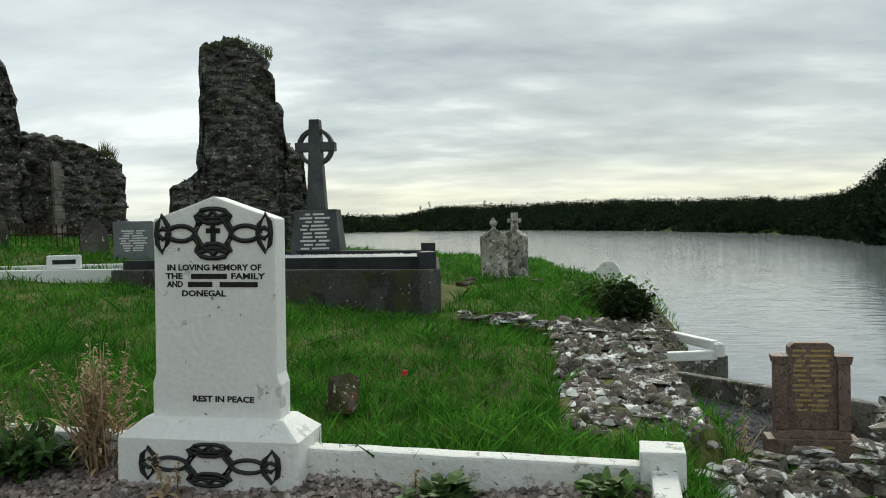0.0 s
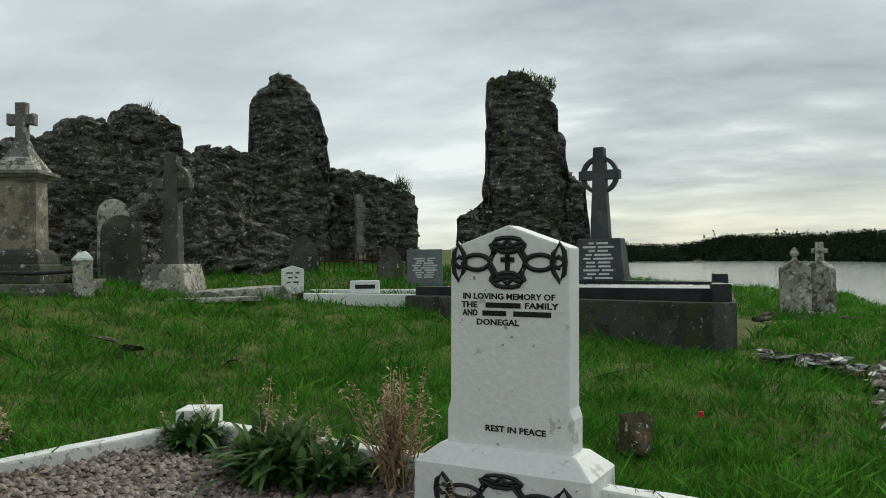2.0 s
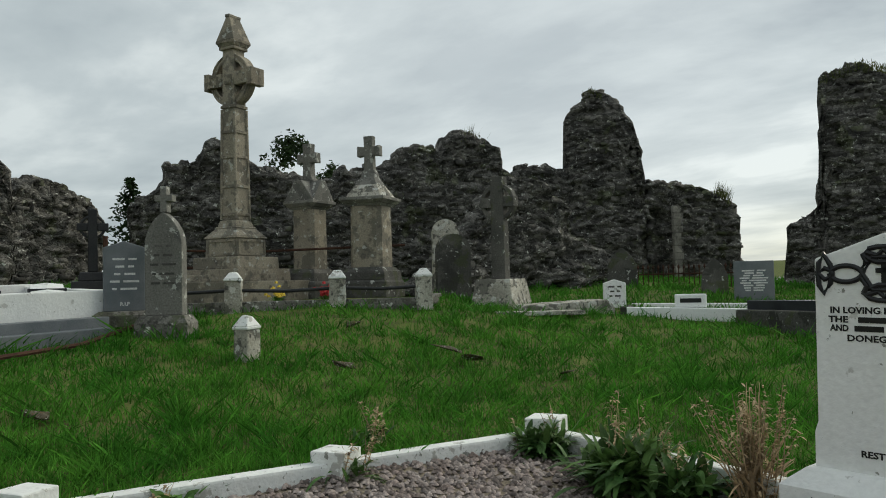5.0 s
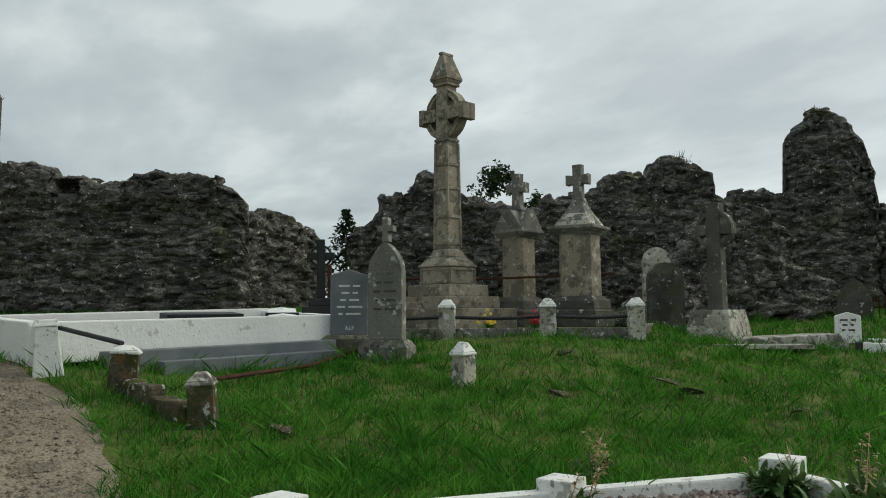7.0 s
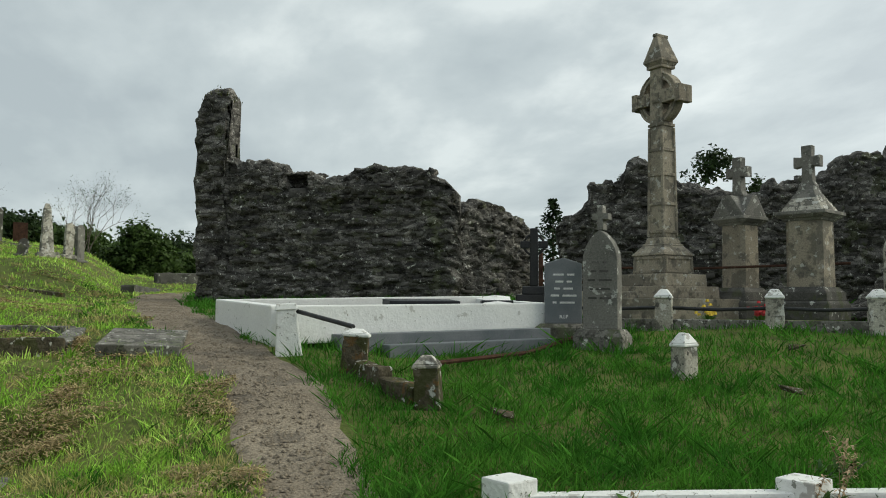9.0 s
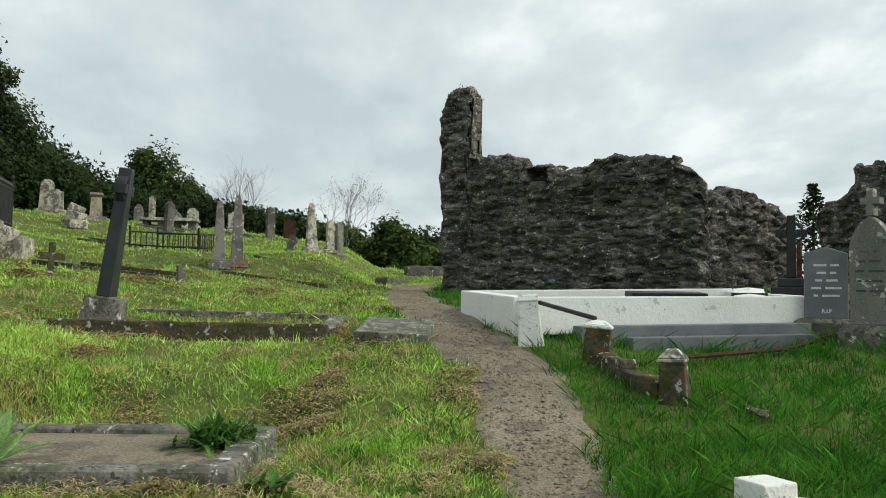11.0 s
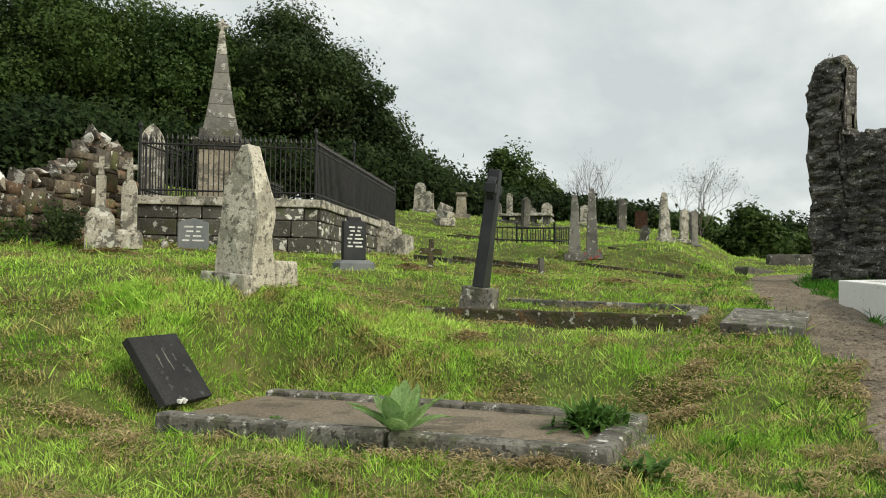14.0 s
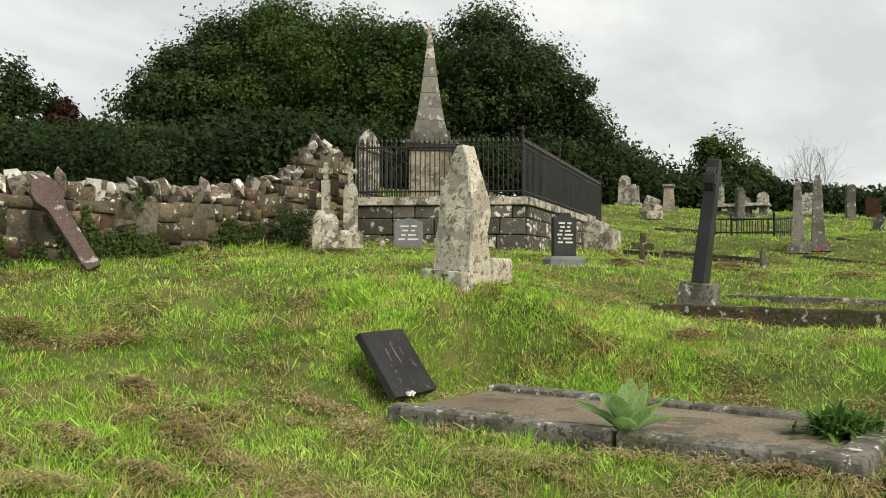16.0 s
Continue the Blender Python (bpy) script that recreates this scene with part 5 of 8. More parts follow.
# ---- the railed plot with the great cross and two tombs ----
def great_cross():
    """The tall cross: stepped base, moulded pedestal, square panelled shaft, pierced wheel and a roofed cap."""
    root = thing("celtic_cross", "tall weathered sandstone celtic cross with panelled shaft on a stepped plinth", "cross", pose(-14.09, 9.79, 1.10, 0, 0, 11) @ Matrix.Diagonal((1, 1, 1.022, 1)), group="celtic crosses")
    for nm, z0, z1, a, b in (("plinth", 0, 0.53, 2.1, 2.1), ("plinth", 0.53, 0.765, 1.52, 1.5), ("plinth", 0.765, 1.0, 1.19, 1.17), ("pedestal", 1.0, 1.36, 0.84, 0.82)):
        bm = B()
        block(bm, 0, 0, z0, z1 - 0.004, a, a, b, b)
        part(nm, roughen(soften(bm, 0.018), 0.004, 5), M_SAND, root)
    bm = B()
    for z0, z1, a, b in ((1.36, 1.40, 0.88, 0.86), (1.40, 1.56, 0.84, 0.56), (1.56, 1.60, 0.58, 0.54), (1.60, 1.72, 0.50, 0.43)):
        block(bm, 0, 0, z0, z1 - 0.002, a, a, b, b)
    part("moulding", soften(bm, 0.012), M_SAND, root)
    for ang in (0, 90):
        for sg in (-1, 1):
            bm = B()
            for q in (-1, 1):
                block(bm, q * 0.35, 0, 1.04, 1.33, 0.05, 0.03)
                block(bm, 0, 0, 1.18 + q * 0.13 - 0.02, 1.18 + q * 0.13 + 0.02, 0.65, 0.03)
            part("panel_frame", bm, M_SAND, root, m=pose(0, 0, 0, 0, 0, ang) @ Matrix.Translation((0, sg * 0.418, 0)))
    z0, z1, w0, w1 = 1.72, 5.15, 0.38, 0.30
    zc = 4.49
    bm = B()
    block(bm, 0, 0, z0, z1, w0, w0, w1, w1)
    part("shaft", soften(bm, 0.015), M_SAND, root)

    def wide(z):
        return w0 + (w1 - w0) * (z - z0) / (z1 - z0)

    # raised corner rolls and cross bands that leave sunk panels
    for qx, qy in ((-1, -1), (1, -1), (1, 1), (-1, 1)):
        part("corner_roll", tube(B(), [(qx * wide(z) / 2, qy * wide(z) / 2, z) for z in (z0 + 0.02, 2.6, 3.9)], 0.034, 6), M_SAND, root)
    for z in (1.80, 2.35, 2.93, 3.42, 3.92):
        bm = B()
        block(bm, 0, 0, z, z + 0.06, wide(z) + 0.05, wide(z) + 0.05)
        part("band", soften(bm, 0.012), M_SAND, root)
    t = 0.36
    for sg in (-1, 1):
        bm = B()
        block(bm, sg * 0.40, 0, zc - 0.13, zc + 0.13, 0.46, t, 0.46, t)
        block(bm, sg * 0.57, 0, zc - 0.17, zc + 0.17, 0.13, t + 0.02)
        part("arm", soften(bm, 0.015), M_SAND, root)
        bm = B()
        for q in (-1, 1):
            block(bm, sg * 0.43, -t / 2, zc + q * 0.10 - 0.02, zc + q * 0.10 + 0.02, 0.22, 0.03)
            block(bm, sg * 0.38 + q * 0.11, -t / 2, zc - 0.08, zc + 0.08, 0.04, 0.03)
        part("arm_panel", bm, M_SAND, root)
    part("ring", soften(ring_mesh(0.385, 0.51, zc, -t * 0.30, t * 0.30, 48), 0.012, 1, 0.8), M_SAND, root)
    for r in (0.40, 0.495):
        part("ring_roll", tube(B(), [(r * math.cos(2 * math.pi * i / 40), -t * 0.31, zc + r * math.sin(2 * math.pi * i / 40)) for i in range(40)], 0.02, 5, True), M_SAND, root)
    part("boss", roughen(soften(block(B(), 0, -w1 / 2, zc - 0.1, zc + 0.1, 0.2, 0.08), 0.03), 0.01, 9), M_SAND, root)
    bm = B()
    for za, zb, a, b in ((5.08, 5.14, 0.40, 0.40), (5.14, 5.20, 0.40, 0.47), (5.20, 5.26, 0.49, 0.49)):
        block(bm, 0, 0, za, zb - 0.002, a, a, b, b)
    part("cap_moulding", soften(bm, 0.01), M_SAND, root)
    bm = B()
    prism(bm, [(-0.24, 5.26), (0.24, 5.26), (0.045, 5.74), (-0.045, 5.74)], -0.24, 0.24)
    for v in bm.verts:
        if v.co.z > 5.5:
            v.co.y *= 0.62
    part("roofed_cap", soften(bm, 0.012), M_SAND, root)
    bm = B()
    block(bm, 0, 0, 5.73, 5.79, 0.11, 0.34)
    part("ridge", soften(bm, 0.012), M_SAND, root)


great_cross()


def pillar_tomb(x, y, rz, z, roof, label, w):
    root = thing("pillar_tomb", label, "tomb", pose(x, y, z, 0, 0, rz), group="pillar tombs")
    bm = B()
    for z0, z1, a, b in ((0, 0.30, w + 0.34, w + 0.34), (0.30, 0.36, w + 0.34, w + 0.26), (0.36, 0.52, w + 0.24, w + 0.22), (0.52, 0.62, w + 0.2, w + 0.04)):
        block(bm, 0, 0, z0, z1 - 0.002, a, a, b, b)
    part("base", soften(bm, 0.012), M_DARK, root, "dark stained moulded base")
    bm = B()
    block(bm, 0, 0, 0.62, 1.86, w, w, w * 0.97, w * 0.97)
    es = [e for e in bm.edges if abs(e.verts[0].co.z - e.verts[1].co.z) > 0.5]
    bmesh.ops.bevel(bm, geom=es, offset=w * 0.13, segments=1, affect="EDGES")
    part("body", roughen(bm, 0.002, 6), M_SAND, root)
    bm = B()
    for z0, z1, a, b in ((1.86, 1.91, w * 1.02, w * 1.1), (1.91, 1.97, w * 1.18, w * 1.34), (1.97, 2.04, w * 1.40, w * 1.40)):
        block(bm, 0, 0, z0, z1 - 0.002, a, a, b, b)
    part("cornice", soften(bm, 0.012), M_GREY, root)
    if roof == "tiers":
        z0, n = 2.04, 6
        edge = [w * k for k in (1.36, 1.18, 1.0, 0.82, 0.66, 0.52, 0.42)]
        for i in range(n):
            bm = B()
            k = 2 * math.pi / 32
            lo, hi = [], []
            for q in range(32):
                c, sn = math.cos(q * k), math.sin(q * k)
                f = 1 / max(abs(c), abs(sn)) ** 0.45
                jag = 0.012 if (q + i) % 4 < 2 else 0.0
                lo.append(bm.verts.new((c * f * edge[i] / 2, sn * f * edge[i] / 2, z0 - jag)))
                hi.append(bm.verts.new((c * f * (edge[i + 1] / 2 + 0.01), sn * f * (edge[i + 1] / 2 + 0.01), z0 + 0.085)))
            bm.faces.new(lo[::-1])
            bm.faces.new(hi)
            for q in range(32):
                bm.faces.new((lo[q], lo[(q + 1) % 32], hi[(q + 1) % 32], hi[q]))
            part("roof_course", bm, M_PALE if i < 3 else M_GREY, root)
            z0 += 0.083
    else:
        z0 = 2.46
        for ang in (0, 90):
            bm = B()
            prism(bm, [(-w * 0.66, 2.04), (w * 0.66, 2.04), (w * 0.12, z0), (-w * 0.12, z0)], -w * 0.66 if ang == 0 else -w * 0.655, w * 0.66)
            part("gabled_roof", soften(bm, 0.01), M_GREY, root, m=pose(0, 0, 0, 0, 0, ang))
        z0 += 0.02
    bm = B()
    z0 -= 0.02
    c = 0.105
    prism(bm, [(-0.17, z0), (0.17, z0), (c, z0 + 0.12), (c * 0.9, z0 + 0.40), (0.25, z0 + 0.38), (0.25, z0 + 0.60), (c * 0.9, z0 + 0.58), (c, z0 + 0.80), (-c, z0 + 0.80), (-c * 0.9, z0 + 0.58), (-0.25, z0 + 0.60), (-0.25, z0 + 0.38), (-c * 0.9, z0 + 0.40), (-c, z0 + 0.12)], -0.085, 0.085)
    part("cross", roughen(soften(bm, 0.014), 0.006, 8), M_GREY, root)
    return root


pillar_tomb(-12.33, 11.85, 22, 1.25, "tiers", "square sandstone pillar tomb with a tiered roof and cross", 0.70)
pillar_tomb(-13.6, 11.3, 12, 1.25, "gables", "square sandstone pillar tomb with crossed gables and a cross", 0.56)
PLOT = [(-11.69, 8.02), (-10.61, 9.33), (-9.57, 10.34)]
for x, y in PLOT:
    post(x, y, "lichened stone post with a white pyramid cap at the railed plot", M_PALE, 0.56, 0.27, M_WHITE_WORN, 48, 0.11, z=1.12)
root = thing("plot_railing", "dark iron rails between the plot's stone posts", "railing", pose(0, 0, 0))
for p, q in (((-12.8, 6.6), PLOT[0]), (PLOT[0], PLOT[1]), (PLOT[1], PLOT[2])):
    for zr in (1.42,):
        part("rail", tube(B(), [(*p, zr + 0.05), (*((Vector(p) + Vector(q)) / 2), zr + 0.02), (*q, zr + 0.05)], 0.03, 8), M_IRON, root)
for zr, p, q in ((2.32, (-15.9, 8.0), (-12.0, 12.5)), (2.02, (-15.9, 8.0), (-14.0, 10.6))):
    part("chain_rail", tube(B(), [(*p, zr), (*((Vector(p) + Vector(q)) / 2), zr - 0.08), (*q, zr)], 0.028, 6), M_RUST, root)
for x, y in ((-15.9, 8.0),):
    part("iron_standard", tube(B(), [(x, y, 1.1), (x, y, 2.6)], 0.05, 8), M_RUST, root)
root = thing("grave_surround", "low lichened stone kerb under the railing", "grave kerb", pose(0, 0, 0))
for p, q in (((-12.8, 6.6), PLOT[0]), (PLOT[0], PLOT[1]), (PLOT[1], PLOT[2])):
    kerb_bar("kerb", p, q, 0.2, 1.28, 1.28, 0.5, M_CONC, root)
kerb_bar("kerb", PLOT[2], (-10.9, 12.2), 0.2, 1.28, 1.32, 0.5, M_CONC, root)
root = thing("plinth_wall", "low sandstone plinth wall round the great cross", "grave kerb", pose(0, 0, 0))
kerb_bar("kerb", (-15.4, 7.5), (-13.35, 10.0), 0.3, 1.78, 1.78, 0.6, M_SAND, root)
kerb_bar("kerb", (-13.35, 10.0), (-14.9, 11.3), 0.3, 1.78, 1.78, 0.6, M_SAND, root)

post(-8.74, 6.12, "squat stone post with a chipped white pyramid top in the grass", M_PALE, 0.44, 0.24, M_WHITE_WORN, 10, 0.13)
headstone("tall gothic grey headstone with carved arch and a cross on top", -10.56, 6.12, 38, 0.52, 1.45, "gothic", M_GREY, 0.2, (0.42, 0.22, 0.44), 6, M_DARK, top="cross", z=0.78, base_mt=M_CONC)
g = headstone("blue-grey granite headstone with a low pointed top", -11.38, 5.95, 68, 0.56, 1.0, "low", M_GREYGRAN, 0.1, (0.22, 0.3, 0.34), 5, M_LETTER, z=1.04, base_mt=M_CONC)
lettering("lettering", "R.I.P", 0.07, M_LETTER, g, pose(0, -0.052, 0.3, 90), 0.13)

# ---- the white tomb enclosure beside the path ----
root = thing("grave_enclosure", "long white painted wall round a raised family grave", "grave wall", pose(0, 0, 0))
WA, WB, WC, WD = (-11.2, 1.62), (-11.65, 5.75), (-14.4, 5.9), (-13.85, 1.2)
kerb_bar("wall", WA, WB, 0.24, 1.47, 1.53, 0.5, M_WHITE, root, 0.02, 0.003)
kerb_bar("wall", WA, WD, 0.24, 1.47, 1.56, 0.75, M_WHITE, root, 0.02, 0.003)
kerb_bar("wall", WD, WC, 0.24, 1.56, 1.66, 0.75, M_WHITE, root, 0.02, 0.003)
kerb_bar("wall", WB, WC, 0.24, 1.53, 1.62, 0.6, M_WHITE, root, 0.02, 0.003)
kerb_bar("step", (-10.93, 2.3), (-11.32, 5.6), 0.3, 1.10, 1.16, 0.4, M_GREYGRAN, root, 0.012, 0)
kerb_bar("step", (-10.68, 2.9), (-11.0, 5.5), 0.3, 0.97, 1.02, 0.5, M_GREYGRAN, root, 0.012, 0)
bm = B()
v = [bm.verts.new((*p, 1.44)) for p in (WA, WB, WC, WD)]
bm.faces.new(v)
bmesh.ops.solidify(bm, geom=bm.faces[:], thickness=0.25)
part("bed", bm, M_CONC, root)
bm = B()
block(bm, 0, 0, 0, 0.12, 1.15, 0.6)
tagged(part("grave_ledger", soften(bm, 0.012), M_GRANITE, m=pose(-12.9, 4.2, 1.45, 3, 0, 84)), "dark granite ledger lying on the white grave", "grave slab")
root = thing("memorial_book", "white marble open book propped on the white grave", "memorial", pose(-12.25, 5.25, 1.45, 0, 0, 70))
bm = B()
prism(bm, [(-0.22, 0), (0.22, 0), (0.22, 0.02), (0, 0.045), (-0.22, 0.02)], -0.17, 0.17)
part("pages", soften(bm, 0.006), M_WHITE, root, m=pose(0, 0, 0.10, 22))
bm = B()
block(bm, 0, 0.05, 0, 0.12, 0.5, 0.3)
part("stand", soften(bm, 0.01), M_GRANITE, root)
celtic_cross("black painted cross with a small ring on a black base", -12.7, 6.15, 62, M_BLACK, [(0.62, 0.5, 0.6, 0.48, 0.22), (0.42, 0.36, 0.38, 0.32, 0.14)], 0.98, 0.15, 0.13, 0.12, 0.46, 0.12, 0.19, 0.70, z=1.50)

# gate post, rod and stumps along the path
root = thing("white_pier", "leaning white painted stone pier at the path", "post", pose(-10.72, 1.66, 0.80, 0, -4, 80))
bm = B()
block(bm, 0, 0, 0, 0.62, 0.34, 0.30, 0.24, 0.24)
part("shaft", roughen(soften(bm, 0.02), 0.012, 5), M_WHITE_WORN, root)
bm = B()
block(bm, 0, 0, 0.62, 0.70, 0.30, 0.28, 0.24, 0.22)
part("cap", roughen(soften(bm, 0.015), 0.008, 5), M_WHITE_WORN, root)
post(-9.5, 2.15, "mossy broken stone post with a worn white cap", M_MOSSY, 0.50, 0.28, M_WHITE_WORN, 70, 0.05, lean=5)
post(-7.88, 2.47, "mossy stone stump with a lichened top beside the path", M_MOSSY, 0.44, 0.24, M_PALE, 60, 0.08, lean=-3)
tagged(part("iron_rod", tube(B(), [(-10.65, 1.75, 1.40), (-9.5, 2.15, 1.24)], 0.028, 8), M_IRON), "grey iron rod spanning two posts", "rail")
tagged(part("iron_rod", tube(B(), [(-11.0, 5.9, 1.02), (-10.3, 4.8, 0.86), (-9.6, 3.2, 0.80)], 0.03, 6), M_RUST), "rusted twisted iron rod lying slack above the grass", "rail")
root = thing("grave_surround", "mossy broken stone kerb sunk beside the path", "grave kerb", pose(0, 0, 0))
for p, q, zt in (((-9.35, 2.2), (-8.75, 2.3), 0.86), ((-8.72, 2.31), (-8.05, 2.45), 0.74)):
    kerb_bar("kerb", p, q, 0.2, zt, zt - 0.03, 0.3, M_MOSSY, root, 0.03, 0.03, 6)
for x, y, s in ((-7.15, 2.91, 0.3), (-7.28, 6.4, 0.34), (-7.09, 7.99, 0.45), (-6.6, 7.9, 0.3), (-0.77, 5.95, 0.5), (-5.3, 8.0, 0.25), (-9.0, 8.1, 0.3)):
    o = tagged(new("boulder", rocks_with(M_MOSSY)[int(abs(x) * 7) % 12]), "dark weathered stone half sunk in the grass", "stone", "boulders")
    o.matrix_basis = pose(x, y, gz(x, y) + s * 0.28, 10, -8, x * 77) @ Matrix.Diagonal((s * 1.2, s, s * (1.1 if abs(x) < 1 else 0.55), 1))
root = thing("grave_fence", "rusted iron grave fence with spear tops before the ruin", "fence", pose(0, 0, 0))
pk = mesh_of(tube(tube(B(), [(0, 0, 0), (0, 0, 0.8)], 0.014, 5), [(0, 0, 0.78), (0, 0, 0.82), (0, 0, 0.9)], [0.012, 0.035, 0.004], 5), "picket")
pk.materials.append(M_RUST)
for i in range(24):
    part("picket", pk, None, root, m=pose(-10.6 + i * 0.115, 19.3 + i * 0.052, 0.95))
for zz in (1.05, 1.6):
    part("rail", tube(B(), [(-10.65, 19.28, zz), (-7.9, 20.52, zz)], 0.02, 6), M_RUST, root)

# ---- the hillside graves ----


def concrete_grave():
    """The low raised grave with rolled kerbs, in its own frame from foot (x = 0) to head."""
    a, b = Vector((-5.86, -1.33)), Vector((-6.05, -5.05))
    L = (b - a).length
    d = (b - a) / L
    m = Matrix(((d.x, -d.y, 0, a.x), (d.y, d.x, 0, a.y), (0, 0, 1, 0), (0, 0, 0, 1)))
    root = thing("grave_surround", "low raised concrete grave with rounded lichened kerbs", "grave kerb", m)
    w = -1.62
    for y in (0.0, w):
        for s0, s1 in ((0.0, 1.55), (1.57, L)):
            bm = B()
            block(bm, (s0 + s1) / 2, y, -0.2, 0.36, s1 - s0 - 0.01, 0.2)
            soften(bm, 0.05, 3)
            bmesh.ops.subdivide_edges(bm, edges=[e for e in bm.edges if e.calc_length() > 0.8], cuts=8)
            part("kerb", roughen(bm, 0.008, 6), M_CONC, root)
    bm = B()
    block(bm, 0.0, w / 2, -0.2, 0.355, 0.22, -w + 0.18)
    part("kerb", roughen(soften(bm, 0.05, 3), 0.008, 6), M_CONC, root)
    bm = B()
    block(bm, -0.16, w / 2 + 0.1, -0.2, 0.22, 0.14, -w - 0.2)
    part("footing", roughen(soften(bm, 0.03), 0.012, 6), M_CONC, root)
    bm = B()
    block(bm, L / 2, w / 2, -0.1, 0.305, L - 0.1, -w - 0.18)
    bmesh.ops.subdivide_edges(bm, edges=bm.edges[:], cuts=6, use_grid_fill=True)
    part("bed", roughen(bm, 0.012, 5), M_PATH, root)


concrete_grave()
root = thing("fallen_headstone", "dark slate headstone tilted back at the head of a grave", "headstone", pose(-6.76, -5.30, 0.32, -36, 0, 182))
bm = B()
block(bm, 0, 0, 0, 0.74, 0.74, 0.08)
part("slab", roughen(soften(bm, 0.01), 0.003, 8), M_SLATE, root)
bars("streaks", [(-0.12, 0.38, 0.010, 0.14), (-0.11, 0.46, 0.016, 0.07), (0.01, 0.42, 0.016, 0.17), (0.018, 0.34, 0.009, 0.12), (0.13, 0.44, 0.007, 0.08)], -0.041, M_GREY, root)
bm = B()
for i in range(14):
    block(bm, random.uniform(-0.06, 0.06), random.uniform(-0.03, 0.03), random.uniform(0, 0.03), random.uniform(0.035, 0.05), 0.025, 0.02)
tagged(part("flower_posy", bm, M_WHITE, m=pose(-6.42, -5.12, 0.36)), "small white flowers at the foot of the tilted slab", "flowers")

# mossy kerbed plot with the leaning black cross
root = thing("grave_surround", "mossy low stone kerb round a grassed grave", "grave kerb", pose(0, 0, 0))
kerb_bar("kerb", (-11.2, -4.75), (-11.15, -0.92), 0.18, 1.13, 1.08, 0.5, M_MOSSY, root, 0.03, 0.02, 24)
kerb_bar("kerb", (-13.3, -3.9), (-12.8, -0.88), 0.14, 1.22, 1.17, 0.3, M_CONC, root, 0.02, 0.01, 14)
kerb_bar("kerb", (-11.2, -0.95), (-12.75, -0.85), 0.22, 1.05, 1.16, 0.4, M_CONC, root, 0.02, 0.01, 8)
bm = B()
block(bm, 0, 0, -0.22, 0.06, 0.95, 1.35)
tagged(part("grave_slab", roughen(soften(bm, 0.015), 0.008, 4), M_CONC, m=pose(-11.45, -0.02, gz(-11.45, -0.02) + 0.03, 6.5, 2, 82)), "flat lichened stone slab at the path's edge", "grave slab")
celtic_cross("leaning black stone cross with inscribed shaft on a lichened plinth", -11.75, -3.95, 182, M_GRANITE, [(0.46, 0.5, 0.42, 0.46, 0.36)], 1.74, 0.40, 0.17, 0.17, 0.44, 0.14, 0.2, 1.45, tilt=7, base_mt=M_CONC, z=1.10, lines=0)

# the tall pale stone
root = thing("headstone", "tall pale pointed headstone blotched with dark lichen", "headstone", pose(-9.0, -6.16, gz(-9.0, -6.16) - 0.06, 0, 3, 84) @ Matrix.Scale(1.1, 4), group="headstones")
bm = B()
prism(bm, [(-0.30, 0), (0.30, 0), (0.25, 0.8), (0.18, 1.2), (0.10, 1.45), (0.03, 1.6), (-0.05, 1.58), (-0.13, 1.42), (-0.20, 1.15), (-0.26, 0.75)], -0.2, 0.2)
for v in bm.verts:
    v.co.y *= 1 - 0.3 * v.co.z
soften(bm, 0.02)
bmesh.ops.subdivide_edges(bm, edges=[e for e in bm.edges if e.calc_length() > 0.2], cuts=6, use_grid_fill=True)
part("slab", roughen(roughen(bm, 0.045, 2.3), 0.016, 9), M_CREAM, root)
bm = B()
block(bm, 0.1, 0.36, -0.2, 0.29, 0.5, 0.45, 0.46, 0.38)
part("base", roughen(soften(bm, 0.03), 0.015, 4), M_CREAM, root)
bm = B()
block(bm, -0.02, -0.2, -0.25, 0.13, 0.62, 0.3)
part("base", roughen(soften(bm, 0.03), 0.02, 4), M_PALE, root)

headstone("small black polished headstone with white lettering", -13.6, -6.85, 140, 0.44, 0.78, "shoulder", M_GRANITE, 0.12, (0.24, 0.24, 0.36), 6, M_LETTER, base_mt=M_GREYGRAN, z=1.66)
headstone("grey square plaque headstone with a small cross", -13.15, -9.95, 128, 0.56, 0.64, "low", M_GREYGRAN, 0.1, (0.04, 0.1, 0.2), 4, M_LETTER, z=2.0)
headstone("pale stone cross on a tall tapered lichened plinth", -11.35, -10.5, 130, 0.16, 0.55, "flat", M_PALE, 0.14, (0.72, 0.30, 0.42), top="cross", z=2.0)
headstone("slender pale gothic headstone with a cross finial", -12.05, -10.5, 128, 0.27, 0.95, "gothic", M_PALE, 0.18, (0.34, 0.2, 0.38), top="cross", z=2.05)
for x, y, s in ((-12.75, -10.3, 0.28), (-13.75, -9.6, 0.3)):
    o = tagged(new("boulder", rocks_with(M_PALE)[3]), "pale broken stone leaning at the terrace foot", "stone", "boulders")
    o.matrix_basis = pose(x, y, 2.12, 50, 20, 30) @ Matrix.Diagonal((s * 1.4, s, s, 1))
root = thing("cross_marker", "small brown lichened cross marker in the grass", "cross", pose(-16.1, -6.3, gz(-16.1, -6.3), 0, 3, 120))
bm = B()
block(bm, 0, 0, -0.05, 0.62, 0.11, 0.08)
part("upright", soften(bm, 0.01), M_MOSSY, root)
bm = B()
block(bm, 0, -0.006, 0.30, 0.43, 0.46, 0.075)
part("crosspiece", soften(bm, 0.01), M_MOSSY, root)
post(-16.7, -4.1, "slim dark stone marker post in the grass", M_DARK, 0.44, 0.11, None, 30, 0.0)


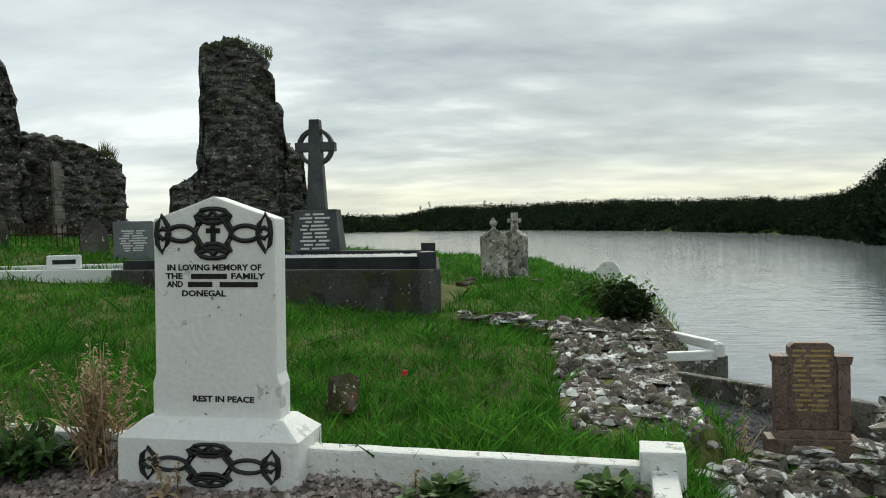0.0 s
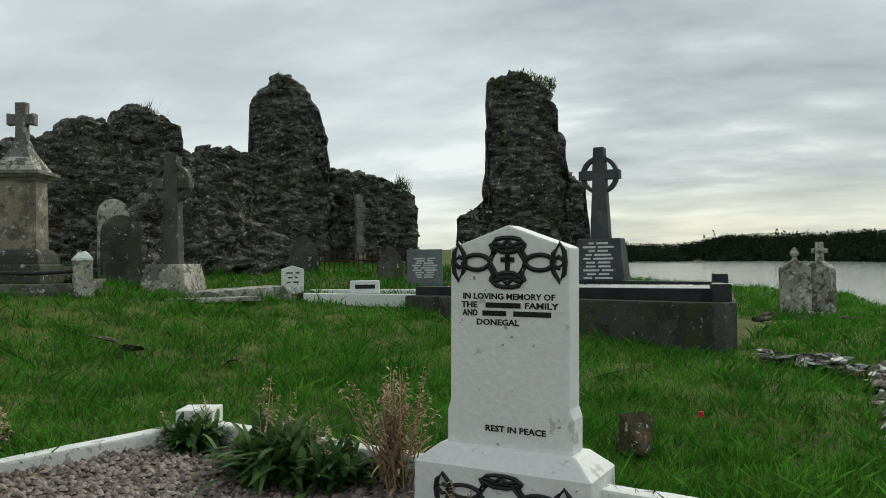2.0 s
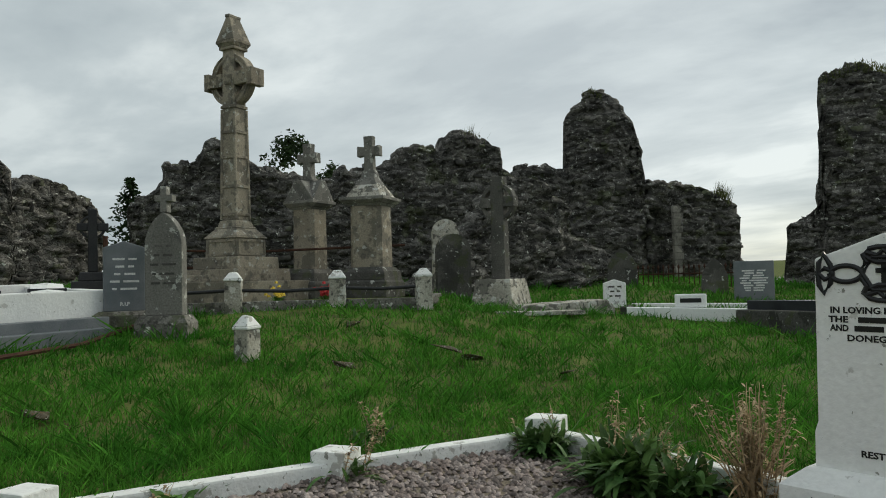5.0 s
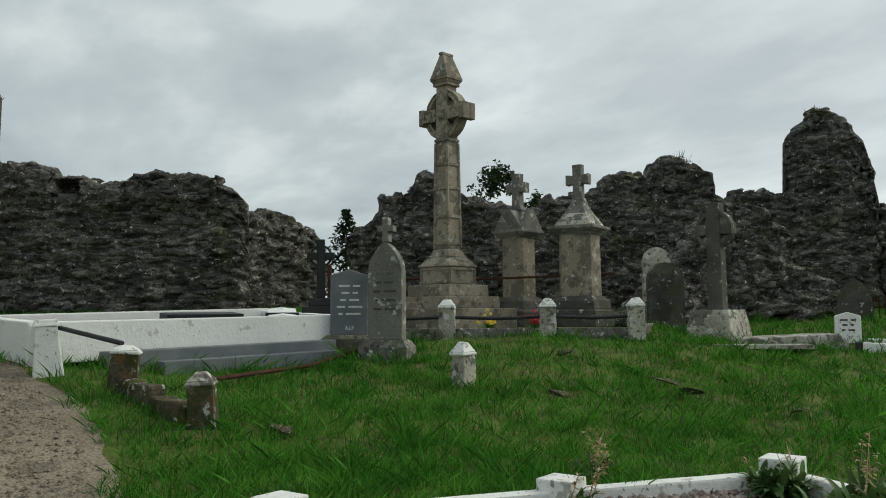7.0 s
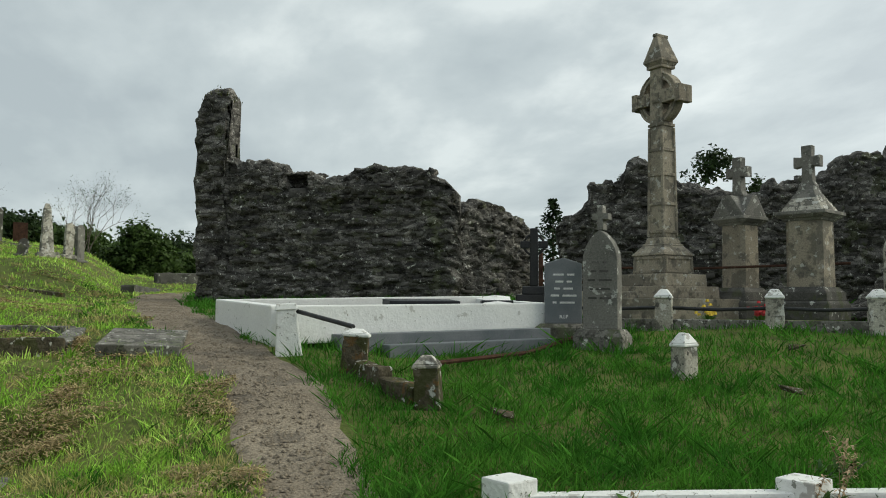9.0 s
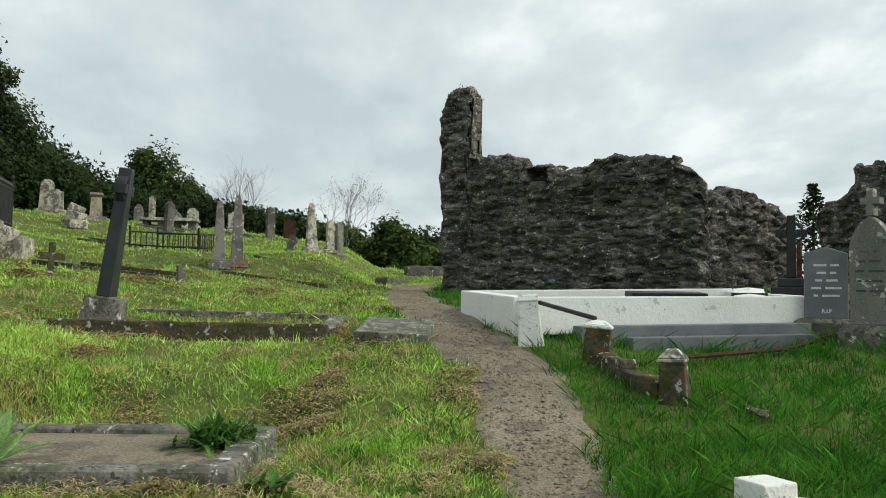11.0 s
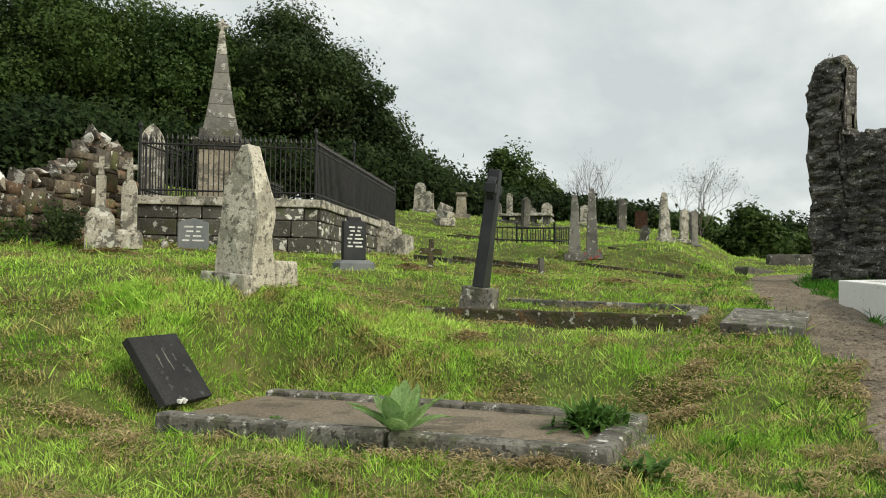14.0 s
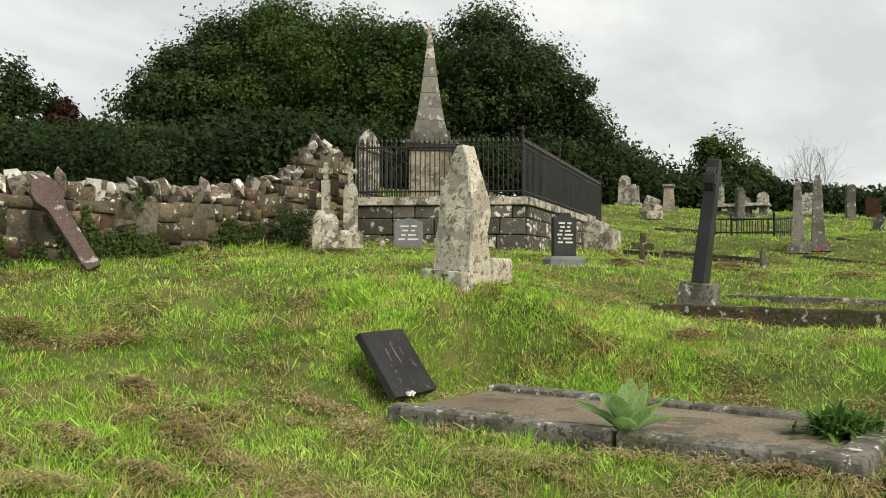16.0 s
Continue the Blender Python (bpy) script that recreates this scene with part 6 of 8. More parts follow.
def fallen_cross():
    """A toppled slab of a cross, wide at the head, leaning on the boundary wall."""
    root = thing("fallen_cross", "purple-brown carved cross slab leaning on the boundary wall", "cross", pose(-6.55, -10.25, 1.58, -24, -24, 168))
    bm = B()
    prism(bm, [(-0.1, 0), (0.1, 0), (0.115, 0.95), (0.19, 1.1), (0.18, 1.25), (0.09, 1.4), (-0.09, 1.4), (-0.18, 1.25), (-0.19, 1.1), (-0.115, 0.95)], -0.06, 0.06)
    part("slab", roughen(soften(bm, 0.015), 0.006, 5), material("purple_sandstone", (0.085, 0.06, 0.058), (0.12, 0.085, 0.08), 2, 0.85, 0.4, 40, [(LICHEN, 7, 0.68, 0.6)]), root)


fallen_cross()


def boundary_wall():
    root = thing("boundary_wall", "old boundary wall of mixed field stones with upright coping stones", "stone wall", pose(0, 0, 0), kind="structure")
    rng = np.random.default_rng(31)
    spans = [((0.5, -11.3), (-5.8, -11.55), [(0, 2.4), (6.3, 2.62)]), ((-5.8, -11.55), (-9.85, -11.75), [(0, 2.62), (4.05, 2.85)]), ((-9.85, -11.75), (-12.3, -12.1), [(0, 2.85), (1.3, 3.1), (2.5, 3.55)]), ((-12.3, -12.1), (-14.1, -12.35), [(0, 3.55), (0.5, 4.15), (1.1, 4.1), (1.8, 3.9)])]
    meshes = rocks_with(M_COPE)
    rest, k = [], 0
    core = B()
    for si, (a, b, prof) in enumerate(spans):
        va, vb = Vector((*a, 0)), Vector((*b, 0))
        w = (vb - va).normalized()
        o = Vector((w.y, -w.x, 0)) * 0.215
        for (s0, z0), (s1, z1) in zip(prof, prof[1:]):
            v = [core.verts.new(va + w * s + o * g + Vector((0, 0, z))) for s, zt in ((s0, z0), (s1, z1)) for g, z in ((-1, 1.0), (1, 1.0), (1, zt - 0.12), (-1, zt - 0.12))]
            for f in ((3, 2, 1, 0), (4, 5, 6, 7), (0, 1, 5, 4), (1, 2, 6, 5), (2, 3, 7, 6), (3, 0, 4, 7)):
                core.faces.new([v[i] for i in f])
        for bx in wall_boxes(a, b, prof, 0.5, rng, course=(0.09, 0.27), length=(0.17, 0.46), bulge=0.06, foot=0.1, ragged=0.05):
            front = bx[2][1] > 0
            if si and front and k < 290:
                V, F = stones_arrays([bx], rng)
                part("stone", mesh_from("stone", V, F, M_FIELD), None, root)
                k += 1
            else:
                rest.append(bx)
        s = 0.0
        while s < prof[-1][0]:
            r = rng.uniform(0.26, 0.52)
            z = np.interp(s, [p[0] for p in prof], [p[1] for p in prof])
            p = va + w * s
            c = part("coping_stone", meshes[int(rng.integers(12))], None, root)
            c.matrix_basis = pose(p.x, p.y, z + r * 0.24, rng.normal(0, 10), 75 + rng.normal(0, 16), math.degrees(math.atan2(w.y, w.x)) + rng.normal(0, 14)) @ Matrix.Diagonal((r * 1.15, 0.56, r * 0.95, 1))
            s += r * 0.52
    part("core", core, M_CORE, root)
    V, F = stones_arrays(rest, rng)
    part("stone_facing", mesh_from("stone_facing", V, F, M_FIELD), None, root)["kind"] = "stuff"


boundary_wall()


# the railed terrace with the obelisk
TC, TL, TR = Vector((-16.05, -8.95)), Vector((-14.3, -12.15)), Vector((-25.1, -10.85))
TX = TL + TR - TC
TOP = 3.22


def terrace():
    root = thing("terrace", "raised ashlar burial terrace of dark lichened blocks", "terrace", pose(0, 0, 0), kind="structure")
    bm = B()
    c = (TC + TL + TR + TX) / 4
    pts = [c + (p - c) * 0.985 for p in (TC, TL, TX, TR)]
    a = [bm.verts.new((*p, 1.5)) for p in pts]
    b = [bm.verts.new((*p, TOP - 0.06)) for p in pts]
    bm.faces.new(a)
    bm.faces.new(b)
    for i in range(4):
        bm.faces.new((a[i], a[(i + 1) % 4], b[(i + 1) % 4], b[i]))
    part("core", bm, M_CORE, root)
    rng = np.random.default_rng(41)
    for p, q in ((TL, TC), (TC, TR)):
        L = (q - p).length
        ang = math.degrees(math.atan2(q.y - p.y, q.x - p.x))
        z = 1.75
        for row, hh in enumerate((0.32, 0.34, 0.36, 0.28)):
            s = -0.05
            while s < L - 0.05:
                l = min(rng.uniform(0.45, 0.95), L + 0.05 - s)
                bm = B()
                block(bm, l / 2, 0, 0, hh - 0.012, l - 0.014, 0.3)
                m = p + (q - p) / L * s
                part("block", roughen(soften(bm, 0.02, 1), 0.012, 4, s + z), M_TERR, root, m=pose(m.x, m.y, z, 0, 0, ang) @ Matrix.Translation((0, rng.uniform(-0.02, 0.02), 0)))
                s += l
            z += hh
        bm = B()
        block(bm, L / 2, 0, z, z + 0.18, L + 0.2, 0.42)
        bmesh.ops.subdivide_edges(bm, edges=[e for e in bm.edges if e.calc_length() > 2], cuts=14)
        part("coping", roughen(soften(bm, 0.025), 0.01, 5), M_PALE, root, m=pose(p.x, p.y, 0, 0, 0, ang))
    for i, (w, z) in enumerate(((1.5, 0.55), (1.2, 0.8), (0.9, 1.02))):
        bm = B()
        block(bm, 0, 0, 0, 0.26 if i else 0.6, w, 1.1 - 0.25 * i)
        part("step", roughen(soften(bm, 0.02), 0.01, 4), M_PALE, root, m=pose(TR.x + 2.5 + 0.1 * i, TR.y + 0.95 - 0.2 * i, 2.0 + z - (0.3 if i == 0 else 0), 0, 0, 12))


terrace()


def iron_fence():
    root = thing("iron_fence", "black wrought iron railing with spear heads round the obelisk", "fence", pose(0, 0, 0))
    bm = B()
    tube(bm, [(0, 0, 0), (0, 0, 1.18)], 0.013, 5)
    tube(bm, [(0, 0, 1.16), (0, 0, 1.2), (0, 0, 1.30)], [0.012, 0.032, 0.003], 5)
    me = mesh_of(bm, "picket")
    me.materials.append(M_IRON)
    zb = 3.27
    for p, q in ((TL, TC), (TC, TR), (TX, TL)):
        d = q - p
        n = int(d.length / (0.105 if p is not TX else 0.14))
        for i in range(n):
            c = p + d * (i / n)
            part("picket", me, None, root, m=pose(c.x, c.y, zb))
        for z in (zb + 0.1, zb + 1.08):
            part("rail", tube(B(), [(p.x, p.y, z), (q.x, q.y, z)], 0.022, 6), M_IRON, root)
    for c, h in ((TC, 1.4), (TC + (TR - TC) * 0.38, 1.75), (TR, 1.4), (TL, 1.4)):
        part("standard", tube(tube(B(), [(c.x, c.y, zb - 0.05), (c.x, c.y, zb + h)], 0.03, 8), [(c.x, c.y, zb + h - 0.03), (c.x, c.y, zb + h + 0.05), (c.x, c.y, zb + h + 0.14)], [0.03, 0.055, 0.01], 8), M_IRON, root)


iron_fence()


def obelisk():
    root = thing("obelisk", "tall tapering stone obelisk with cross finial on a moulded pedestal", "monument", pose(-16.7, -11.85, 3.16, 0, 0, 126) @ Matrix.Diagonal((1, 1, 0.94, 1)))
    for nm, z0, z1, a, b, mt in (("step", 0, 0.22, 1.5, 1.5, M_DARK), ("die", 0.22, 1.42, 1.02, 1.0, M_SAND), ("cornice", 1.42, 1.58, 1.05, 1.3, M_DARK), ("cornice", 1.58, 1.68, 1.32, 1.32, M_DARK), ("plinth", 1.68, 1.95, 0.98, 0.94, M_DARK)):
        bm = B()
        block(bm, 0, 0, z0, z1, a, a, b, b)
        part(nm, soften(bm, 0.015), mt, root)
    z, w = 1.95, 0.80
    for i in range(6):
        bm = B()
        h = 0.30 + 0.045 * i
        w1 = w - 0.115 + 0.002 * i
        block(bm, 0, 0, z, z + h - 0.006, w, w, w1, w1)
        part("spire_block", soften(bm, 0.01), M_GREY if i < 5 else M_PALE, root)
        z, w = z + h, w1
    bm = B()
    block(bm, 0, 0, z, z + 0.1, 0.15, 0.15, 0.08, 0.08)
    prism(bm, [(-0.03, z + 0.08), (0.03, z + 0.08), (0.035, z + 0.2), (0.15, z + 0.2), (0.15, z + 0.28), (0.035, z + 0.28), (0.035, z + 0.4), (-0.035, z + 0.4), (-0.035, z + 0.28), (-0.15, z + 0.28), (-0.15, z + 0.2), (-0.035, z + 0.2)], -0.035, 0.035)
    fin = part("finial_cross", soften(bm, 0.008), M_PALE, root)
    part("ring", ring_mesh(0.075, 0.105, z + 0.24, -0.025, 0.025, 24), M_PALE, fin)


obelisk()
headstone("pale pointed gothic memorial behind the iron railing", -15.4, -12.75, 135, 0.55, 1.85, "gothic", M_PALE, 0.3, z=3.2)
headstone("small pale stone finial inside the railing", -18.6, -11.2, 120, 0.2, 0.55, "gothic", M_PALE, 0.14, z=3.2)

# graves up the slope
HILL = [  # x, y, width, height, outline, material, base, turn, lean
    (-41.3, -16.2, 0.6, 1.45, "round", M_PALE, 0.2, 100, 3), (-40.5, -15.4, 0.7, 0.95, "shoulder", M_PALE, 0.25, 95, -2), (-43.7, -11.8, 0.32, 1.2, "gable", M_PALE, 0.3, 100, 0),
    (-41.2, -9.2, 0.55, 0.85, "round", M_PALE, 0.2, 100, 0), (-44.9, -11.0, 0.35, 0.8, "gable", M_GREY, 0.2, 95, 0), (-43.0, -10.3, 0.3, 0.65, "gothic", M_PALE, 0.15, 100, 0),
    (-40.0, -5.3, 0.42, 1.45, "gable", M_DARK, 0.1, 130, 0), (-36.3, -2.3, 0.34, 1.3, "gable", M_PALE, 0.15, 120, 3), (-37.0, -1.9, 0.34, 1.45, "gable", M_GREY, 0.1, 130, 0),
    (-43.5, -7.5, 0.8, 0.9, "shoulder", M_PALE, 0.2, 95, 0), (-42.0, -4.6, 0.6, 0.9, "flat", M_RUST, 0.1, 95, 0), (-46.0, -8.0, 0.5, 1.0, "round", M_GREY, 0.1, 95, 0),
    (-47.0, -13.4, 0.5, 1.1, "gothic", M_GREY, 0.1, 95, 0), (-36.5, -9.2, 0.5, 1.35, "gable", M_DARK, 0.1, 160, 4), (-33.8, -3.7, 0.35, 0.6, "round", M_DARK, 0.1, 100, 8)]
for i, (x, y, w, h, kind, mt, bh, rz, ln) in enumerate(HILL):
    headstone(("pale weathered headstone standing on the grassy slope" if mt == M_PALE else "grey weathered headstone standing on the grassy slope"), x, y, rz, w, h, kind, mt, 0.18, (bh, 0.2, 0.4), lean=ln, seed=i)


def pillar(x, y, rz, w, h, mt, label, lean=0, broken=False):
    root = thing("memorial_pillar", label, "monument", pose(x, y, gz(x, y) - 0.06, 0, lean, rz), group="memorial pillars")
    bm = B()
    block(bm, 0, 0, 0, 0.22, w * 1.7, w * 1.7, w * 1.6, w * 1.6)
    part("base", soften(bm, 0.015), mt, root)
    bm = B()
    block(bm, 0, 0, 0.22, h - 0.2, w, w, w * (0.55 if broken else 0.8), w * (0.55 if broken else 0.8))
    part("shaft", roughen(soften(bm, 0.02), 0.008, 3), mt, root)
    bm = B()
    if broken:
        block(bm, 0, 0, h - 0.2, h, w * 0.56, w * 0.56, w * 0.2, w * 0.3)
    else:
        block(bm, 0, 0, h - 0.2, h - 0.1, w * 0.85, w * 0.85, w * 1.15, w * 1.15)
        block(bm, 0, 0, h - 0.1, h, w * 1.1, w * 1.1, w * 0.9, w * 0.9)
    part("cap", soften(bm, 0.015), mt, root)
    return root


pillar(-38.2, -12.8, 20, 0.55, 1.3, M_SAND, "pale square pillar monument on the slope")
pillar(-34.2, -2.9, 15, 0.46, 2.1, M_PALE, "pale tapering pillar leaning on its base", -5, True)
for dx, dy, h in ((0, 0, 1.95), (0.35, 0.45, 2.1)):
    pillar(-24.2 + dx * -1, -4.75 + dy, 12, 0.36, h, M_GREY, "tall grey stone shaft standing beside its pair", 0, True)
root = thing("grave_surround", "dark kerb round a sloping grave with red flowers", "grave kerb", pose(0, 0, 0))
kerb_bar("kerb", (-23.6, -4.5), (-22.6, -1.6), 0.2, gz(-23.6, -4.5) + 0.08, gz(-22.6, -1.6) + 0.1, 0.4, M_MOSSY, root)
kerb_bar("kerb", (-26.0, -4.0), (-25.2, -1.3), 0.2, gz(-26.0, -4.0) + 0.08, gz(-25.2, -1.3) + 0.1, 0.4, M_MOSSY, root)
for n, (x0, y0, x1, y1, mt) in enumerate(((-20.4, -7.5, -19.7, -4.9, M_MOSSY), (-22.0, -7.6, -21.2, -5.2, M_CONC), (-30.5, -10.8, -29.2, -8.4, M_MOSSY), (-38.5, -11.0, -37.6, -8.6, M_CONC), (-39.6, -7.5, -38.6, -3.9, M_CONC), (-18.0, -7.7, -17.7, -6.7, M_WALLDARK))):
    root = thing("grave_surround", "low weathered kerb of an old grave in the slope", "grave kerb", pose(0, 0, 0), group="old grave kerbs")
    za, zb = gz(x0, y0) + 0.08, gz(x1, y1) + 0.08
    kerb_bar("kerb", (x0, y0), (x1, y1), 0.22, za, zb, 0.5, mt, root)
    kerb_bar("kerb", (x0 - 0.9, y0), (x1 - 0.9, y1), 0.2, za + 0.1, zb + 0.1, 0.5, mt, root)
root = thing("table_tomb", "flat pale table tomb on short stone legs", "tomb", pose(-39.2, -9.8, gz(-39.2, -9.8), 0, 0, 95))
bm = B()
block(bm, 0, 0, 0.3, 0.44, 2.6, 1.1)
part("slab", soften(bm, 0.02), M_PALE, root)
for x in (-1, -0.35, 0.35, 1):
    bm = B()
    block(bm, x, 0, -0.1, 0.3, 0.25, 0.8)
    part("leg", soften(bm, 0.01), M_DARK, root)
root = thing("broken_monument", "heap of toppled pale monument blocks on the slope", "monument", pose(-34.2, -12.3, gz(-34.2, -12.3) - 0.05, 0, 0, 30))
for i, (x, z, s, a) in enumerate(((0, 0, 0.9, 4), (0.1, 0.32, 0.62, 14), (-0.05, 0.62, 0.6, 25))):
    bm = B()
    block(bm, 0, 0, 0, 0.34, s, s * 0.8)
    part("block", roughen(soften(bm, 0.03), 0.03, 3, i), M_PALE, root, m=pose(x, 0, z, 0, a, a * 3))
root = thing("low_grave_railing", "low rusty iron railing round a grave on the slope", "railing", pose(0, 0, 0))
for p, q in (((-27.9, -8.3), (-26.9, -5.9)), ((-29.0, -7.7), (-28.0, -5.4)), ((-26.9, -5.9), (-28.0, -5.4))):
    P, Q = Vector(p), Vector(q)
    for h in (0.12, 0.55):
        part("rail", tube(B(), [(P.x, P.y, gz(*p) + h), (Q.x, Q.y, gz(*q) + h)], 0.025, 5), M_IRON, root)
    for i in range(13):
        c = P + (Q - P) * i / 12
        part("bar", tube(B(), [(c.x, c.y, gz(*c) - 0.02), (c.x, c.y, gz(*c) + (0.75 if i in (0, 12) else 0.55))], 0.016 if i % 12 else 0.035, 5), M_IRON, root)

# ---- retaining walls where the path bends out of sight ----
for nm, p, q, zt, deep in (("retaining_wall", (-41.0, 1.2), (-42.5, 7.5), 2.9, 1.4), ("retaining_wall", (-28.0, -0.1), (-36.0, 1.0), 2.05, 0.7)):
    root = thing("retaining_wall", "low rough stone retaining wall at the path's bend", "stone wall", pose(0, 0, 0), kind="structure")
    kerb_bar("wall", p, q, 0.4, zt, zt, deep, M_DARK, root, 0.05, 0.06, 20)

# ---- trees ----


def leaf_quads(P, D, size, rng):
    """Quads at P, roughly facing D, of the given sizes."""
    n = len(P)
    r = rng.normal(size=(n, 3))
    D = D + 0.9 * r / np.linalg.norm(r, axis=1)[:, None]
    D /= np.linalg.norm(D, axis=1)[:, None] + 1e-9
    a = np.cross(D, rng.normal(size=(n, 3)))
    a /= np.linalg.norm(a, axis=1)[:, None] + 1e-9
    b = np.cross(D, a)
    s = size[:, None]
    V = np.stack([P - a * s, P - b * s * 0.55, P + a * s, P + b * s * 0.55], 1)
    return V.reshape(-1, 3), (np.arange(n)[:, None] * 4 + np.arange(4)[None]).astype(int)


def leaf_tris(P, D, size, rng):
    """Small three-cornered leaves at P, roughly facing D."""
    n = len(P)
    r = rng.normal(size=(n, 3))
    D = D + 0.9 * r / np.linalg.norm(r, axis=1)[:, None]
    D /= np.linalg.norm(D, axis=1)[:, None] + 1e-9
    a = np.cross(D, rng.normal(size=(n, 3)))
    a /= np.linalg.norm(a, axis=1)[:, None] + 1e-9
    b, s = np.cross(D, a), size[:, None]
    V = np.stack([P - a * s, P + a * s * 0.4 + b * s * 0.7, P + a * s * 0.5 - b * s * 0.65], 1)
    return V.reshape(-1, 3), np.arange(n * 3).reshape(-1, 3)


def branch_tree(bm, p, d, length, r, depth, rng, spread=0.5, up=0.25, n=3):
    pts, rad = [p], [r]
    q = p
    for i in range(3):
        d = (d + Vector(rng.normal(size=3)) * 0.12 + Vector((0, 0, up * 0.15))).normalized()
        q = q + d * length / 3
        pts.append(q)
        rad.append(r * (1 - 0.18 * (i + 1)))
    tube(bm, pts, rad, 5 if depth > 1 else 3)
    ends = [q]
    if depth > 0:
        for i in range(n):
            e = (d + Vector(rng.normal(size=3)) * spread + Vector((0, 0, up))).normalized()
            ends += branch_tree(bm, pts[-1] if i < n - 1 else pts[2], e, length * rng.uniform(0.6, 0.85), r * 0.5, depth - 1, rng, spread, up, n)
    return ends


def tree(x, y, h, r, mt, seed, leaves=9000, size=0.22, label="broad dark green tree in full leaf", low=0.25, flat=0.75, z=None, lobes=16, name="tree"):
    rng = np.random.default_rng(seed)
    z0 = gz(x, y) if z is None else z
    root = thing(name, label, "tree", pose(x, y, z0 - 0.1), group="trees")
    bm = B()
    branch_tree(bm, Vector((0, 0, 0)), Vector((0, 0, 1)), h * 0.3, h * 0.026, 2, rng, 0.5, 0.15)
    part("trunk", bm, M_BARK, root)
    P, D, S = [], [], []
    per = leaves // lobes
    for i in range(lobes):
        t = rng.uniform(0, 1)
        zc = h * (low + (0.88 - low) * t)
        rr = r * math.sqrt(max(0.05, 1 - (2 * (t - 0.38)) ** 2 * 0.85)) * 0.74 * math.sqrt(rng.random()) if i > 1 else 0
        a = rng.uniform(0, 6.28)
        c = np.array([rr * math.cos(a), rr * math.sin(a), zc if i > 1 else h * (0.84 if i else 0.6)])
        lr = r * (rng.uniform(0.19, 0.36) if i > 1 else 0.45)
        clumps = rng.normal(size=(per // 14 + 1, 3))
        clumps /= np.linalg.norm(clumps, axis=1)[:, None]
        k = rng.integers(len(clumps), size=per)
        d = clumps[k]
        q = c + d * lr * np.array([1, 1, flat]) * rng.uniform(0.7, 1.05, (len(clumps), 1))[k] + rng.normal(size=(per, 3)) * lr * 0.17
        P.append(q)
        D.append(d + np.array([0, 0, 0.5]))
        S.append(rng.uniform(0.6, 1.3, per) * size)
    V, F = leaf_tris(np.concatenate(P), np.concatenate(D), np.concatenate(S), rng)
    part("crown", mesh_from("crown", V, F, mt), None, root)
    return root


WOOD = [  # bearing, distance, top, radius, leaf
    (141.3, 49, 14.2, 3.9, M_LEAF), (138.6, 51, 16.6, 5.2, M_LEAF), (135, 49, 17.6, 5.8, M_LEAF2), (130.5, 51, 17.6, 5.6, M_LEAF2), (127, 47, 15.8, 4.2, M_LEAF2), (124.5, 54, 17.8, 4.6, M_LEAF),
    (120.6, 48, 16.9, 5.2, M_LEAF), (117, 50, 15.4, 4.8, M_LEAF), (133, 58, 16.5, 6.0, M_LEAF), (138, 58, 14.5, 6.0, M_LEAF), (114.6, 53, 11.6, 3.6, M_LEAF)]
for i, (be, d, top, r, mt) in enumerate(WOOD):
    x, y = -d * math.sin(radians(be)), d * math.cos(radians(be))
    tree(x, y, top + 0.8 - gz(x, y), r * 1.06, mt, 300 + i, 44000, 0.13, "tall dark broad-leaved tree behind the graveyard", 0.12, flat=0.62, lobes=56)
BEYOND = [(111.5, 58, 10.6, 3.6, M_LEAF), (109.5, 62, 10.0, 3.6, M_LEAF), (107, 60, 8.6, 3.0, M_LEAF), (105, 66, 12.3, 4.2, M_LEAF2), (103, 68, 10.0, 3.6, M_LEAF2), (97.6, 76, 8.3, 3.4, M_LEAF), (95.4, 74, 8.2, 3.2, M_LEAF),
          (89.2, 58, 6.5, 3.0, M_LEAF2), (86.5, 63, 6.3, 3.0, M_LEAF), (151.5, 58, 15.5, 4.4, M_LEAF), (156, 60, 16.5, 5.0, M_LEAF), (148.4, 59, 13.4, 2.4, M_RED), (146, 55, 11.5, 2.6, M_LEAF2)]
for i, (be, d, top, r, mt) in enumerate(BEYOND):
    x, y = -d * math.sin(radians(be)), d * math.cos(radians(be))
    tree(x, y, top - gz(x, y), r, mt, 330 + i, 12000, 0.17, "dark red copper beech beyond the wall" if mt == M_RED else "green broad-leaved tree beyond the graves", 0.05, lobes=30)
for be, d, top, r, n in ((57.0, 30, 6.7, 0.8, 1200), (51.2, 30, 7.5, 1.5, 3500), (48.6, 31, 6.6, 1.0, 1500)):
    x, y = -d * math.sin(radians(be)), d * math.cos(radians(be))
    tree(x, y, top - gz(x, y), r, M_LEAF, 360 + int(be), n, 0.10, "dark bushy tree rising behind the ruin", 0.3)


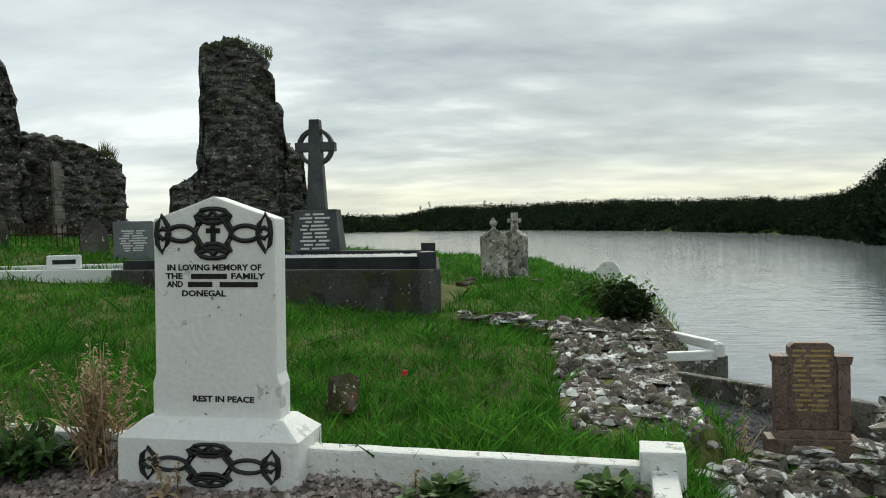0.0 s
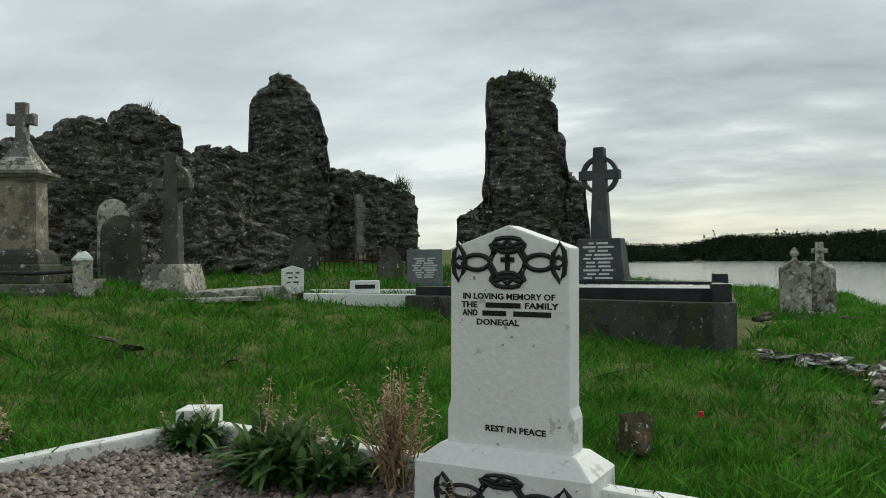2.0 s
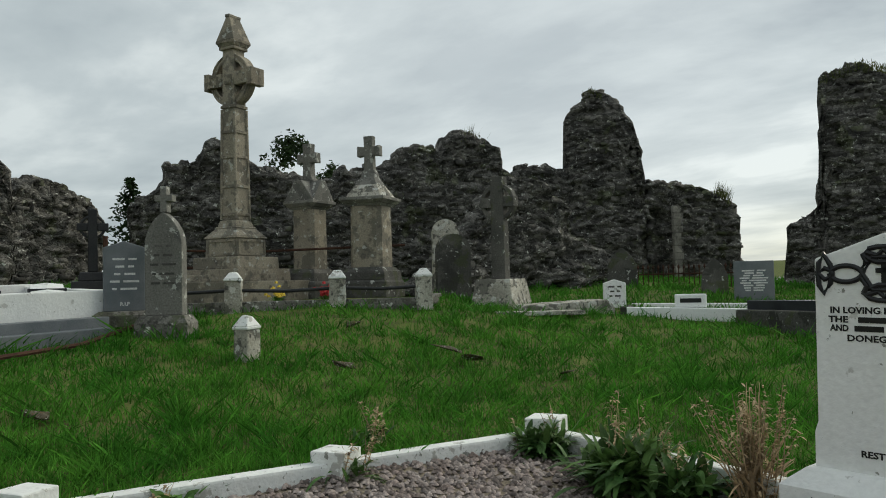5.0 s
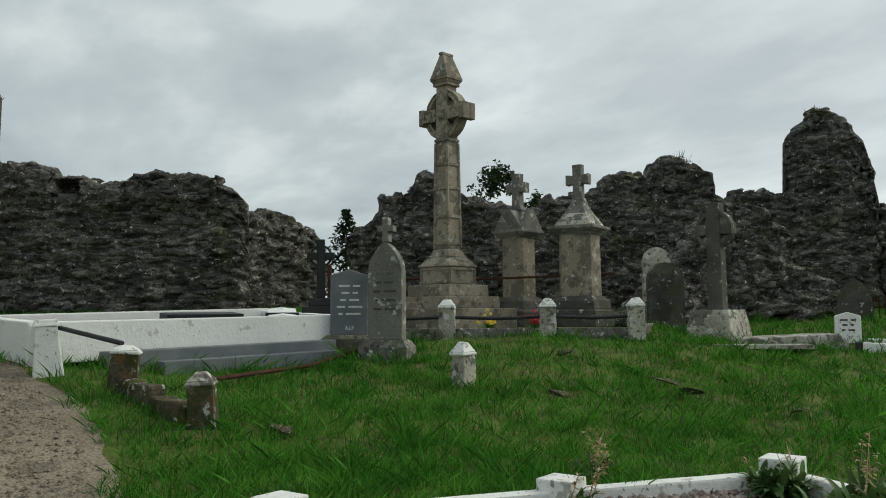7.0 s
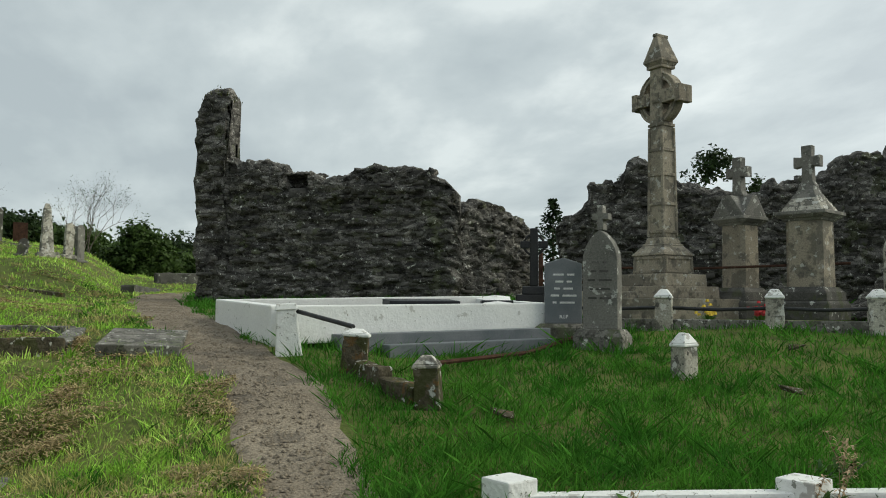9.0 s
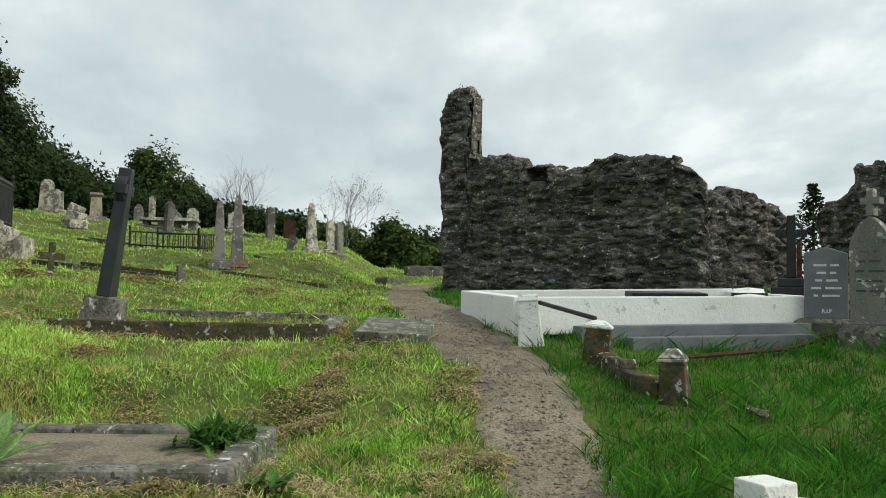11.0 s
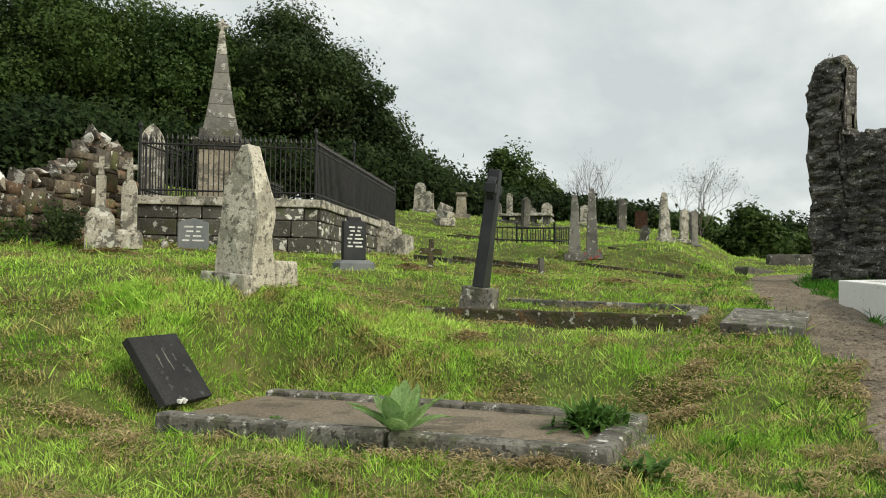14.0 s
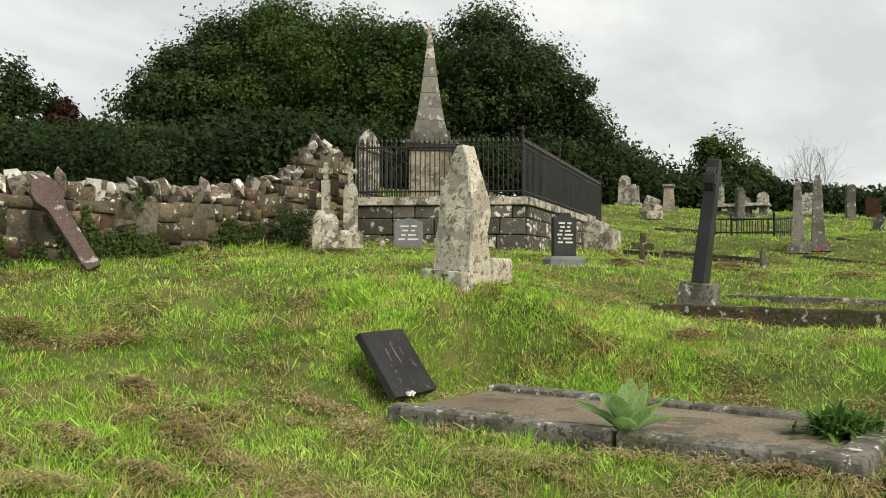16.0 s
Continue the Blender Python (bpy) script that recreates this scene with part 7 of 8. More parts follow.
def conifer(x, y, h, r, seed):
    rng = np.random.default_rng(seed)
    root = thing("conifer", "dark spruce standing beyond the ruined walls", "tree", pose(x, y, gz(x, y) - 0.1), group="trees")
    part("trunk", tube(B(), [(0, 0, 0), (0, 0, h)], [0.16, 0.02], 6), M_BARK, root)
    P, D = [], []
    for i in range(26):
        t = (i + 0.5) / 26
        L = r * (1 - t) ** 0.8 + 0.1
        for a in rng.uniform(0, 6.28, 5):
            s = rng.random(14)
            d = np.array([math.cos(a), math.sin(a), -0.15])
            P.append(np.array([0, 0, h * (0.12 + 0.88 * t)]) + d * (s * L)[:, None] + rng.normal(size=(14, 3)) * 0.06)
            D.append(np.tile([0, 0, 1.0], (14, 1)))
    P, D = np.concatenate(P), np.concatenate(D)
    V, F = leaf_quads(P, D, rng.uniform(0.08, 0.2, len(P)), rng)
    part("crown", mesh_from("crown", V, F, M_FIR), None, root)


conifer(-43.9, 23.9, 8.0 - gz(-43.9, 23.9), 2.3, 71)
conifer(-41.6, 25.0, 5.0 - gz(-41.6, 25), 1.6, 72)


def bare_tree(x, y, h, seed, label, n=4, leaves=0, tw=0.012):
    rng = np.random.default_rng(seed)
    root = thing("bare_tree", label, "tree", pose(x, y, gz(x, y) - 0.1), group="trees")
    bm = B()
    ends = []
    for k in range(n):
        ends += branch_tree(bm, Vector((rng.normal() * 0.3, rng.normal() * 0.3, 0)), Vector((rng.normal() * 0.28, rng.normal() * 0.28, 1)).normalized(), h * 0.30, h * tw, 4, rng, 0.42, 0.22)
    part("crown", bm, M_BARK, root)
    if leaves:
        P = np.array([e for e in ends for _ in range(leaves)]) + rng.normal(size=(len(ends) * leaves, 3)) * 0.18
        V, F = leaf_quads(P, np.tile([0, 0, 1.0], (len(P), 1)), rng.uniform(0.03, 0.055, len(P)), rng)
        part("leaves", mesh_from("leaves", V, F, M_LEAF2), None, root)


bare_tree(-55.3, -2.5, 5.6, 81, "slender half-bare tree with few leaves at the slope's end", 4, 2, 0.009)
bare_tree(-72.0, -12.0, 8.0, 82, "leafless grey tree with many fine twigs", 5, 0, 0.009)
bare_tree(-74.0, 1.5, 4.5, 83, "leafless grey tree with many fine twigs", 4, 0, 0.009)


def hedge(name, label, p, q, w, h, mt, n, size, seed, z=None):
    rng = np.random.default_rng(seed)
    t = rng.random(n)
    P = np.array(p)[None] * (1 - t)[:, None] + np.array(q)[None] * t[:, None] + rng.normal(size=(n, 2)) * w * 0.4
    g = ground(P[:, 0], P[:, 1]) if z is None else z
    zz = g + h * np.sqrt(rng.random(n)) * (0.85 + 0.25 * np.sin(t * 23) * np.sin(t * 57 + 1))
    V, F = leaf_tris(np.column_stack([P, zz]), np.tile([0.2, 0.6, 0.7], (n, 1)), rng.uniform(0.6, 1.4, n) * size * 1.15, rng)
    return tagged(new(name, mesh_from(name, V, F, mt)), label, "hedge", kind="stuff")


# hedge, wood floor and slope scrub in M_SHADE: their shade is in the leaf colour
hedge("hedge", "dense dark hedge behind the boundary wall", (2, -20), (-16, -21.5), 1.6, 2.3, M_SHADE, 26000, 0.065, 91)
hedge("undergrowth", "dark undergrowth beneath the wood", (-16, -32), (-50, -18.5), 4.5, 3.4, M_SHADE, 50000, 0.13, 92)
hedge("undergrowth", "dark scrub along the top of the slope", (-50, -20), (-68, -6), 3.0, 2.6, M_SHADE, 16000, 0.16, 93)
hedge("undergrowth", "green scrub beyond the path's end", (-66, -4), (-56, 12), 3.0, 2.4, M_LEAF2, 14000, 0.15, 94)


def far_woods():
    rng = np.random.default_rng(95)
    P, D, S = [], [], []
    for i in range(1500):
        b = rng.uniform(-9.5, 33)
        s = float(shore_at(b))
        back = rng.uniform(3, 0.22 * s + 25)
        d = s + back
        x, y = d * math.sin(radians(b)), d * math.cos(radians(b))
        hill = np.interp(b, [-10, -7, -3, 0, 4, 10.4, 17.8, 24, 26.5, 28.3, 32], [22, 45, 39, 52, 39, 25, 16, 11.5, 11.2, 14.5, 17.5])
        h = hill * (0.45 + 0.55 * min(1, back / (0.12 * s + 8))) * rng.uniform(0.84, 1.0)
        k = 96
        v = rng.normal(size=(k, 3))
        v /= np.linalg.norm(v, axis=1)[:, None]
        w = max(2.2, 0.011 * d)
        c = np.array([x, y, WATER_Z + h - w * 0.8])
        P.append(c + v * w * np.array([1, 1, 0.9]) * rng.uniform(0.5, 0.92, (k, 1)) + rng.normal(size=(k, 3)) * w * 0.02)
        D.append(v)
        S.append(rng.uniform(0.06, 0.12, k) * w)
        if i % 2 == 0:
            t = rng.random(k)[:, None] * 0.85
            P.append(np.array([x, y, WATER_Z]) * (1 - t) + c * t + rng.normal(size=(k, 3)) * w * np.array([0.6, 0.6, 0.15]))
            D.append(np.tile([0.0, -1, 0.3], (k, 1)))
            S.append(rng.uniform(0.16, 0.32, k) * w)
    P, D, S = np.concatenate(P), np.concatenate(D), np.concatenate(S)
    P[:, 2] = np.maximum(P[:, 2], WATER_Z + 0.3)
    V, F = leaf_tris(P, D, S * 1.25, rng)
    tagged(new("far_woods", mesh_from("far_woods", V, F, M_FAR)), "dark wooded shore across the lake", "wood", kind="stuff")
    # single spruces standing out on the ridge
    Q, E, T = [], [], []
    for b in (-1.5, -0.9, 0.9, 3.0, 3.4, 4.2, 1.8):
        s = float(shore_at(b)) * 1.1
        h = rng.uniform(40, 48) * s / 1350
        x, y = s * math.sin(radians(b)), s * math.cos(radians(b))
        for k in range(60):
            t = rng.random()
            a = rng.uniform(0, 6.28)
            w = 0.0065 * s * (1 - t) + 0.5
            Q.append((x + w * math.cos(a), y + w * math.sin(a), WATER_Z + h * (0.45 + 0.58 * t)))
            E.append((math.cos(a), math.sin(a), 0.4))
            T.append(0.0013 * s)
    V, F = leaf_quads(np.array(Q), np.array(E), np.array(T), rng)
    tagged(new("far_spruces", mesh_from("far_spruces", V, F, M_FAR)), "pointed spruces on the far ridge", "wood", kind="stuff")


far_woods()

# ---- grass ----


def box_mask(x, y, cx, cy, w, d, rz):
    c, s = math.cos(radians(rz)), math.sin(radians(rz))
    u, v = (x - cx) * c + (y - cy) * s, -(x - cx) * s + (y - cy) * c
    return (np.abs(u) < w / 2) & (np.abs(v) < d / 2)


def inside(x, y, poly):
    r = np.ones(x.shape, bool)
    k = len(poly)
    area = sum(poly[i][0] * poly[(i + 1) % k][1] - poly[(i + 1) % k][0] * poly[i][1] for i in range(k))
    for i in range(k):
        (ax, ay), (bx, by) = poly[i], poly[(i + 1) % k]
        r &= ((bx - ax) * (y - ay) - (by - ay) * (x - ax)) * (1 if area > 0 else -1) > 0
    return r


BARE = [[C1, NEAR, (0.55, 1.6), RPOST], [WA, WB, WC, WD], [(-5.86, -1.33), (-6.05, -5.05), (-7.68, -5.0), (-7.48, -1.3)], [(0.78, 5.5), (1.22, 9.6), (2.4, 9.6), (1.9, 5.5)],
        [(-5.3, 13.7), (-0.1, 10.6), (0.7, 14.6), (-3.6, 15.6)], [(TC.x, TC.y), (TL.x, TL.y), (TX.x, TX.y), (TR.x, TR.y)], [(-12.8, 6.6), PLOT[0], PLOT[1], PLOT[2], (-12, 13), (-16, 11)], [(2.4, 7.6), (4.5, 8.3), (2.75, 10.9), (2.2, 10.4)]]


def bare(x, y):
    c, h = path_at(x)
    wob = 0.09 * np.sin(x * 2.3) + 0.06 * np.sin(x * 5.1 + 1)
    r = (np.abs(y - c) < h + wob - 0.15) & (x < 3.5) & (x > -37)
    for p in BARE:
        r |= inside(x, y, p)
    r |= box_mask(x, y, -11.45, -0.12, 1.15, 0.75, 82)
    r |= (x > 4.6) | (ground(x, y) < -1.2)
    return r


def blades(name, label, n, near, far, sector, hmin, hmax, wide, mt, seed, keep, lean=0.45, clump=0.5):
    """Blades of grass as one mesh, thinner with distance from the plot."""
    rng = np.random.default_rng(seed)

    def spread(k):
        d = near * (far / near) ** rng.random(k)
        b = np.radians(rng.uniform(sector[0], sector[1], k))
        return -d * np.sin(b), d * np.cos(b)

    # a third of the blades stand singly, the rest in tufts of their own height that splay outwards
    per = 34
    m = int(n * 0.66 / per)
    sx, sy = spread(n - m * per)
    cx, cy = spread(m)
    r = rng.uniform(0.03, 0.10, m) * (1 + np.hypot(cx, cy) / 14)
    ox, oy = rng.normal(size=(2, m, per)) * r[:, None]
    tall = rng.uniform(1 - clump, 1 + clump, m) * (1 + 0.5 * np.sin(cx * 0.9 + 2 * np.sin(cy * 0.7)) * np.sin(cy * 1.1 + cx * 0.4) * clump)
    turn = rng.uniform(0, 6.28, m)
    x, y = np.concatenate([sx, (cx[:, None] + ox).ravel()]), np.concatenate([sy, (cy[:, None] + oy).ravel()])
    hk = np.concatenate([np.full(len(sx), 0.75), (tall[:, None] * np.exp(-0.25 * (ox ** 2 + oy ** 2) / r[:, None] ** 2)).ravel()])
    la = np.concatenate([rng.uniform(0, 6.28, len(sx)), (np.arctan2(oy + 0.05 * np.sin(turn)[:, None], ox + 0.05 * np.cos(turn)[:, None]) + rng.normal(0, 0.5, (m, per))).ravel()])
    ok = keep(x, y) & ~bare(x, y)
    x, y, hk, la = x[ok], y[ok], hk[ok], la[ok]
    n, d = len(x), np.hypot(x, y)
    h = rng.uniform(hmin, hmax, n) * hk * (1 + 0.012 * d)
    w = wide * rng.uniform(0.6, 1.2, n) * np.maximum(1, d / 8)
    a = rng.uniform(0, 6.28, n)
    le = np.abs(rng.normal(0, lean, n)) * h
    z = ground(x, y) - 0.01
    ca, sa = np.cos(a) * w / 2, np.sin(a) * w / 2
    lx, ly = np.cos(la) * le, np.sin(la) * le
    V = np.stack([np.column_stack([x - ca, y - sa, z]), np.column_stack([x + ca, y + sa, z]),
                  np.column_stack([x + ca * 1.2 + lx * 0.50, y + sa * 1.2 + ly * 0.50, z + h * 0.58]), np.column_stack([x + lx, y + ly, z + h])], 1)
    F = (np.arange(n)[:, None, None] * 4 + np.array([(0, 1, 2), (0, 2, 3)])[None]).reshape(-1, 3)
    return tagged(new(name, mesh_from(name, V.reshape(-1, 3), F, mt)), label, "grass", kind="stuff")


def lush(x, y):
    return y > path_at(x)[0]


def mown(x, y):
    return y <= path_at(x)[0]


blades("long_grass", "long lush green grass round the graves", 400000, 3.6, 32, (-34, 100), 0.06, 0.17, 0.009, M_GRASS, 201, lush, 0.8, 0.6)
blades("mown_grass", "short mown yellowish grass on the slope", 400000, 3.6, 60, (66, 158), 0.03, 0.10, 0.008, M_MOWN, 202, mown, 0.8, 0.65)
blades("long_grass", "greener grass along the path's edge", 40000, 3.6, 32, (70, 112), 0.05, 0.12, 0.009, M_GRASS, 203, lambda x, y: mown(x, y) & (path_at(x)[0] - path_at(x)[1] - y < 0.9 + 0.35 * np.sin(x * 1.7)), 0.7, 0.5)
blades("mown_grass", "short mown grass on the bank behind the grave", 60000, 6.8, 11, (108, 134), 0.04, 0.10, 0.009, M_MOWN, 207, lambda x, y: mown(x, y) & (x < -6.2), 0.8, 0.6)
blades("long_grass", "tufts of taller grass on the mown slope", 30000, 4.0, 20, (84, 158), 0.08, 0.19, 0.009, M_TALL, 208, lambda x, y: mown(x, y) & (np.sin(x * 2.9 + 1.5 * np.sin(y * 2.1)) * np.sin(y * 3.3 + x) > 0.5), 0.55, 0.4)


def cuttings():
    """Dry cut grass lying in patches and small heaps on the mown slope."""
    rng = np.random.default_rng(205)
    n = 150000
    d = 4.0 * (26 / 4.0) ** rng.random(n)
    b = np.radians(rng.uniform(76, 156, n))
    x, y = -d * np.sin(b), d * np.cos(b)
    f = np.array([noise.noise((p * 0.9, q * 0.9, 3)) + 0.6 * noise.noise((p * 2.9, q * 2.9, 8)) + 0.35 * noise.noise((p * 8, q * 8, 1)) for p, q in zip(x, y)])
    ok = mown(x, y) & ~bare(x, y) & (f > 0.22)
    x, y, lift = x[ok], y[ok], np.zeros(ok.sum())
    # heaps raked together by the mower
    m = 46
    hd, hb = 4.3 * (17 / 4.3) ** rng.random(m), np.radians(rng.uniform(84, 154, m))
    for k in range(m):
        cx, cy, r, h, turn = -hd[k] * math.sin(hb[k]), hd[k] * math.cos(hb[k]), rng.uniform(0.10, 0.24), rng.uniform(0.05, 0.10), rng.uniform(0, 3.1)
        u, v = rng.normal(size=(2, 420)) * r
        px, py = cx + math.cos(turn) * u * 1.5 - math.sin(turn) * v * 0.7, cy + math.sin(turn) * u * 1.5 + math.cos(turn) * v * 0.7
        keep = mown(px, py) & ~bare(px, py)
        x, y = np.append(x, px[keep]), np.append(y, py[keep])
        lift = np.append(lift, (h * np.exp(-(u * u + v * v) / (1.6 * r * r)) * rng.uniform(0.3, 1.1, 420))[keep])
    n, d = len(x), np.hypot(x, y)
    a, L = rng.uniform(0, 6.28, n), rng.uniform(0.03, 0.085, n)
    w = 0.0026 * np.maximum(1, d / 6)
    z = ground(x, y) + rng.uniform(0.02, 0.065, n) + lift
    ca, sa = np.cos(a) * L, np.sin(a) * L
    V = np.stack([np.column_stack([x - ca, y - sa, z]), np.column_stack([x + sa * w / L * 2, y - ca * w / L * 2, z + 0.015]), np.column_stack([x + ca, y + sa, z + rng.uniform(-0.015, 0.02, n)]), np.column_stack([x - sa * w / L * 2, y + ca * w / L * 2, z + 0.015])], 1)
    F = np.arange(n)[:, None] * 4 + np.arange(4)[None]
    tagged(new("grass_cuttings", mesh_from("grass_cuttings", V.reshape(-1, 3), F, M_HAY)), "dry brown grass cuttings lying in patches", "hay", kind="stuff")


cuttings()

# ---- weeds ----


def leaf_blade(bm, p, d, L, w, droop, seg=4, fold=0.15):
    """One long leaf from p along d, drooping."""
    p, d = Vector(p), Vector(d).normalized()
    s = d.cross(Vector((0, 0, 1))).normalized()
    rows = []
    for i in range(seg + 1):
        t = i / seg
        c = p + d * L * t + Vector((0, 0, -droop * L * t * t))
        ww = w * math.sin(math.pi * min(0.97, 0.12 + 0.86 * t)) * 0.5 + 0.002
        rows.append([bm.verts.new(c - s * ww + Vector((0, 0, ww * fold))), bm.verts.new(c), bm.verts.new(c + s * ww + Vector((0, 0, ww * fold)))])
    for a, b in zip(rows, rows[1:]):
        for k in range(2):
            bm.faces.new((a[k], a[k + 1], b[k + 1], b[k]))


def weed(x, y, z, r, h, n, mt, label, seed, w=0.06, name="weed", dry=0):
    rng = np.random.default_rng(seed)
    root = thing(name, label, "plant", pose(x, y, z), group="weeds")
    bm = B()
    for i in range(n):
        a, e = rng.uniform(0, 6.28), rng.uniform(0.15, 1.3)
        o = rng.normal(size=2) * r * 0.25
        L = rng.uniform(0.5, 1.0) * (h if e > 0.8 else r)
        leaf_blade(bm, (o[0], o[1], rng.uniform(0, h * 0.35)), (math.cos(a) * math.cos(e), math.sin(a) * math.cos(e), math.sin(e)), L, w * rng.uniform(0.6, 1.2), rng.uniform(0.2, 0.6))
    part("leaves", bm, mt, root)
    if dry:
        bm = B()
        for i in range(dry):
            o = Vector((*(rng.normal(size=2) * r * 0.3), 0))
            d = Vector((rng.normal() * 0.25, rng.normal() * 0.25, 1)).normalized()
            L = h * rng.uniform(0.8, 1.5)
            tube(bm, [o, o + d * L * 0.5, o + d * L + Vector((rng.normal() * 0.03, rng.normal() * 0.03, 0))], [0.005, 0.004, 0.002], 4)
            for k in range(26):
                t = rng.uniform(0.4, 1.0)
                q = o + d * L * t
                e = Vector(rng.normal(size=3)).normalized()
                leaf_blade(bm, q, (e.x, e.y, abs(e.z) * 0.7), rng.uniform(0.02, 0.06), 0.012, 0.5, 2)
        part("dead_growth", bm, M_DRY, root, "dry brown seeding stems")
    return root


weed(-2.95, 4.95, 0.12, 0.46, 0.46, 420, M_DOCK, "large dark green dock clump growing in the gravel", 401, 0.06, dry=8)
weed(-2.5, 4.85, 0.12, 0.32, 0.36, 200, M_DOCK, "dark green dock clump growing in the gravel", 408, 0.055, dry=5)
weed(-3.75, 5.12, 0.2, 0.30, 0.34, 240, M_DOCK, "small nettle clump in the kerb's corner", 402, 0.045, dry=3)
weed(-2.12, 4.92, 0.12, 0.19, 0.5, 90, M_DRY, "dead brown bushy weed beside the headstone", 403, 0.02, dry=48)
weed(-4.75, 4.3, gz(-4.75, 4.3), 0.2, 0.26, 26, M_DOCK, "seeding weeds along the white kerb", 404, 0.03, dry=6)
weed(-4.3, 3.7, gz(-4.3, 3.7), 0.25, 0.22, 40, M_DOCK, "seeding weeds along the white kerb", 405, 0.03, dry=4)
weed(-4.6, 2.6, gz(-4.6, 2.6), 0.3, 0.16, 60, M_WEED, "broad-leaved weeds at the kerb's near end", 415, 0.06, dry=3)
weed(-0.05, 4.32, 0.05, 0.24, 0.2, 60, M_DOCK, "leafy weed growing at the white kerb", 406, 0.07, dry=1)
weed(0.82, 4.28, 0.05, 0.26, 0.2, 60, M_DOCK, "leafy weed growing at the white kerb", 407, 0.07)
weed(-1.55, 4.45, 0.06, 0.14, 0.16, 12, M_DRY, "thin reddish weed before the headstone", 409, 0.04, dry=3)
weed(2.35, 6.6, -0.65, 0.3, 0.55, 60, M_DRY, "pale dry grass tuft below the broken wall", 410, 0.015, dry=6)
weed(2.35, 7.6, -0.55, 0.3, 0.4, 90, M_WEED, "green weeds at the foot of the broken wall", 411, 0.05)
weed(-6.9, -1.5, 0.28, 0.42, 0.32, 380, M_WEED, "feathery green weed on the concrete grave", 412, 0.03)
weed(-5.75, -1.05, 0.1, 0.3, 0.36, 110, M_WEED, "grassy weeds at the grave's corner", 413, 0.05)
weed(-6.2, -4.0, 0.30, 0.12, 0.06, 30, M_WEED, "small weed in the concrete bed", 414, 0.03)


def mullein(x, y, z):
    root = thing("mullein", "large pale felted mullein rosette growing on the concrete grave", "plant", pose(x, y, z))
    rng = np.random.default_rng(421)
    for i in range(13):
        a = i * 2.4 + rng.normal() * 0.25
        e = 0.30 + 0.95 * (i / 13) ** 0.8 + rng.normal() * 0.1
        L = rng.uniform(0.46, 0.62) - 0.008 * i
        bm = B()
        leaf_blade(bm, (0.03 * math.cos(a), 0.03 * math.sin(a), 0.02), (math.cos(a) * math.cos(e), math.sin(a) * math.cos(e), math.sin(e)), L, rng.uniform(0.14, 0.18), rng.uniform(0.0, 0.35) * math.cos(e), 9, rng.uniform(0.2, 0.45))
        for v in bm.verts:
            v.co += Vector((0, 0, 0.012 * noise.noise(v.co * 14)))
        bmesh.ops.solidify(bm, geom=bm.faces[:], thickness=0.004)
        part("leaf", bm, M_MULLEIN, root, smooth=True)


mullein(-6.05, -2.85, 0.30)
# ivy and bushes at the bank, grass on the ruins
# this ivy shares M_SHADE, the leaf colour with shade painted in
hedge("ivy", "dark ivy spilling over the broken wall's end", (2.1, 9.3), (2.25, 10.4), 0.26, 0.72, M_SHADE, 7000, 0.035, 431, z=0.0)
hedge("bank_bush", "small dark bush at the top of the bank", (2.15, 12.8), (2.75, 12.6), 0.5, 0.55, M_WEED, 1800, 0.03, 432, z=0.15)


def wall_ivy(label, a, b, z0, z1, n, seed):
    """Ivy leaves clinging to a wall's face in ragged tongues."""
    rng = np.random.default_rng(seed)
    t, u = rng.random(n), rng.random(n) ** 1.3
    x, z = a[0] + (b[0] - a[0]) * t, z0 + (z1 - z0) * u
    y = a[1] + (b[1] - a[1]) * t + rng.uniform(0, 0.16, n) * (1.2 - u)
    f = np.array([noise.noise((p * 1.3, q * 0.7, seed)) + 0.6 * noise.noise((p * 4, q * 2, 2)) for p, q in zip(x, z)])
    ok = f > 0.9 * u - 0.45
    P = np.column_stack([x, y, z])[ok]
    D = np.column_stack([rng.normal(0, 0.4, len(P)), np.ones(len(P)), rng.uniform(0.1, 0.9, len(P))])
    V, F = leaf_quads(P, D, rng.uniform(0.6, 1.3, len(P)) * 0.035, rng)
    tagged(new("ivy", mesh_from("ivy", V, F, M_LEAF2)), label, "ivy", kind="stuff")


wall_ivy("ivy and brambles climbing the boundary wall", (-4.0, -11.2), (-10.8, -11.5), 1.55, 2.85, 15000, 433)
hedge("ivy", "ivy at the wall's far foot", (-11.0, -11.3), (-11.9, -11.5), 0.25, 0.9, M_LEAF, 1200, 0.035, 434, z=1.85)


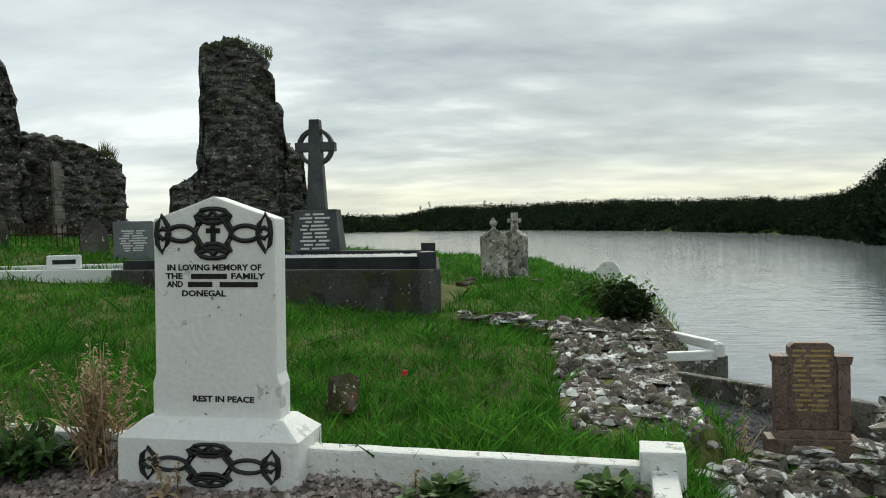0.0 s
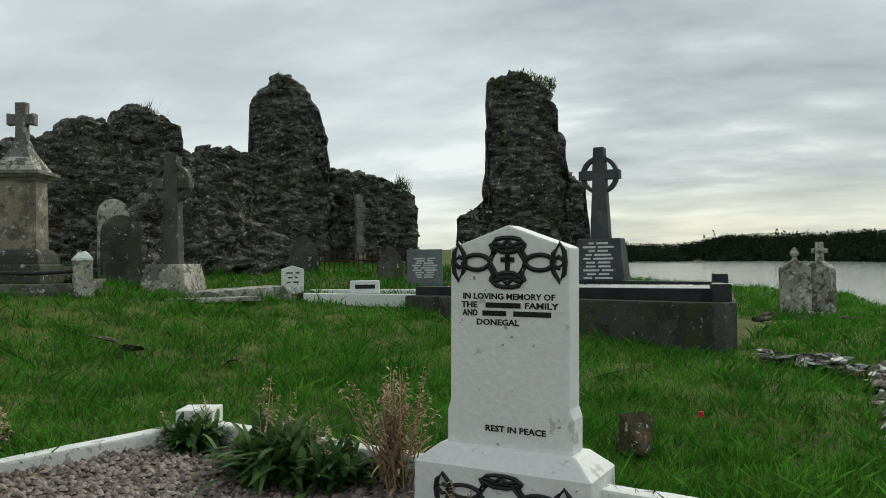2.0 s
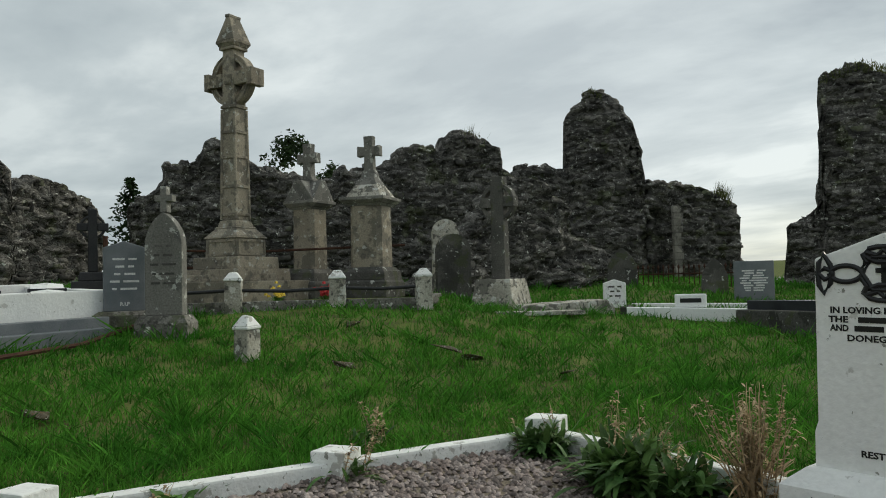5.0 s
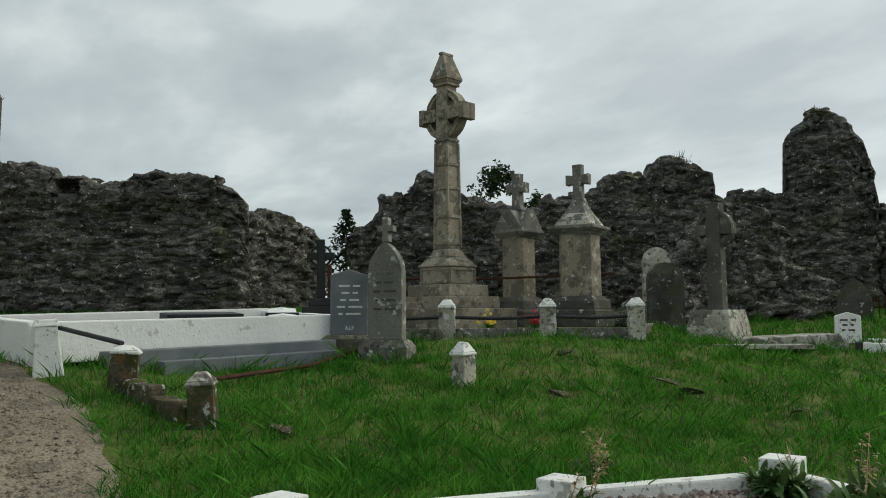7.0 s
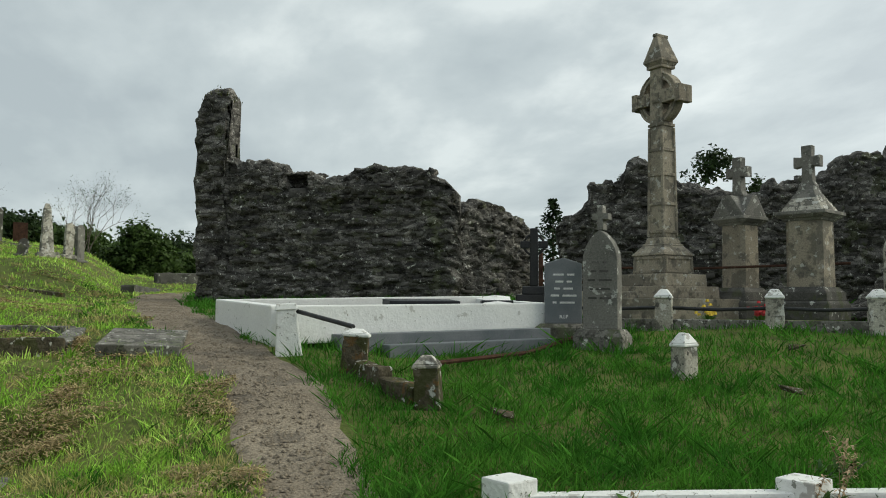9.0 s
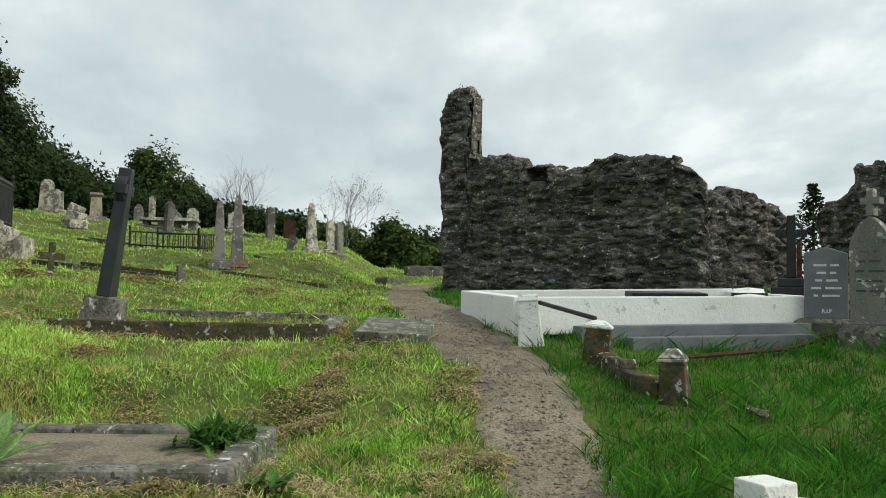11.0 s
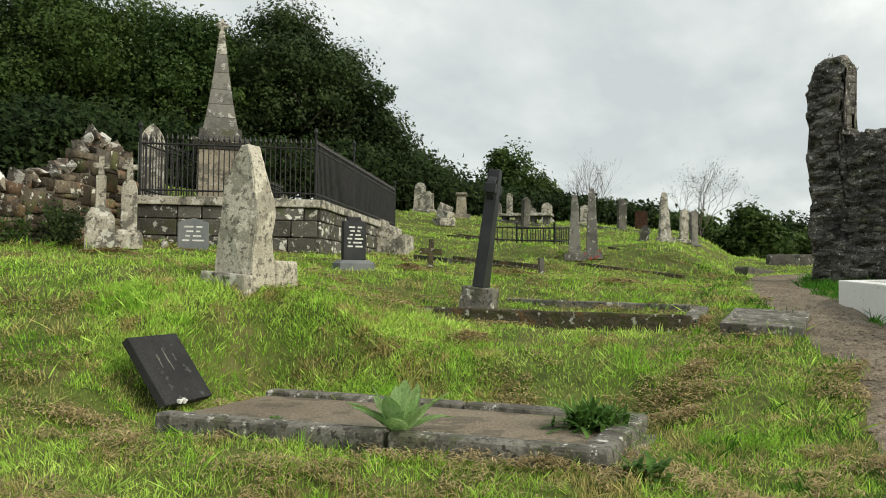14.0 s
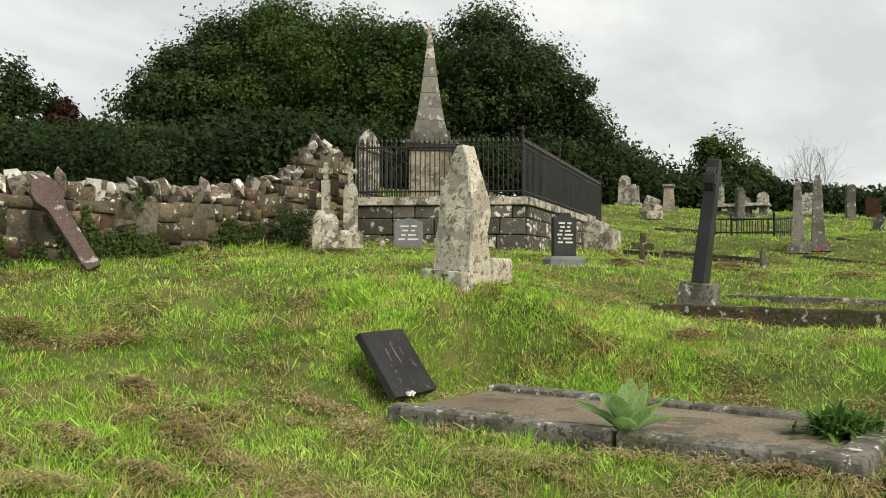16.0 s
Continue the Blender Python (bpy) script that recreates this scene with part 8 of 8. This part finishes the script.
def top_tuft(label, x, y, z, w, n, seed, h=0.3, ang=15):
    rng = np.random.default_rng(seed)
    t = rng.uniform(-0.5, 0.5, n) * w
    c, s = math.cos(radians(ang)), math.sin(radians(ang))
    u = rng.uniform(-0.5, 0.5, n)
    P = np.column_stack([x + c * t - s * u, y + s * t + c * u, z + rng.uniform(-0.25, 0.02, n) - 0.3 * np.abs(t / w) * 2])
    hh, a = rng.uniform(0.3, 1, n) * h, rng.uniform(0, 6.28, n)
    e = np.column_stack([np.cos(a) * hh * 0.6, np.sin(a) * hh * 0.6, hh])
    wv = np.column_stack([np.sin(a), -np.cos(a), 0 * a]) * 0.015
    V = np.stack([P - wv, P + wv, P + e], 1).reshape(-1, 3)
    tagged(new("wall_top_grass", mesh_from("wall_top_grass", V, np.arange(3 * n).reshape(-1, 3), M_TUFT)), label, "grass", kind="stuff")


top_tuft("grass growing on the ruined tower's head", -5.9, 24.25, 7.15, 2.0, 1600, 441, 0.14)
top_tuft("grass growing on the gable stub's head", -14.1, 24.3, 7.85, 0.7, 300, 442, 0.2)
top_tuft("grass growing on the wall's broken top", -11.2, 27.5, 4.4, 0.7, 200, 443, 0.5)
top_tuft("grass growing on the wall's broken top", -16.6, 20.5, 6.35, 0.9, 150, 444, 0.3, 64)
top_tuft("grass growing on the west wall's stub", -24.2, 2.3, 7.55, 0.9, 150, 445, 0.15, 60)
for x, y, mt in ((-11.6, 8.85, M_YELLOW), (-11.1, 9.5, M_FLOWER), (-12.6, 7.4, M_FLOWER), (-23.9, -4.2, M_FLOWER), (-0.3 - 0.05, 6.9, M_FLOWER)):
    rng = np.random.default_rng(int(abs(x) * 10))
    bm = B()
    root = thing("flower_bunch", "bunch of bright flowers laid on a grave", "flowers", pose(x, y, max(gz(x, y), 1.25 if -13 < x < -11 else 0)), group="flowers")
    k = 1 if x > -1 else 9 if x < -20 else 26
    bl = B()
    for i in range(k):
        p = Vector(rng.normal(size=3)) * 0.09 * (k > 1)
        block(bm, p.x, p.y, abs(p.z) + 0.08, abs(p.z) + 0.12, 0.05, 0.05, 0.03, 0.03)
        leaf_blade(bl, (p.x * 0.5, p.y * 0.5, 0), (p.x, p.y, 0.15), 0.18, 0.03, 0.3)
    part("petals", bm, mt, root)["kind"] = "stuff"
    part("leaves", bl, M_WEED, root)
